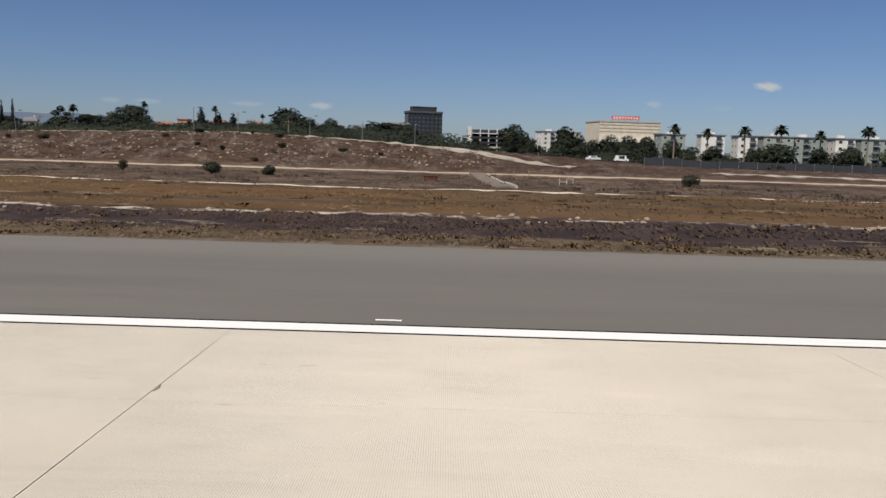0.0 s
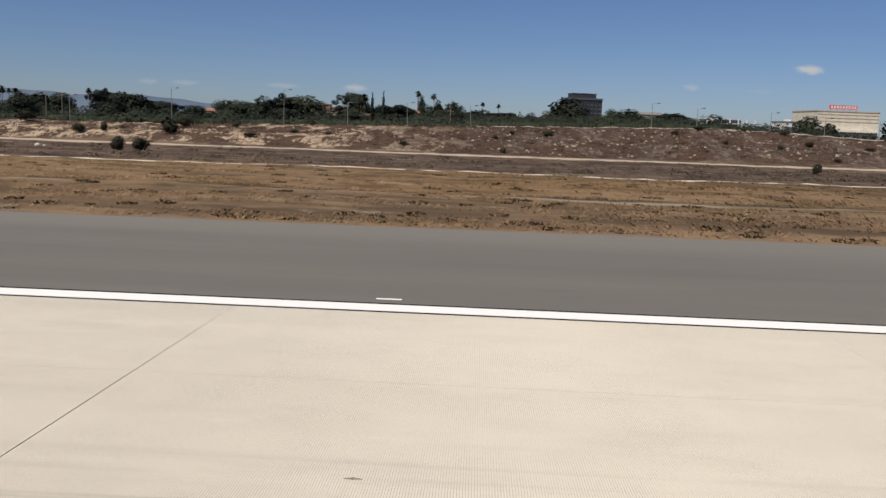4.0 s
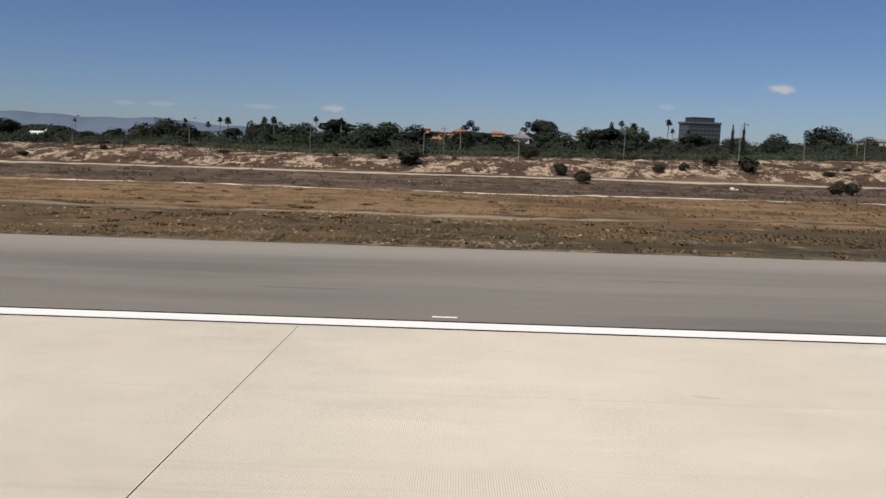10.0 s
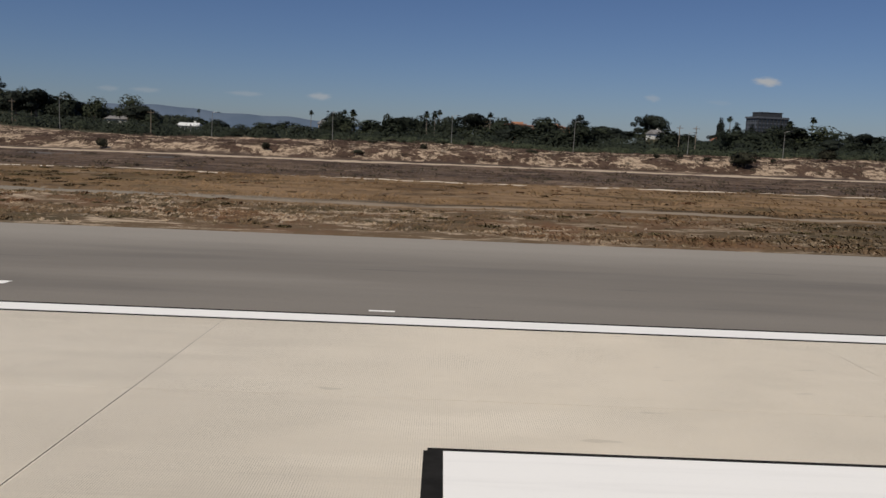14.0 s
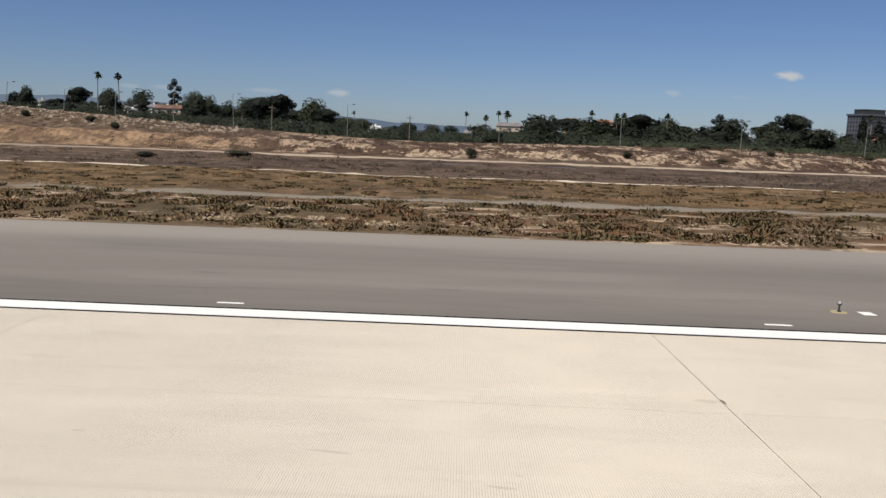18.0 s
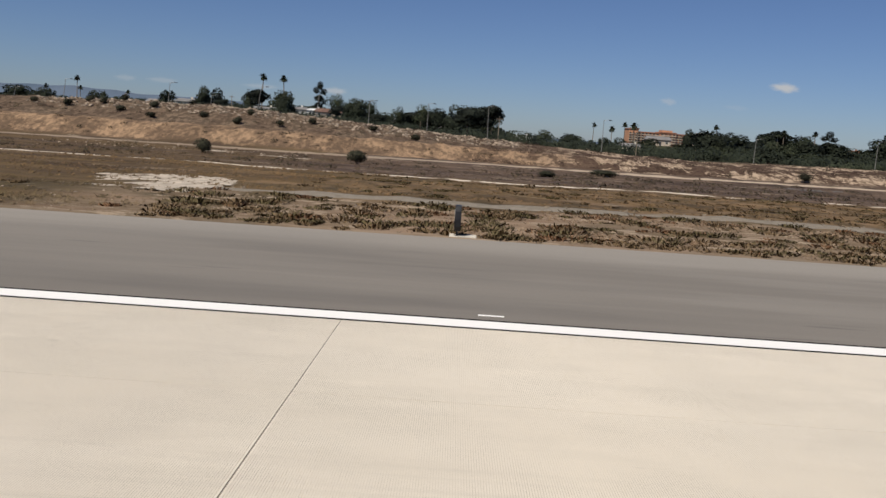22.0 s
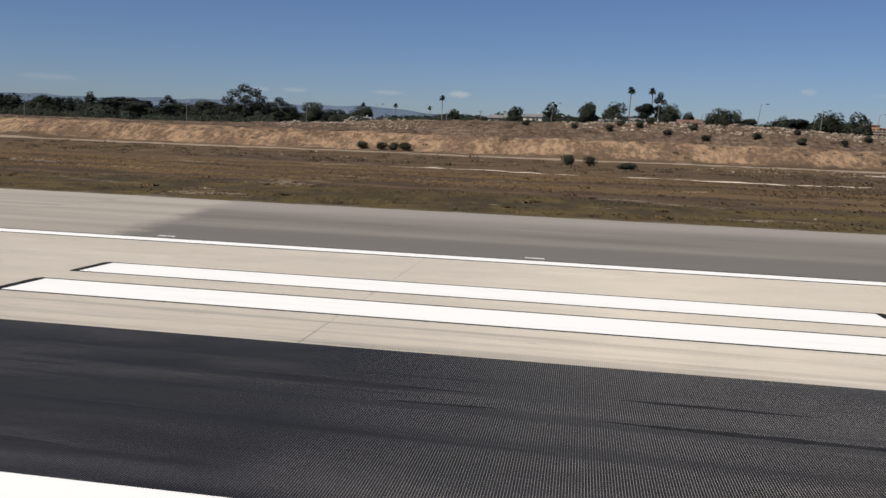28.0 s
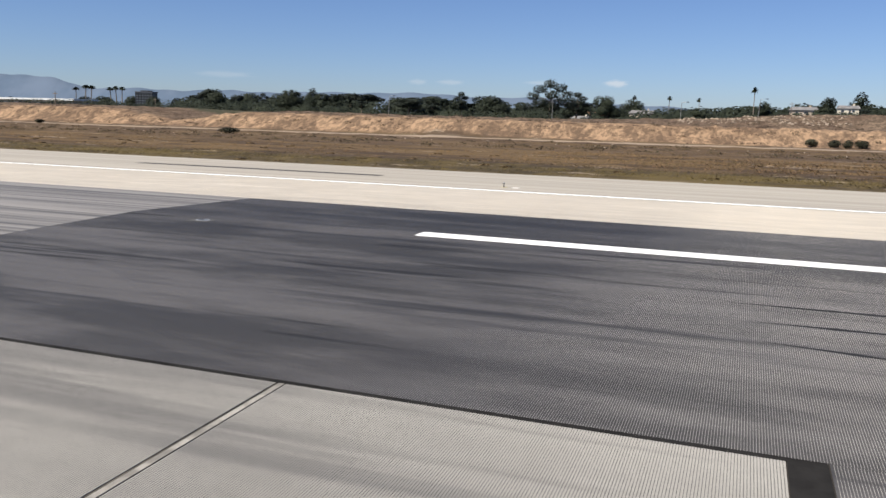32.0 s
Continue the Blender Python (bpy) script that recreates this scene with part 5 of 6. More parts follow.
stones("rubble", "pale broken rock and rubble on the bank", [(-600, -455, 236, 256, 1300, 0.2, 0.62), (-690, -640, 236, 252, 260, 0.2, 0.5), (-70, 90, 208, 250, 700, 0.15, 0.5), (-330, -70, 206, 240, 500, 0.15, 0.5), (-570, -505, 176, 194, 110, 0.1, 0.35), (-330, -200, 46, 67, 260, 0.06, 0.17), (20, 140, 62, 70, 120, 0.1, 0.3),
                                                         (-230, -214, 168, 176, 22, 0.15, 0.3), (-940, -600, 172, 194, 90, 0.15, 0.35), (-520, -330, 46, 66, 150, 0.05, 0.14), (-960, -200, 46, 60, 50, 0.05, 0.13)], 41)


# ---- airfield things ----
STEEL = plain("dark_steel", (0.05, 0.05, 0.055), 0.5, 0.2, 4.0, metal=0.6)
GALV = plain("galvanised_steel", (0.42, 0.42, 0.41), 0.5, 0.15, 3.0, metal=0.7)
SIGN_BLACK = plain("sign_black", (0.018, 0.018, 0.02), 0.45, 0.25, 3.0)
SIGN_WHITE = plain("sign_white", (0.3, 0.3, 0.295), 0.5, 0.1, 6.0)
PAD = plain("pale_concrete_pad", (0.58, 0.53, 0.45), 0.9, 0.2, 1.2)
YELLOW = plain("faded_yellow", (0.42, 0.36, 0.2), 0.6, 0.2, 5.0)
LENS = plain("clear_lens", (0.4, 0.41, 0.41), 0.15, 0.1, 9.0)


def distance_sign(x, y, digit, pad_dx):
    z = float(ground_height(np.array(x), np.array(y)))
    root = tagged(empty("distance_sign", x, y, z), "black airfield distance sign on legs over a concrete pad", "airfield sign", "distance signs")
    bm = bmesh.new()
    # barrel-shaped cabinet, its faces square to the runway
    prof = [(-0.44, 0.30), (-0.56, 0.55), (-0.60, 0.95), (-0.56, 1.38), (-0.45, 1.66), (0.45, 1.66), (0.56, 1.38), (0.60, 0.95), (0.56, 0.55), (0.44, 0.30)]
    front = [bm.verts.new((0.17, py, pz)) for py, pz in prof]
    back = [bm.verts.new((-0.17, py, pz)) for py, pz in prof]
    bm.faces.new(front)
    bm.faces.new(back[::-1])
    for k in range(len(prof)):
        j = (k + 1) % len(prof)
        bm.faces.new((front[j], front[k], back[k], back[j]))
    bmesh.ops.bevel(bm, geom=[e for e in bm.edges if abs(e.verts[0].co.x - e.verts[1].co.x) < 0.01], offset=0.02, segments=1, affect="EDGES")
    part("cabinet", bm, SIGN_BLACK, root)
    for sy in (-0.32, 0.32):
        bm = bmesh.new()
        tube(bm, [(0, sy, 0.02), (0, sy, 0.34)], [0.035, 0.035], 8)
        leg = part("leg", bm, STEEL, root)
        part("foot_plate", box_bm(-0.1, 0.1, sy - 0.1, sy + 0.1, 0.05, 0.075), STEEL, leg)
    cu = bpy.data.curves.new("digit", "FONT")
    cu.body, cu.size, cu.align_x, cu.align_y, cu.extrude = digit, 1.35, "CENTER", "CENTER", 0.006
    tmp = new("digit_text", cu)
    dg = bpy.context.evaluated_depsgraph_get()
    me = bpy.data.meshes.new_from_object(tmp.evaluated_get(dg))
    bpy.data.objects.remove(tmp)
    me.materials.clear()
    me.materials.append(SIGN_WHITE)
    for side, rz in ((-0.177, -90),):
        n = new("digit", me)
        n.parent = root
        n.matrix_basis = pose(side, 0, 0.98, 90, 0, rz) @ Matrix.Diagonal((0.8, 0.95, 1, 1))
    pad = part("base_pad", box_bm(-0.62 + pad_dx, 0.85 + pad_dx, -0.6, 0.6, -0.1, 0.05), PAD, root, "weathered pale concrete pad")
    return root


distance_sign(-171.75, 45.4, "5", 0.1)
distance_sign(-474.15, 45.3, "4", 0.2)


def edge_light(x, y):
    z = -FALL * y - 0.012
    root = tagged(empty("runway_edge_light", x, y, z), "small raised runway edge light on a round yellowish base plate", "runway light", "runway edge lights")
    bm = bmesh.new()
    tube(bm, [(0, 0, 0), (0, 0, 0.018)], [0.25, 0.24], 16)
    part("base_plate", bm, YELLOW, root)
    bm = bmesh.new()
    tube(bm, [(0, 0, 0.018), (0, 0, 0.06), (0, 0, 0.07), (0, 0, 0.23)], [0.06, 0.05, 0.026, 0.026], 10)
    part("stem", bm, STEEL, root)
    bm = bmesh.new()
    tube(bm, [(0, 0, 0.22), (0, 0, 0.25), (0, 0, 0.27)], [0.045, 0.075, 0.06], 12)
    part("lamp_housing", bm, STEEL, root)
    bm = bmesh.new()
    tube(bm, [(0, 0, 0.27), (0, 0, 0.3), (0, 0, 0.33), (0, 0, 0.34)], [0.045, 0.045, 0.035, 0.015], 12)
    part("lens", bm, LENS, root)
    return root


first_light = None
for k in range(-6, 9):
    xl = -379.0 + 60.64 * k
    if first_light is None:
        first_light = edge_light(xl, 26.1)
    else:
        copy_thing(first_light, pose(xl, 26.1, -FALL * 26.1 - 0.012))
    marking("light_marker", xl + 0.63, xl + 1.02, 25.78, 26.3, -0.006, label="white painted square beside a runway light", group="light markers")




def pavement_lamp(x):
    root = tagged(empty("pavement_light", x, -0.72, -0.016), "flush centre line light in a square grey patch", "runway light", "centre line lights")
    part("grey_patch", box_bm(-0.42, 0.42, -0.36, 0.36, -0.004, 0.004), PATCH, root)
    bm = bmesh.new()
    tube(bm, [(0, 0, 0.0), (0, 0, 0.012), (0, 0, 0.016)], [0.25, 0.25, 0.22], 18)
    rim = part("rim", bm, GALV, root)
    bm = bmesh.new()
    tube(bm, [(0, 0, 0.012), (0, 0, 0.022), (0, 0, 0.026)], [0.17, 0.16, 0.1], 16)
    part("lamp_top", bm, STEEL, rim)
    part("lens", box_bm(0.06, 0.13, -0.05, 0.05, 0.02, 0.032), LENS, rim)
    return root


lamp = pavement_lamp(-610.1)
lamp.matrix_basis = pose(-610.1, -0.46, -0.011)
for k in (1, 2, 3, 5):
    copy_thing(lamp, pose(-610.1 - 15.1 * k, -0.72, -0.016))

# shiny fresh tar on the shoulder
def tar_patch():
    """A long ragged lens of poured tar, blunt at its western end, drawn out to a tail in the east."""
    rng = np.random.RandomState(8)
    n, x0, x1 = 90, -363.3, -338.5
    top, bot = [], []
    for k in range(n + 1):
        t = k / n
        x = x0 + (x1 - x0) * t
        hi = np.interp(t, (0, 0.03, 0.14, 0.3, 0.5, 0.7, 0.85, 0.93, 1), (32.1, 32.8, 34.5, 34.8, 34.6, 33.9, 33.4, 32.9, 32.5))
        lo = np.interp(t, (0, 0.03, 0.12, 0.3, 0.42, 0.52, 0.62, 0.72, 0.85, 1), (32.1, 31.1, 31.1, 30.7, 29.9, 29.5, 29.9, 31.1, 32.0, 32.45))
        ragged = min(0.14, 0.3 * (hi - lo))
        top.append((x, hi + rng.uniform(-ragged, ragged)))
        bot.append((x, lo + rng.uniform(-ragged, ragged)))
    v = [(x, y, -FALL * y - 0.008) for x, y in top + bot]
    f = [(k, n + 1 + k, n + 2 + k, k + 1) for k in range(n)]
    return tagged(new("tar_patch", mesh_from("tar_patch", v, f, TAR)), "irregular blue-black tar patch on the shoulder", "tar patch", kind="structure")


tar_patch()
SKID = plain("skid_rubber", (0.05, 0.045, 0.042), 0.8, 0.35, 2.0)
for x0, x1, y0, y1 in ((-716.0, -693.5, 31.2, 32.5),):
    o = strip("skid_mark", x0, x1, y0, y1, -0.01, -0.004, SKID)
    tagged(o, "dark smear along the pale shoulder", "skid mark", kind="structure")

# spalls, stains and rubber on the slabs
STAIN = plain("spall_stain", (0.52, 0.455, 0.37), 0.95, 0.35, 6.0)
SMEAR = plain("grey_smear", (0.58, 0.515, 0.425), 0.95, 0.1, 4.0)
SPALL = plain("dark_spall", (0.24, 0.21, 0.17), 0.95, 0.4, 9.0)
RUBBER = plain("rubber_streak", (0.42, 0.375, 0.315), 0.9, 0.3, 2.5)
BLACK_RUBBER = plain("black_rubber", (0.017, 0.0165, 0.017), 0.8, 0.3, 3.0)
KEEL_STREAKS = ((-593.1, 4.66, -587.0, 4.5, 0.22), (-592.7, 5.87, -589.5, 5.85, 0.16), (-596.5, 4.75, -594.4, 4.84, 0.14), (-599.3, 5.64, -595.0, 5.55, 0.2), (-602.9, 1.75, -600.0, 1.68, 0.2),
                (-631.2, -1.74, -625.5, -1.66, 0.17), (-632.5, -2.77, -631.0, -2.7, 0.12), (-631.1, -3.64, -627.5, -3.9, 0.16), (-630.2, -4.69, -626.5, -4.85, 0.14), (-627.4, 4.72, -623.0, 4.55, 0.3),
                (-627.5, 3.4, -623.5, 3.45, 0.25), (-667.2, -7.24, -662.5, -7.15, 0.15), (-667.1, -8.72, -663.5, -9.2, 0.14), (-667.8, -5.7, -661.0, -5.55, 0.18))
SCUFF = plain("tyre_scuff", (0.14, 0.13, 0.12), 0.9, 0.25, 3.0)


def flat_mark(name, label, pts, widths, material, seed, lift):
    """A thin ragged stroke along points on the pavement."""
    rng = np.random.RandomState(seed)
    P, W = [], []
    for (a, wa), (b, wb) in zip(zip(pts, widths), zip(pts[1:], widths[1:])):
        n = max(3, int(math.hypot(b[0] - a[0], b[1] - a[1]) / 0.25))
        for k in range(n):
            t = k / n
            P.append((a[0] + (b[0] - a[0]) * t, a[1] + (b[1] - a[1]) * t))
            W.append((wa + (wb - wa) * t) * rng.uniform(0.65, 1.25))
    P.append(pts[-1])
    W.append(widths[-1])
    v, f = [], []
    for i, (x, y) in enumerate(P):
        q, r = P[max(0, i - 1)], P[min(len(P) - 1, i + 1)]
        dx, dy = r[0] - q[0], r[1] - q[1]
        L = math.hypot(dx, dy) + 1e-6
        for s in (1, -1):
            xx, yy = x - s * dy / L * W[i] / 2, y + s * dx / L * W[i] / 2
            v.append((xx, yy, -FALL * abs(yy) + lift))
        if i:
            n = len(v)
            f.append((n - 4, n - 3, n - 1, n - 2))
    return tagged(new(name, mesh_from(name, v, f, material)), label, name.replace("_", " "), kind="structure")


for k, (x, y, w, h) in enumerate(((-112.45, 17.54, 0.22, 0.3), (-110.63, 13.59, 0.24, 0.16), (-110.44, 15.18, 0.26, 0.1), (-195.88, 10.52, 0.16, 0.14), (-342.14, 15.19, 0.34, 0.14), (-446.75, 15.17, 0.28, 0.12),
                                  (-367.44, 15.3, 0.5, 0.1), (-365.85, 15.42, 0.2, 0.12), (-514.13, 11.21, 0.12, 0.1), (-447.6, 15.2, 0.24, 0.08))):
    flat_mark("spall", "small dark spall in a concrete slab", [(x - w / 2, y), (x - w / 4, y + 0.02), (x + w / 4, y - 0.02), (x + w / 2, y)], [0.02, h, h * 0.9, 0.02], SPALL if k % 3 else STAIN, 300 + k, 0.004)
flat_mark("stain", "faint grey smear on a concrete slab", [(-119.1, 10.74), (-118.9, 10.73), (-118.5, 10.71), (-118.3, 10.7)], [0.12, 0.2, 0.2, 0.1], SMEAR, 330, 0.004)
flat_mark("stain", "pale scrape along a slab joint", [(-377.0, 15.6), (-374.0, 15.55), (-371.3, 15.5)], [0.03, 0.12, 0.04], PAD, 331, 0.004)
flat_mark("tyre_streak", "long thin rubber streak across pale slabs", [(-536.0, 10.6), (-528.0, 10.95), (-521.87, 11.18), (-518.14, 11.3), (-516.4, 11.18), (-513.45, 11.05), (-511.0, 11.0)], [0.03, 0.12, 0.2, 0.2, 0.14, 0.08, 0.02], RUBBER, 332, 0.004)
for k, (x0, y0, x1, y1, w) in enumerate(KEEL_STREAKS):
    flat_mark("tyre_streak", "dark rubber streak along the grooved lane", [(x0, y0), (x0 * 0.7 + x1 * 0.3, y0 * 0.7 + y1 * 0.3), (x0 * 0.3 + x1 * 0.7, y0 * 0.3 + y1 * 0.7), (x1, y1)], [0.02, w, w * 0.8, 0.02], BLACK_RUBBER, 360 + k, -0.0004)
for k in range(4):
    x0 = -360.9 + 1.25 * k
    flat_mark("tyre_scuff", "curved dark tyre scuff on the shoulder", [(x0 + 0.0, 30.2), (x0 + 0.9, 28.4), (x0 + 2.3, 26.4), (x0 + 4.2, 24.6)], [0.05, 0.16, 0.16, 0.05], SCUFF, 340 + k, -0.008)
rng = np.random.RandomState(91)
for k in range(26):
    x, y = rng.uniform(-600, 100), rng.uniform(8.6, 21)
    w = rng.uniform(0.06, 0.2)
    flat_mark("spall", "small dark spall in a concrete slab", [(x - w, y), (x, y + 0.01), (x + w, y)], [0.02, rng.uniform(0.04, 0.1), 0.02], STAIN if k % 3 else SPALL, 400 + k, 0.004)
for k in range(34):
    j = JOINT_X + PITCH * rng.randint(-14, 32)
    y = rng.uniform(9, 21.5)
    h = rng.uniform(0.15, 0.8)
    flat_mark("spall", "chipped edge of a slab joint", [(j + 0.03, y), (j + 0.03 + rng.uniform(-0.03, 0.05), y + h / 2), (j + 0.02, y + h)], [0.03, rng.uniform(0.05, 0.12), 0.03], SPALL if k % 2 else STAIN, 500 + k, 0.004)

# ---- roads off the field ----
TRACK = plain("dirt_track", (0.2, 0.16, 0.125), 0.97, 0.25, 0.5)
ROAD = plain("pale_road", (0.4, 0.345, 0.28), 0.95, 0.15, 0.25)
BARRIER = plain("white_barrier", (0.5, 0.46, 0.4), 0.8, 0.15, 0.8)


def ribbon(name, pts, width, material, label, lift=0.12):
    P = [Vector(p) for p in pts]
    dense = []
    for a, b in zip(P, P[1:]):
        n = max(2, int((b - a).length / 3))
        dense += [a.lerp(b, k / n) for k in range(n)]
    dense.append(P[-1])
    v, f = [], []
    for i, p in enumerate(dense):
        d = (dense[min(i + 1, len(dense) - 1)] - dense[max(i - 1, 0)]).normalized()
        s = Vector((-d.y, d.x)) * width / 2
        for q in (p + s, p - s):
            v.append((q.x, q.y, float(ground_height(np.array(q.x), np.array(q.y))) + lift))
        if i:
            n = len(v)
            f.append((n - 4, n - 3, n - 1, n - 2))
    ob = new(name, mesh_from(name, v, f, material))
    so = ob.modifiers.new("thick", "SOLIDIFY")
    so.thickness, so.offset = 0.25, 0.0
    return tagged(ob, label, "road", kind="structure")


ribbon("perimeter_road", [(-60, 262), (-28, 260), (2, 258), (44, 252), (76, 243), (99, 232), (112, 224)], 5.0, ROAD, "pale concrete perimeter road along the top of the bank", 0.25)
ribbon("access_ramp", [(86.6, 136), (86.8, 150), (86.2, 172), (84.6, 198)], 3.6, TRACK, "pale dirt ramp joining two tracks")
ribbon("far_road", [(150, 226), (205, 215), (300, 205), (420, 200)], 4.0, ROAD, "pale road beyond the field")

# ---- buildings ----
def wall_material(name, color, vary=0.1):
    return plain(name, color, 0.85, vary, 0.3)


GLASS = Mat("window_glass").done((0.03, 0.035, 0.042), 0.12, spec=0.6)
W_WHITE = wall_material("white_stucco", (0.66, 0.64, 0.6))
W_CREAM = wall_material("cream_stucco", (0.6, 0.54, 0.44))
W_GREEN = wall_material("sage_stucco", (0.27, 0.31, 0.28))
W_GREY = wall_material("tower_concrete", (0.085, 0.092, 0.11))
W_DARK = wall_material("tower_dark", (0.04, 0.043, 0.05))
W_TAN = wall_material("tan_stucco", (0.46, 0.38, 0.3))
W_ORANGE = wall_material("terracotta_stucco", (0.48, 0.25, 0.15))
R_TILE = wall_material("terracotta_roof", (0.33, 0.155, 0.1), 0.25)
R_BROWN = wall_material("brown_roof", (0.17, 0.1, 0.075), 0.25)
R_GREY = wall_material("grey_roof", (0.2, 0.19, 0.185), 0.2)
R_WHITE = wall_material("white_roof", (0.7, 0.7, 0.69))
SIGN_RED = wall_material("sign_red", (0.62, 0.09, 0.1))
TIMBER = wall_material("timber_pole", (0.2, 0.16, 0.12), 0.2)


def window(parent, x, y, z, w, h, proud=0.05, frame=None):
    """A window in a wall that faces -y: pane set back in a frame."""
    win = part("window", box_bm(x - w / 2, x + w / 2, y - proud, y + 0.02, z, z + h), frame or W_WHITE, parent)
    part("pane", box_bm(x - w / 2 + 0.12, x + w / 2 - 0.12, y - proud - 0.03, y - proud - 0.004, z + 0.12, z + h - 0.12), GLASS, win)
    return win


def side_window(parent, x, y, z, w, h, sign):
    win = part("window", box_bm(min(x, x + sign * 0.08), max(x, x + sign * 0.08), y - w / 2, y + w / 2, z, z + h), W_WHITE, parent)
    part("pane", box_bm(min(x + sign * 0.084, x + sign * 0.11), max(x + sign * 0.084, x + sign * 0.11), y - w / 2 + 0.1, y + w / 2 - 0.1, z + 0.1, z + h - 0.1), GLASS, win)


def office_tower(x, y, z0, wide, deep, high, rot, label, storeys=9, bays=8, top=(0.72, 5.0)):
    root = tagged(empty("office_tower", x, y, z0, rot), label, "office building")
    part("wall", box_bm(-wide / 2, wide / 2, 0, deep, 0, high), W_GREY, root)
    step, lift = wide / bays, (high - 3) / storeys
    for k in range(bays + 1):
        xx = -wide / 2 + k * step
        part("pier", box_bm(xx - 0.55, xx + 0.55, -0.9, 0.0, 0, high - 2.0), W_DARK, root)
    for k in range(bays):
        xx = -wide / 2 + (k + 0.5) * step
        for j in range(storeys):
            part("pane", box_bm(xx - step / 2 + 0.6, xx + step / 2 - 0.6, -0.12, -0.02, j * lift + 1.1, (j + 1) * lift - 0.4), GLASS, root)
    for side in (-1, 1):
        for k in range(5):
            yy = deep * (k + 0.5) / 5
            for j in range(storeys):
                xw = side * wide / 2
                part("pane", box_bm(min(xw, xw + side * 0.1), max(xw, xw + side * 0.1), yy - 1.0, yy + 1.0, j * lift + 1.2, (j + 1) * lift - 0.6), GLASS, root)
    part("cornice", box_bm(-wide / 2 - 1.1, wide / 2 + 1.1, -1.2, deep + 1.0, high - 2.0, high), W_GREY, root)
    s, up = top
    ph = part("penthouse", box_bm(-wide / 2 * s, wide / 2 * s, deep * 0.15, deep * 0.85, high, high + up), W_DARK, root)
    part("parapet", box_bm(-wide / 2 * s - 0.4, wide / 2 * s + 0.4, deep * 0.15 - 0.4, deep * 0.85 + 0.4, high + up - 0.6, high + up + 0.1), W_GREY, ph)
    return root


office_tower(54, 905, -2, 37, 22, 42.5, 14, "dark grey nine-storey office tower with vertical piers and penthouse")
office_tower(-1752, 1265, -2, 34, 20, 37, 10, "dark distant office block behind trees", 7, 6, (0.5, 2.0))


def big_store():
    root = tagged(empty("commercial_building", 217, 640, -2, 6), "large cream flat-roofed building with a red rooftop sign", "building")
    part("wall", box_bm(-22, 26, 0, 40, 0, 28.0), W_CREAM, root)
    part("parapet", box_bm(-22.4, 26.4, -0.4, 40.4, 28.0, 28.9), W_TAN, root)
    for k in range(3):
        part("band", box_bm(-22.1, 26.1, -0.25, -0.01, 20.5 + k * 2.6, 21.1 + k * 2.6), W_TAN, root)
    part("canopy", box_bm(-22, 26, -6, -0.3, 13.0, 14.0), W_WHITE, root)
    for k in range(7):
        window(root, -19 + k * 7, 0, 8.0, 4.4, 2.6)
    sign = part("roof_sign", box_bm(-12, 10, 3, 3.6, 30.2, 33.0), SIGN_RED, root, "long red rooftop sign board")
    for k in range(9):
        part("sign_bar", box_bm(-10.8 + k * 2.3, -9.5 + k * 2.3, 2.9, 2.99, 30.7, 32.5), W_WHITE, sign)
    for k in range(5):
        part("sign_post", box_bm(-11 + k * 5, -10.7 + k * 5, 3.2, 3.4, 28.9, 30.2), STEEL, root)
    return root


big_store()


def apartment(x, y, z0, wide, deep, storeys, wall, rot, label):
    h = storeys * 3.1
    root = tagged(empty("apartment_building", x, y, z0, rot), label, "apartment building", "apartment blocks")
    part("wall", box_bm(-wide / 2, wide / 2, 0, deep, -3, h), wall, root)
    part("roof", box_bm(-wide / 2 - 0.5, wide / 2 + 0.5, -0.5, deep + 0.5, h, h + 0.5), R_GREY, root)
    bays = max(2, int(wide / 4))
    for j in range(storeys):
        for k in range(bays):
            xx = -wide / 2 + (k + 0.5) * wide / bays
            if k % 3 == 1:
                b = part("balcony", box_bm(xx - 1.5, xx + 1.5, -1.3, -0.02, j * 3.1 + 0.1, j * 3.1 + 0.28), W_WHITE, root)
                part("railing", box_bm(xx - 1.5, xx + 1.5, -1.32, -1.24, j * 3.1 + 0.28, j * 3.1 + 1.2), W_GREY, b)
                part("pane", box_bm(xx - 1.2, xx + 1.2, -0.06, -0.01, j * 3.1 + 0.3, j * 3.1 + 2.4), GLASS, root)
            else:
                window(root, xx, 0, j * 3.1 + 0.9, 1.7, 1.5)
        for sgn in (-1, 1):
            for k in range(2):
                side_window(root, sgn * wide / 2, deep * (0.3 + 0.4 * k), j * 3.1 + 0.9, 1.4, 1.4, sgn)
    part("rooftop_unit", box_bm(-2, 1.4, deep * 0.4, deep * 0.4 + 3, h + 0.5, h + 1.9), R_WHITE, root)
    return root


WHITE_LABEL, GREEN_LABEL = "white four-storey apartment block with balconies", "sage green four-storey apartment block"
apartment(206, 400, 0.5, 11, 14, 4, W_WHITE, -8, WHITE_LABEL)
apartment(222, 398, 0.5, 9, 14, 4, W_WHITE, -6, WHITE_LABEL)
apartment(236, 396, 0.5, 14, 16, 4, W_GREEN, -6, GREEN_LABEL)
apartment(252, 398, 0.5, 16, 16, 4, W_GREEN, 4, GREEN_LABEL)
apartment(268, 396, 0.5, 9, 15, 4, W_WHITE, -6, WHITE_LABEL)
apartment(286, 398, 0.5, 18, 16, 4, W_GREEN, -6, GREEN_LABEL)
apartment(304, 396, 0.5, 12, 15, 4, W_WHITE, -6, WHITE_LABEL)
apartment(326, 398, 0.5, 20, 15, 4, W_GREEN, 0, GREEN_LABEL)
apartment(190, 412, 0.5, 12, 14, 4, W_GREEN, 0, GREEN_LABEL)
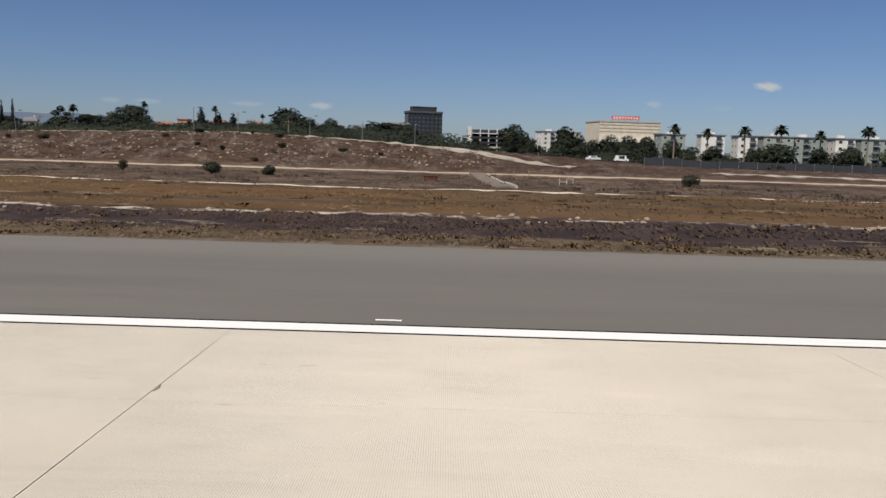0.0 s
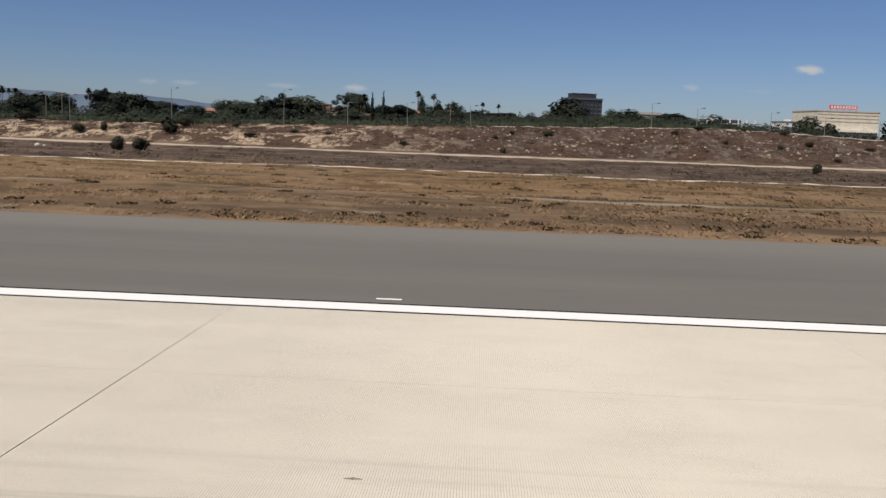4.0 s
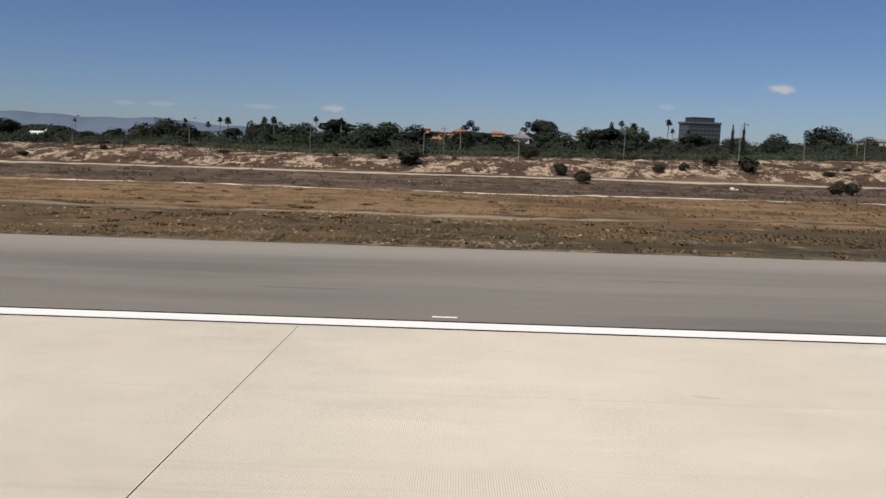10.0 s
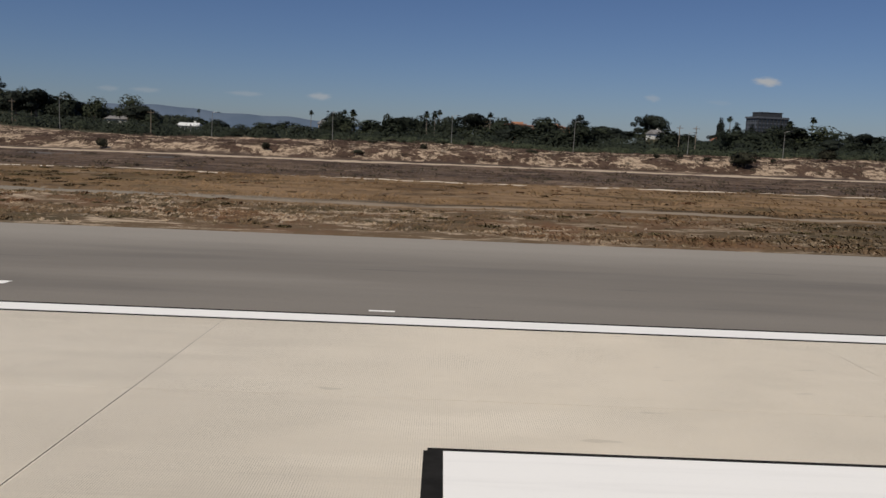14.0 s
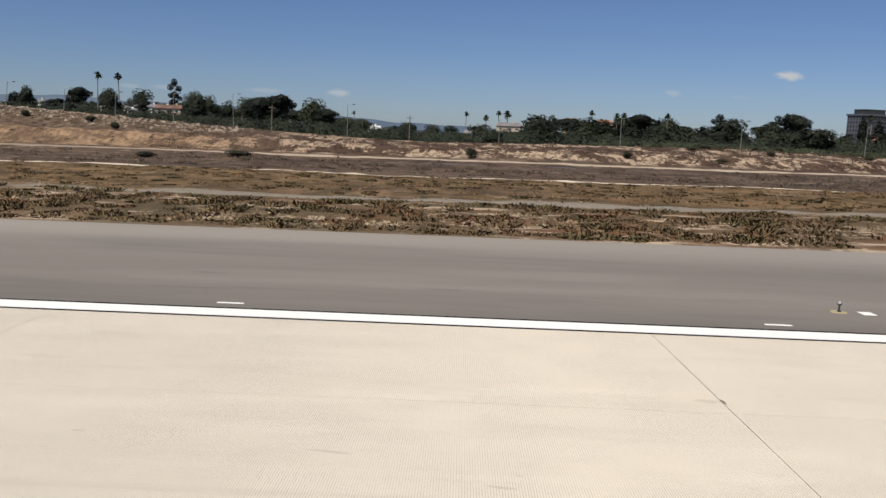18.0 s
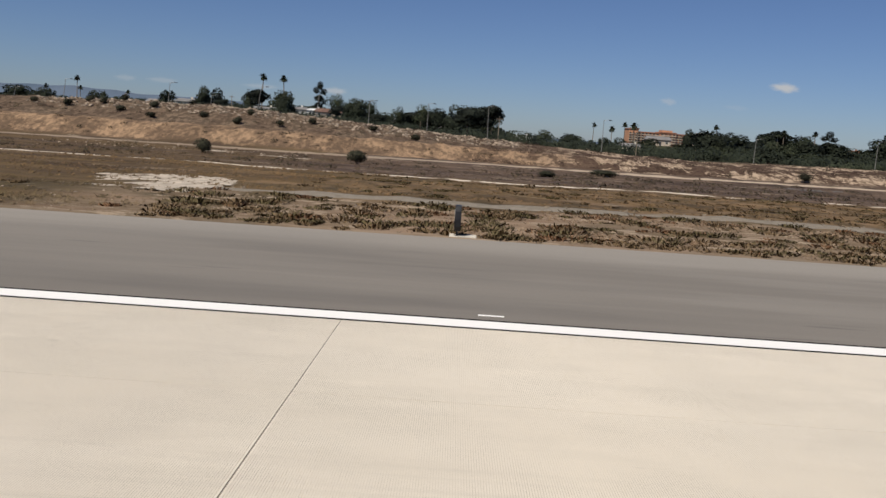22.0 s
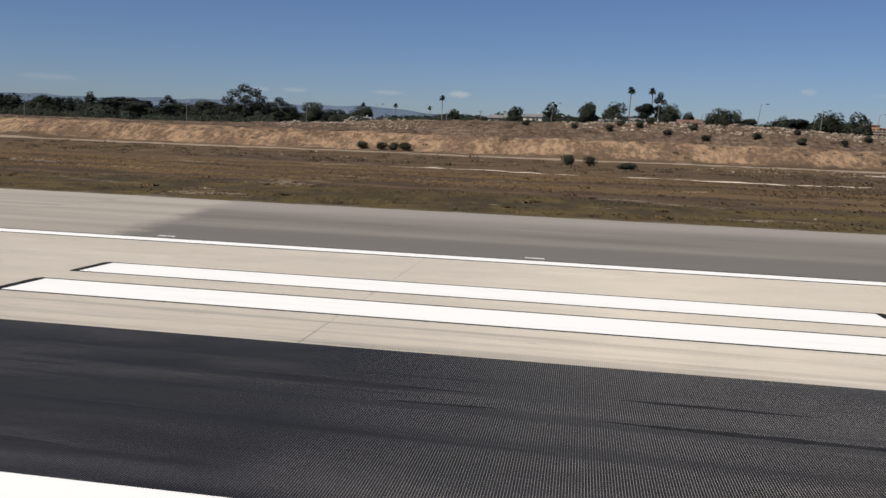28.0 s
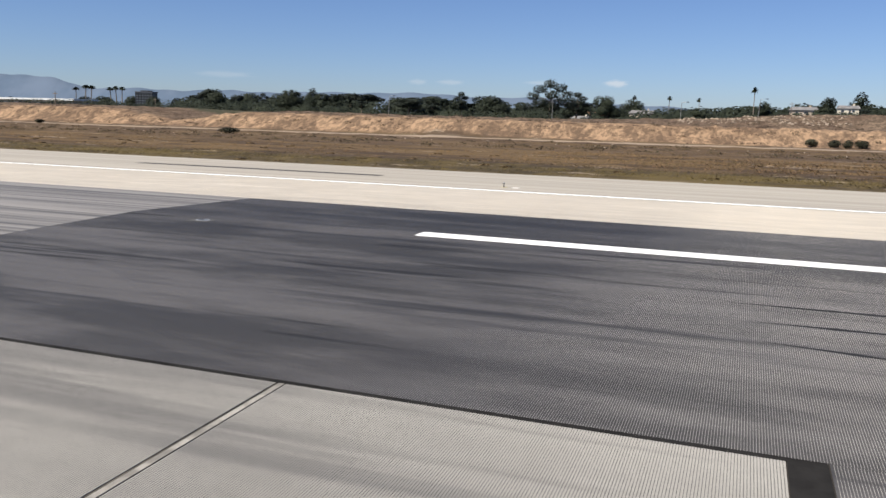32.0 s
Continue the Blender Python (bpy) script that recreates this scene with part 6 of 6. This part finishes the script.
apartment(149, 560, 0.0, 14, 16, 5, W_WHITE, 10, "white five-storey block with small square windows")
apartment(163, 566, 0.0, 12, 16, 5, W_CREAM, -6, "cream five-storey block beside trees")


def car_park(x, y, z0):
    root = tagged(empty("parking_structure", x, y, z0, 6), "open-sided pale parking structure with a white stair tower", "parking structure")
    for k in range(5):
        part("deck", box_bm(-13, 16, 0, 24, k * 3.2, k * 3.2 + 0.5), W_WHITE, root)
        if k < 4:
            part("parapet", box_bm(-13, 16, -0.2, -0.02, k * 3.2 + 0.1, k * 3.2 + 1.3), W_CREAM if k < 2 else W_DARK, root)
    for k in range(6):
        part("column", box_bm(-13 + k * 5.7, -12.4 + k * 5.7, 0.1, 0.7, 0, 16), W_WHITE, root)
    part("stair_tower", box_bm(-15, -13.05, -0.5, 6, 0, 17.5), W_WHITE, root)
    part("back_wall", box_bm(-13, 16, 23.5, 24, 0, 16), W_DARK, root)
    return root


car_park(107, 555, 0)


def resort_hotel():
    """A long terraced hotel on rising land, its lower floors behind trees."""
    root = tagged(empty("hotel", -199, 1045, 11, 3), "long orange hotel with balcony tiers and red tile roofs", "hotel")
    wings = ((-62, -50, 15.6), (-49.9, -22, 12.2), (-21.9, -2, 13.2), (-1.9, 26, 12.0), (26.1, 44, 12.8), (44.1, 62, 11.6))
    for k, (x0, x1, h) in enumerate(wings):
        y = (k % 2) * 4
        part("wall", box_bm(x0, x1, y, 22, -16, h), W_ORANGE, root)
        part("roof", box_bm(x0 - 0.8, x1 + 0.8, y - 1.2, 22.8, h, h + 1.0), R_TILE, root)
        if k % 2 == 0 and k:
            part("penthouse", box_bm(x0 + 3, x1 - 3, y + 6, 18, h + 1.0, h + 3.4), W_ORANGE, root)
        n = int((x1 - x0) / 4)
        for j in range(4):
            part("balcony", box_bm(x0 + 0.3, x1 - 0.3, y - 1.8, y - 0.02, j * 3.0 + 0.2, j * 3.0 + 1.2), W_TAN, root)
            for i in range(n):
                xx = x0 + (i + 0.5) * (x1 - x0) / n
                part("pane", box_bm(xx - 1.3, xx + 1.3, y - 0.06, y - 0.01, j * 3.0 + 1.2, j * 3.0 + 2.7), GLASS, root)
    return root


resort_hotel()


def house(x, y, z0, wide, deep, high, rise, wall, roof, rot, label):
    root = tagged(empty("house", x, y, z0, rot), label, "house")
    part("wall", box_bm(-wide / 2, wide / 2, 0, deep, -2.5, high), wall, root)
    bm = bmesh.new()
    w, e = wide / 2 + 0.6, 0.6
    v = [bm.verts.new(p) for p in ((-w, -e, high), (w, -e, high), (w, deep + e, high), (-w, deep + e, high), (-w * 0.86, deep / 2, high + rise), (w * 0.86, deep / 2, high + rise), (-w, -e, high - 0.2), (w, -e, high - 0.2), (w, deep + e, high - 0.2), (-w, deep + e, high - 0.2))]
    for f in ((0, 1, 5, 4), (1, 2, 5), (2, 3, 4, 5), (3, 0, 4), (6, 7, 1, 0), (7, 8, 2, 1), (8, 9, 3, 2), (9, 6, 0, 3), (9, 8, 7, 6)):
        bm.faces.new([v[i] for i in f])
    r = part("roof", bm, roof, root)
    part("chimney", box_bm(wide * 0.2, wide * 0.2 + 0.9, deep * 0.55, deep * 0.55 + 0.9, high + rise * 0.5, high + rise + 0.9), wall, r)
    n = max(2, int(wide / 4))
    for k in range(n):
        window(root, -wide / 2 + (k + 0.5) * wide / n, 0, 0.9, 1.5, 1.3)
    part("door", box_bm(-0.5 + wide * 0.08, 0.5 + wide * 0.08, -0.07, -0.01, 0, 2.1), W_DARK, root)
    for s in (-1, 1):
        side_window(root, s * wide / 2, deep * 0.5, 0.9, 1.4, 1.2, s)
    return root


def on_land(x, y):
    return float(ground_height(np.array(float(x)), np.array(float(y))))


for x, y, lift, wide, high, rise, wall, roof, rot, label in (
        (-571, 450, 0.6, 10, 2.9, 1.2, W_WHITE, R_WHITE, 5, "low white house with a pale roof"), (-552, 440, 2.0, 6, 3.0, 1.0, W_WHITE, R_WHITE, -4, "small white house with a flat pale roof"),
        (-541, 420, 1.4, 13, 3.0, 1.8, W_TAN, R_BROWN, 4, "tan bungalow with a brown tile roof"), (-580, 445, 1.2, 14, 3.0, 1.4, W_CREAM, R_GREY, 0, "long low cream house with a grey roof"),
        (-563, 448, 2.2, 12, 3.0, 1.3, W_WHITE, R_GREY, 3, "white bungalow with a grey shingle roof"), (-756, 430, -1.6, 9, 3.0, 1.4, W_CREAM, R_GREY, -12, "cream house half hidden beneath a eucalyptus"),
        (-752, 470, 0.6, 15, 3.0, 2.0, W_CREAM, R_TILE, 3, "cream house with a terracotta roof"), (-728, 480, 2.2, 14, 3.2, 1.8, W_TAN, R_GREY, 0, "tan house with a grey roof"),
        (-640, 455, 2.5, 13, 3.0, 1.6, W_TAN, R_GREY, 6, "tan house behind shrubs"), (-621, 440, 3.2, 10, 3.0, 1.5, W_CREAM, R_GREY, -5, "cream bungalow with dark shingles"),
        (-485, 455, 0.2, 13, 3.2, 2.0, W_WHITE, R_GREY, 10, "white house among trees"), (-366, 450, 5.0, 13, 3.2, 1.9, W_TAN, R_GREY, -6, "tan house rising above the trees"),
        (-174, 500, 7.0, 7, 3.2, 2.4, W_WHITE, R_GREY, 20, "white gabled house among dark trees"), (-129, 510, 4.0, 16, 3.0, 1.6, W_CREAM, R_TILE, 0, "cream house with a red tile roof"),
        (-228, 515, 5.0, 8, 3.5, 1.6, W_ORANGE, R_TILE, 0, "orange house with a flat red roof"), (-103, 528, 6.0, 11, 3.5, 1.6, W_ORANGE, R_TILE, 8, "terracotta-coloured house among trees"),
        (46, 520, 8.5, 16, 3.5, 1.5, W_TAN, R_GREY, 0, "long tan building behind trees"), (-505, 430, 1.0, 12, 3.0, 1.5, W_WHITE, R_GREY, 0, "white bungalow behind young trees"),
        (-440, 440, 0.6, 11, 3.0, 1.6, W_WHITE, R_WHITE, 4, "white house half hidden by trees"), (-385, 430, 1.0, 11, 3.0, 1.6, W_CREAM, R_GREY, -8, "cream house half hidden by trees")):
    z = on_land(x, y)
    house(x, y, z + lift, wide, 9, high, rise, wall, roof, rot, label)
    if lift > 0.3:
        # the rise in the land that carries the house
        bm = bmesh.new()
        tube(bm, [(x, y + 4, z - 0.5), (x, y + 4, z + lift * 0.6), (x, y + 4, z + lift - 0.02)], [wide * 1.7, wide * 1.3, wide * 0.85], 14)
        tagged(part("knoll", bm, GROUND), "grassy rise in the land", "ground", kind="structure")


def long_roof():
    root = tagged(empty("hangar", -1203, 480, -1, 2), "long white-roofed airport building on the skyline", "building")
    part("wall", box_bm(-60, 42, 0, 25, -2, 9.2), W_TAN, root)
    part("roof", box_bm(-62, 44, -2, 27, 9.2, 10.6), R_WHITE, root)
    for k in range(9):
        part("pane", box_bm(-56 + k * 11, -49 + k * 11, -0.1, -0.02, 5, 7.5), GLASS, root)
    return root


long_roof()


# ---- poles, fence and vehicles ----
POLE = plain("weathered_pole", (0.21, 0.205, 0.195), 0.65, 0.15, 3.0, metal=0.2)


def street_lamp(x, y, top, lean):
    z = on_land(x, y)
    h = top - z
    root = tagged(empty("street_lamp", x, y, z), "tall grey street lamp with a short arm", "street lamp", "street lamps")
    bm = bmesh.new()
    tube(bm, [(0, 0, -0.3), (lean * 0.5, 0, h * 0.5), (lean, 0, h)], [0.12, 0.095, 0.07], 8)
    part("pole", bm, POLE, root)
    bm = bmesh.new()
    tube(bm, [(lean, 0, h - 0.2), (lean + 0.8, 0, h + 0.05), (lean + 1.7, 0, h + 0.1)], [0.06, 0.05, 0.05], 6)
    arm = part("arm", bm, GALV, root)
    bm = box_bm(lean + 1.5, lean + 2.5, -0.18, 0.18, h - 0.02, h + 0.2)
    bmesh.ops.bevel(bm, geom=bm.edges[:], offset=0.05, segments=1, affect="EDGES")
    part("lamp_head", bm, STEEL, arm)
    return root


for x, top, lean in ((-301.5, 11.4, 0), (-225, 9.0, 0.1), (-194, 10.6, 0), (-160, 13.8, 0), (-123, 14.5, 0.1), (-102, 11, -0.2), (-82.6, 11.7, -0.3), (-62, 11.4, -0.5), (-4.4, 14.1, -0.2), (9.8, 13, 0), (33, 12.4, 0), (50, 11.2, 0), (67, 10.9, 0),
                     (-539.5, 15.6, 0.9), (-520.5, 14.2, 0.6), (-503.6, 13.5, 0.2), (-484.6, 13.8, 0.1), (-465, 14.2, -0.2), (-428, 12.2, 0), (-379, 9.4, 0.2), (-340, 11, 0), (-262, 11, 0.2)):
    street_lamp(x, 268, top, lean)
for x, top, lean in ((-640, 10.2, 0.2), (-621, 10.6, 0.7), (-604.6, 14.2, 0.8), (-570, 15.2, 0.5), (-556, 12.0, 0.3), (-690, 10.5, 0.2), (-735, 11, 0), (-800, 11, 0.3), (-665, 12, 0.5)):
    street_lamp(x, 272, top, lean)


def utility_pole(x, y, top):
    z = on_land(x, y)
    h = top - z
    root = tagged(empty("utility_pole", x, y, z), "brown timber utility pole with a crossarm", "utility pole", "utility poles")
    bm = bmesh.new()
    tube(bm, [(0, 0, -0.3), (0.1, 0, h)], [0.2, 0.13], 8)
    part("pole", bm, TIMBER, root)
    part("crossarm", box_bm(-1.1, 1.3, -0.08, 0.08, h - 1.0, h - 0.8), TIMBER, root)
    for k in range(4):
        bm = bmesh.new()
        tube(bm, [(-0.95 + k * 0.7, 0, h - 0.8), (-0.95 + k * 0.7, 0, h - 0.6)], [0.06, 0.04], 6)
        part("insulator", bm, STEEL, root)
    return root


for x, y, top in ((-213, 300, 12), (-219, 300, 12), (-590, 420, 17), (-648, 430, 15), (-1000, 380, 10), (-925, 230, 9.5), (-460, 300, 12), (-410, 300, 10), (20, 300, 12), (-70, 300, 11)):
    utility_pole(x, y, top)


def field_fence():
    root = tagged(empty("fence", 0, 0, 0), "dark screened chain-link fence along the road", "fence")
    xs = np.arange(140, 330, 6.0)
    for x in xs:
        z = on_land(x, 262)
        bm = bmesh.new()
        tube(bm, [(x, 262, z - 0.2), (x, 262, z + 2.5)], [0.05, 0.05], 6)
        part("post", bm, GALV, root)
    for a, b in zip(xs, xs[1:]):
        z = on_land(a, 262)
        part("screen", box_bm(a + 0.06, b - 0.06, 261.97, 262.02, z + 0.1, z + 2.35), W_DARK, root)
    return root


field_fence()
WHITE_CAR = plain("white_car_paint", (0.75, 0.75, 0.74), 0.25, 0.05, 1.0, spec=0.6)
SILVER_CAR = plain("silver_car_paint", (0.4, 0.41, 0.42), 0.25, 0.05, 1.0, metal=0.5)
DARK_CAR = plain("dark_car_paint", (0.05, 0.055, 0.065), 0.25, 0.05, 1.0, spec=0.6)
RUBBER = plain("tyre_rubber", (0.025, 0.025, 0.025), 0.9)


def car(x, y, paint, rot, label, van=False):
    z = on_land(x, y) + 0.02
    root = tagged(empty("car", x, y, z, rot), label, "car", "parked cars")
    bm = box_bm(-2.2, 2.2, -0.88, 0.88, 0.3, 0.95)
    bmesh.ops.bevel(bm, geom=bm.edges[:], offset=0.12, segments=2, affect="EDGES")
    body = part("body", bm, paint, root)
    top = 2.0 if van else 1.45
    bm = box_bm(-1.9 if van else -1.3, 1.5 if van else 1.1, -0.8, 0.8, 0.9, top)
    for v in bm.verts:
        if v.co.z > 1.2:
            v.co.x *= 0.85
            v.co.y *= 0.86
    part("cabin", bm, paint, root)
    for s in (-1, 1):
        part("side_window", box_bm(-1.0, 0.8, s * 0.775 - 0.02, s * 0.775 + 0.02, 1.0, top - 0.12), GLASS, root)
    for wx in (-1.35, 1.35):
        for s in (-1, 1):
            bm = bmesh.new()
            tube(bm, [(wx, s * 0.78 - 0.1, 0.32), (wx, s * 0.78 + 0.1, 0.32)], [0.32, 0.32], 14)
            wh = part("wheel", bm, RUBBER, root)
            bm = bmesh.new()
            tube(bm, [(wx, s * 0.9 - 0.02, 0.32), (wx, s * 0.9 + 0.02, 0.32)], [0.18, 0.18], 10)
            part("rim", bm, GALV, wh)
    part("headlight", box_bm(2.12, 2.22, -0.75, -0.4, 0.6, 0.75), LENS, root)
    part("headlight", box_bm(2.12, 2.22, 0.4, 0.75, 0.6, 0.75), LENS, root)
    return root


car(122, 252, WHITE_CAR, 10, "white parked car beyond the field")
car(131, 254, WHITE_CAR, 5, "white parked van beyond the field", True)
for k, x in enumerate((205, 209.5, 214, 222, 228, 240, 246)):
    car(x, 270 + (k % 3), (WHITE_CAR, SILVER_CAR, WHITE_CAR, DARK_CAR)[k % 4], 6, ("white parked car beside the road", "silver parked car beside the road", "white parked car beside the road", "dark parked car beside the road")[k % 4])
for x, y in ((-560, 420), (-546, 415)):
    car(x, y, WHITE_CAR, 12, "white van parked by houses", True)


def ramp_barrier():
    root = tagged(empty("barrier", 0, 0, 0), "low white concrete barrier along the ramp", "barrier")
    for k in range(10):
        y = 136 + k * 6.2
        x = 88.9 - 0.0006 * max(0.0, y - 140) ** 2
        z = on_land(x, y)
        part("barrier_block", box_bm(x - 0.15, x + 0.15, y, y + 5.6, z - 0.1, z + 0.4), BARRIER, root)
    return root


ramp_barrier()

def gate_frame(x, y):
    """A low white tubular frame standing by itself on the plain."""
    root = tagged(empty("tube_frame", x, y, on_land(x, y), 8), "low white tubular frame standing on brown soil", "frame")
    for px in (-1.4, 0.1, 1.4):
        bm = bmesh.new()
        tube(bm, [(px, 0, -0.2), (px, 0, 1.25)], [0.07, 0.07], 7)
        part("post", bm, BARRIER, root)
    for a, b, z in ((-1.4, 0.1, 0.55), (0.1, 1.4, 1.2)):
        bm = bmesh.new()
        tube(bm, [(a, 0, z), (b, 0, z)], [0.06, 0.06], 7)
        part("rail", bm, BARRIER, root)
    return root


gate_frame(101.6, 167.3)
RUST = plain("rusty_steel", (0.12, 0.045, 0.03), 0.85, 0.35, 2.0)


def steel_skip(x, y):
    root = tagged(empty("steel_trough", x, y, on_land(x, y), -6), "rusty red steel trough lying on the plain", "trough")
    bm = box_bm(-1.5, 1.5, -0.6, 0.6, 0.05, 0.8)
    for v in bm.verts:
        if v.co.z < 0.3:
            v.co.x *= 0.8
            v.co.y *= 0.8
    bmesh.ops.bevel(bm, geom=bm.edges[:], offset=0.05, segments=1, affect="EDGES")
    part("body", bm, RUST, root)
    part("rim", box_bm(-1.58, 1.58, -0.68, 0.68, 0.8, 0.88), RUST, root)
    for px in (-0.9, 0.8):
        part("skid", box_bm(px, px + 0.12, -0.5, 0.5, -0.05, 0.05), RUST, root)
    return root


steel_skip(74.0, 174.1)
MARKER = plain("faded_yellow_post", (0.36, 0.25, 0.06), 0.7, 0.2, 3.0)
for px, py in ((92.8, 189.9), (96.6, 192.9)):
    bm = bmesh.new()
    tube(bm, [(px, py, on_land(px, py) - 0.2), (px, py, on_land(px, py) + 1.5)], [0.09, 0.08], 8)
    tagged(part("marker_post", bm, MARKER), "faded yellow marker post beside the dirt road", "marker post", "yellow marker posts")

# a white boulder and scraps on the plain
def boulder(x, y, r, label, material):
    rng = np.random.RandomState(int(abs(x)) + 3)
    bm = bmesh.new()
    bmesh.ops.create_icosphere(bm, subdivisions=2, radius=r)
    for v in bm.verts:
        v.co *= 1 + 0.22 * noise.noise(v.co * 1.7 / r + Vector((x, y, 0)))
        v.co.z *= 0.7
    ob = part("boulder", bm, material)
    ob.location = (x, y, on_land(x, y) + r * 0.35)
    return tagged(ob, label, "boulder")


boulder(-155, 176, 0.65, "pale boulder lying on the brown plain", PAD)
boulder(-153.8, 176.6, 0.35, "small pale rock beside a boulder", PAD)

# bare pale ground west of the sign
def bare_patch(pts, label, seed, material=PAD, rough=0.8):
    rng = np.random.RandomState(seed)
    bm = bmesh.new()
    n = len(pts)
    ring = []
    for i in range(n):
        a, b = Vector(pts[i]), Vector(pts[(i + 1) % n])
        m = max(3, int((b - a).length / 0.8))
        for k in range(m):
            p = a.lerp(b, k / m) + Vector((rng.uniform(-rough, rough), rng.uniform(-rough, rough)))
            ring.append(bm.verts.new((p.x, p.y, on_land(p.x, p.y) + 0.05)))
    f = bm.faces.new(ring)
    bmesh.ops.triangulate(bm, faces=[f])
    ob = part("bare_patch", bm, material)
    return tagged(ob, label, "bare soil", kind="structure")


SOIL = plain("pale_soil", (0.46, 0.39, 0.31), 0.97, 0.3, 0.8)
bare_patch([(-506, 72), (-508, 80), (-503, 86), (-497, 84), (-494.5, 74), (-495, 66), (-498, 63), (-500.5, 68)], "patch of bare pale soil in the grass", 4, SOIL)
bare_patch([(-505, 64.5), (-495, 62.5), (-494, 64.5), (-503, 66.0)], "strip of bare pale soil in the grass", 5, SOIL)
for k, (px, py, pw) in enumerate(((22.0, 47.2, 1.2), (25.2, 47.0, 2.0), (28.8, 46.8, 1.5), (24.4, 49.4, 1.3), (28.0, 50.2, 1.0), (31.5, 47.4, 0.8))):
    bare_patch([(px - pw, py), (px, py - 0.35), (px + pw, py + 0.1), (px + 0.2, py + 0.6)], "scatter of pale gravel by the pavement", 60 + k, SOIL, 0.15)
bare_patch([(-533, 184), (-529, 181), (-525.5, 182), (-527, 187), (-531, 188)], "low heap of pale soil beside a saltbush", 7, SOIL)
bare_patch([(-518, 180), (-511, 174), (-505, 172), (-506, 177), (-513, 182)], "scraped pale soil on the brown plain", 8, SOIL)
GREYDIRT = plain("grey_dirt", (0.105, 0.092, 0.085), 0.97, 0.2, 0.6)
bare_patch([(-402, 185), (-390, 184), (-386, 188), (-398, 190)], "grey bare dirt on the plain", 9, GREYDIRT)
bare_patch([(-372, 186), (-366, 185), (-364, 189), (-370, 190)], "grey bare dirt on the plain", 10, GREYDIRT)
bare_patch([(-180, 160), (-158, 158), (-156, 163), (-178, 164)], "grey bare dirt on the plain", 11, GREYDIRT)

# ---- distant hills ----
# distance haze is painted into the hills as a blue-grey base colour
HILL = Mat("haze_tinted_hills")
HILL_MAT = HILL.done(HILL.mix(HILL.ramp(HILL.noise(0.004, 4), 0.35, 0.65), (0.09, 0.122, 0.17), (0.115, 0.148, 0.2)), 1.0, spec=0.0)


def hills():
    prof = [(-5200, 175), (-4700, 185), (-4430, 160), (-4200, 112), (-3600, 106), (-2700, 102), (-2350, 110), (-2000, 100), (-1500, 91), (-1150, 70), (-850, 55), (-400, 30), (200, 12), (1500, 6)]
    xs = np.linspace(-5200, 1500, 260)
    zs = np.interp(xs, *zip(*prof)) + 4 * np.sin(xs * 0.011) + 2.5 * np.sin(xs * 0.031 + 1)
    v, f = [], []
    for i, (x, z) in enumerate(zip(xs, zs)):
        v += [(x, 3500, -20), (x, 3640, z * 0.6), (x, 3700, z), (x, 3900, z * 0.5)]
        if i:
            n = len(v) - 8
            for k in range(3):
                f.append((n + k, n + 4 + k, n + 5 + k, n + 1 + k))
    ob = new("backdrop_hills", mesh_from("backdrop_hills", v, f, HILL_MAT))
    ob.data.polygons.foreach_set("use_smooth", [True] * len(ob.data.polygons))
    return tagged(ob, "low hills on the horizon, tinted with blue haze", "hills", kind="structure")


hills()
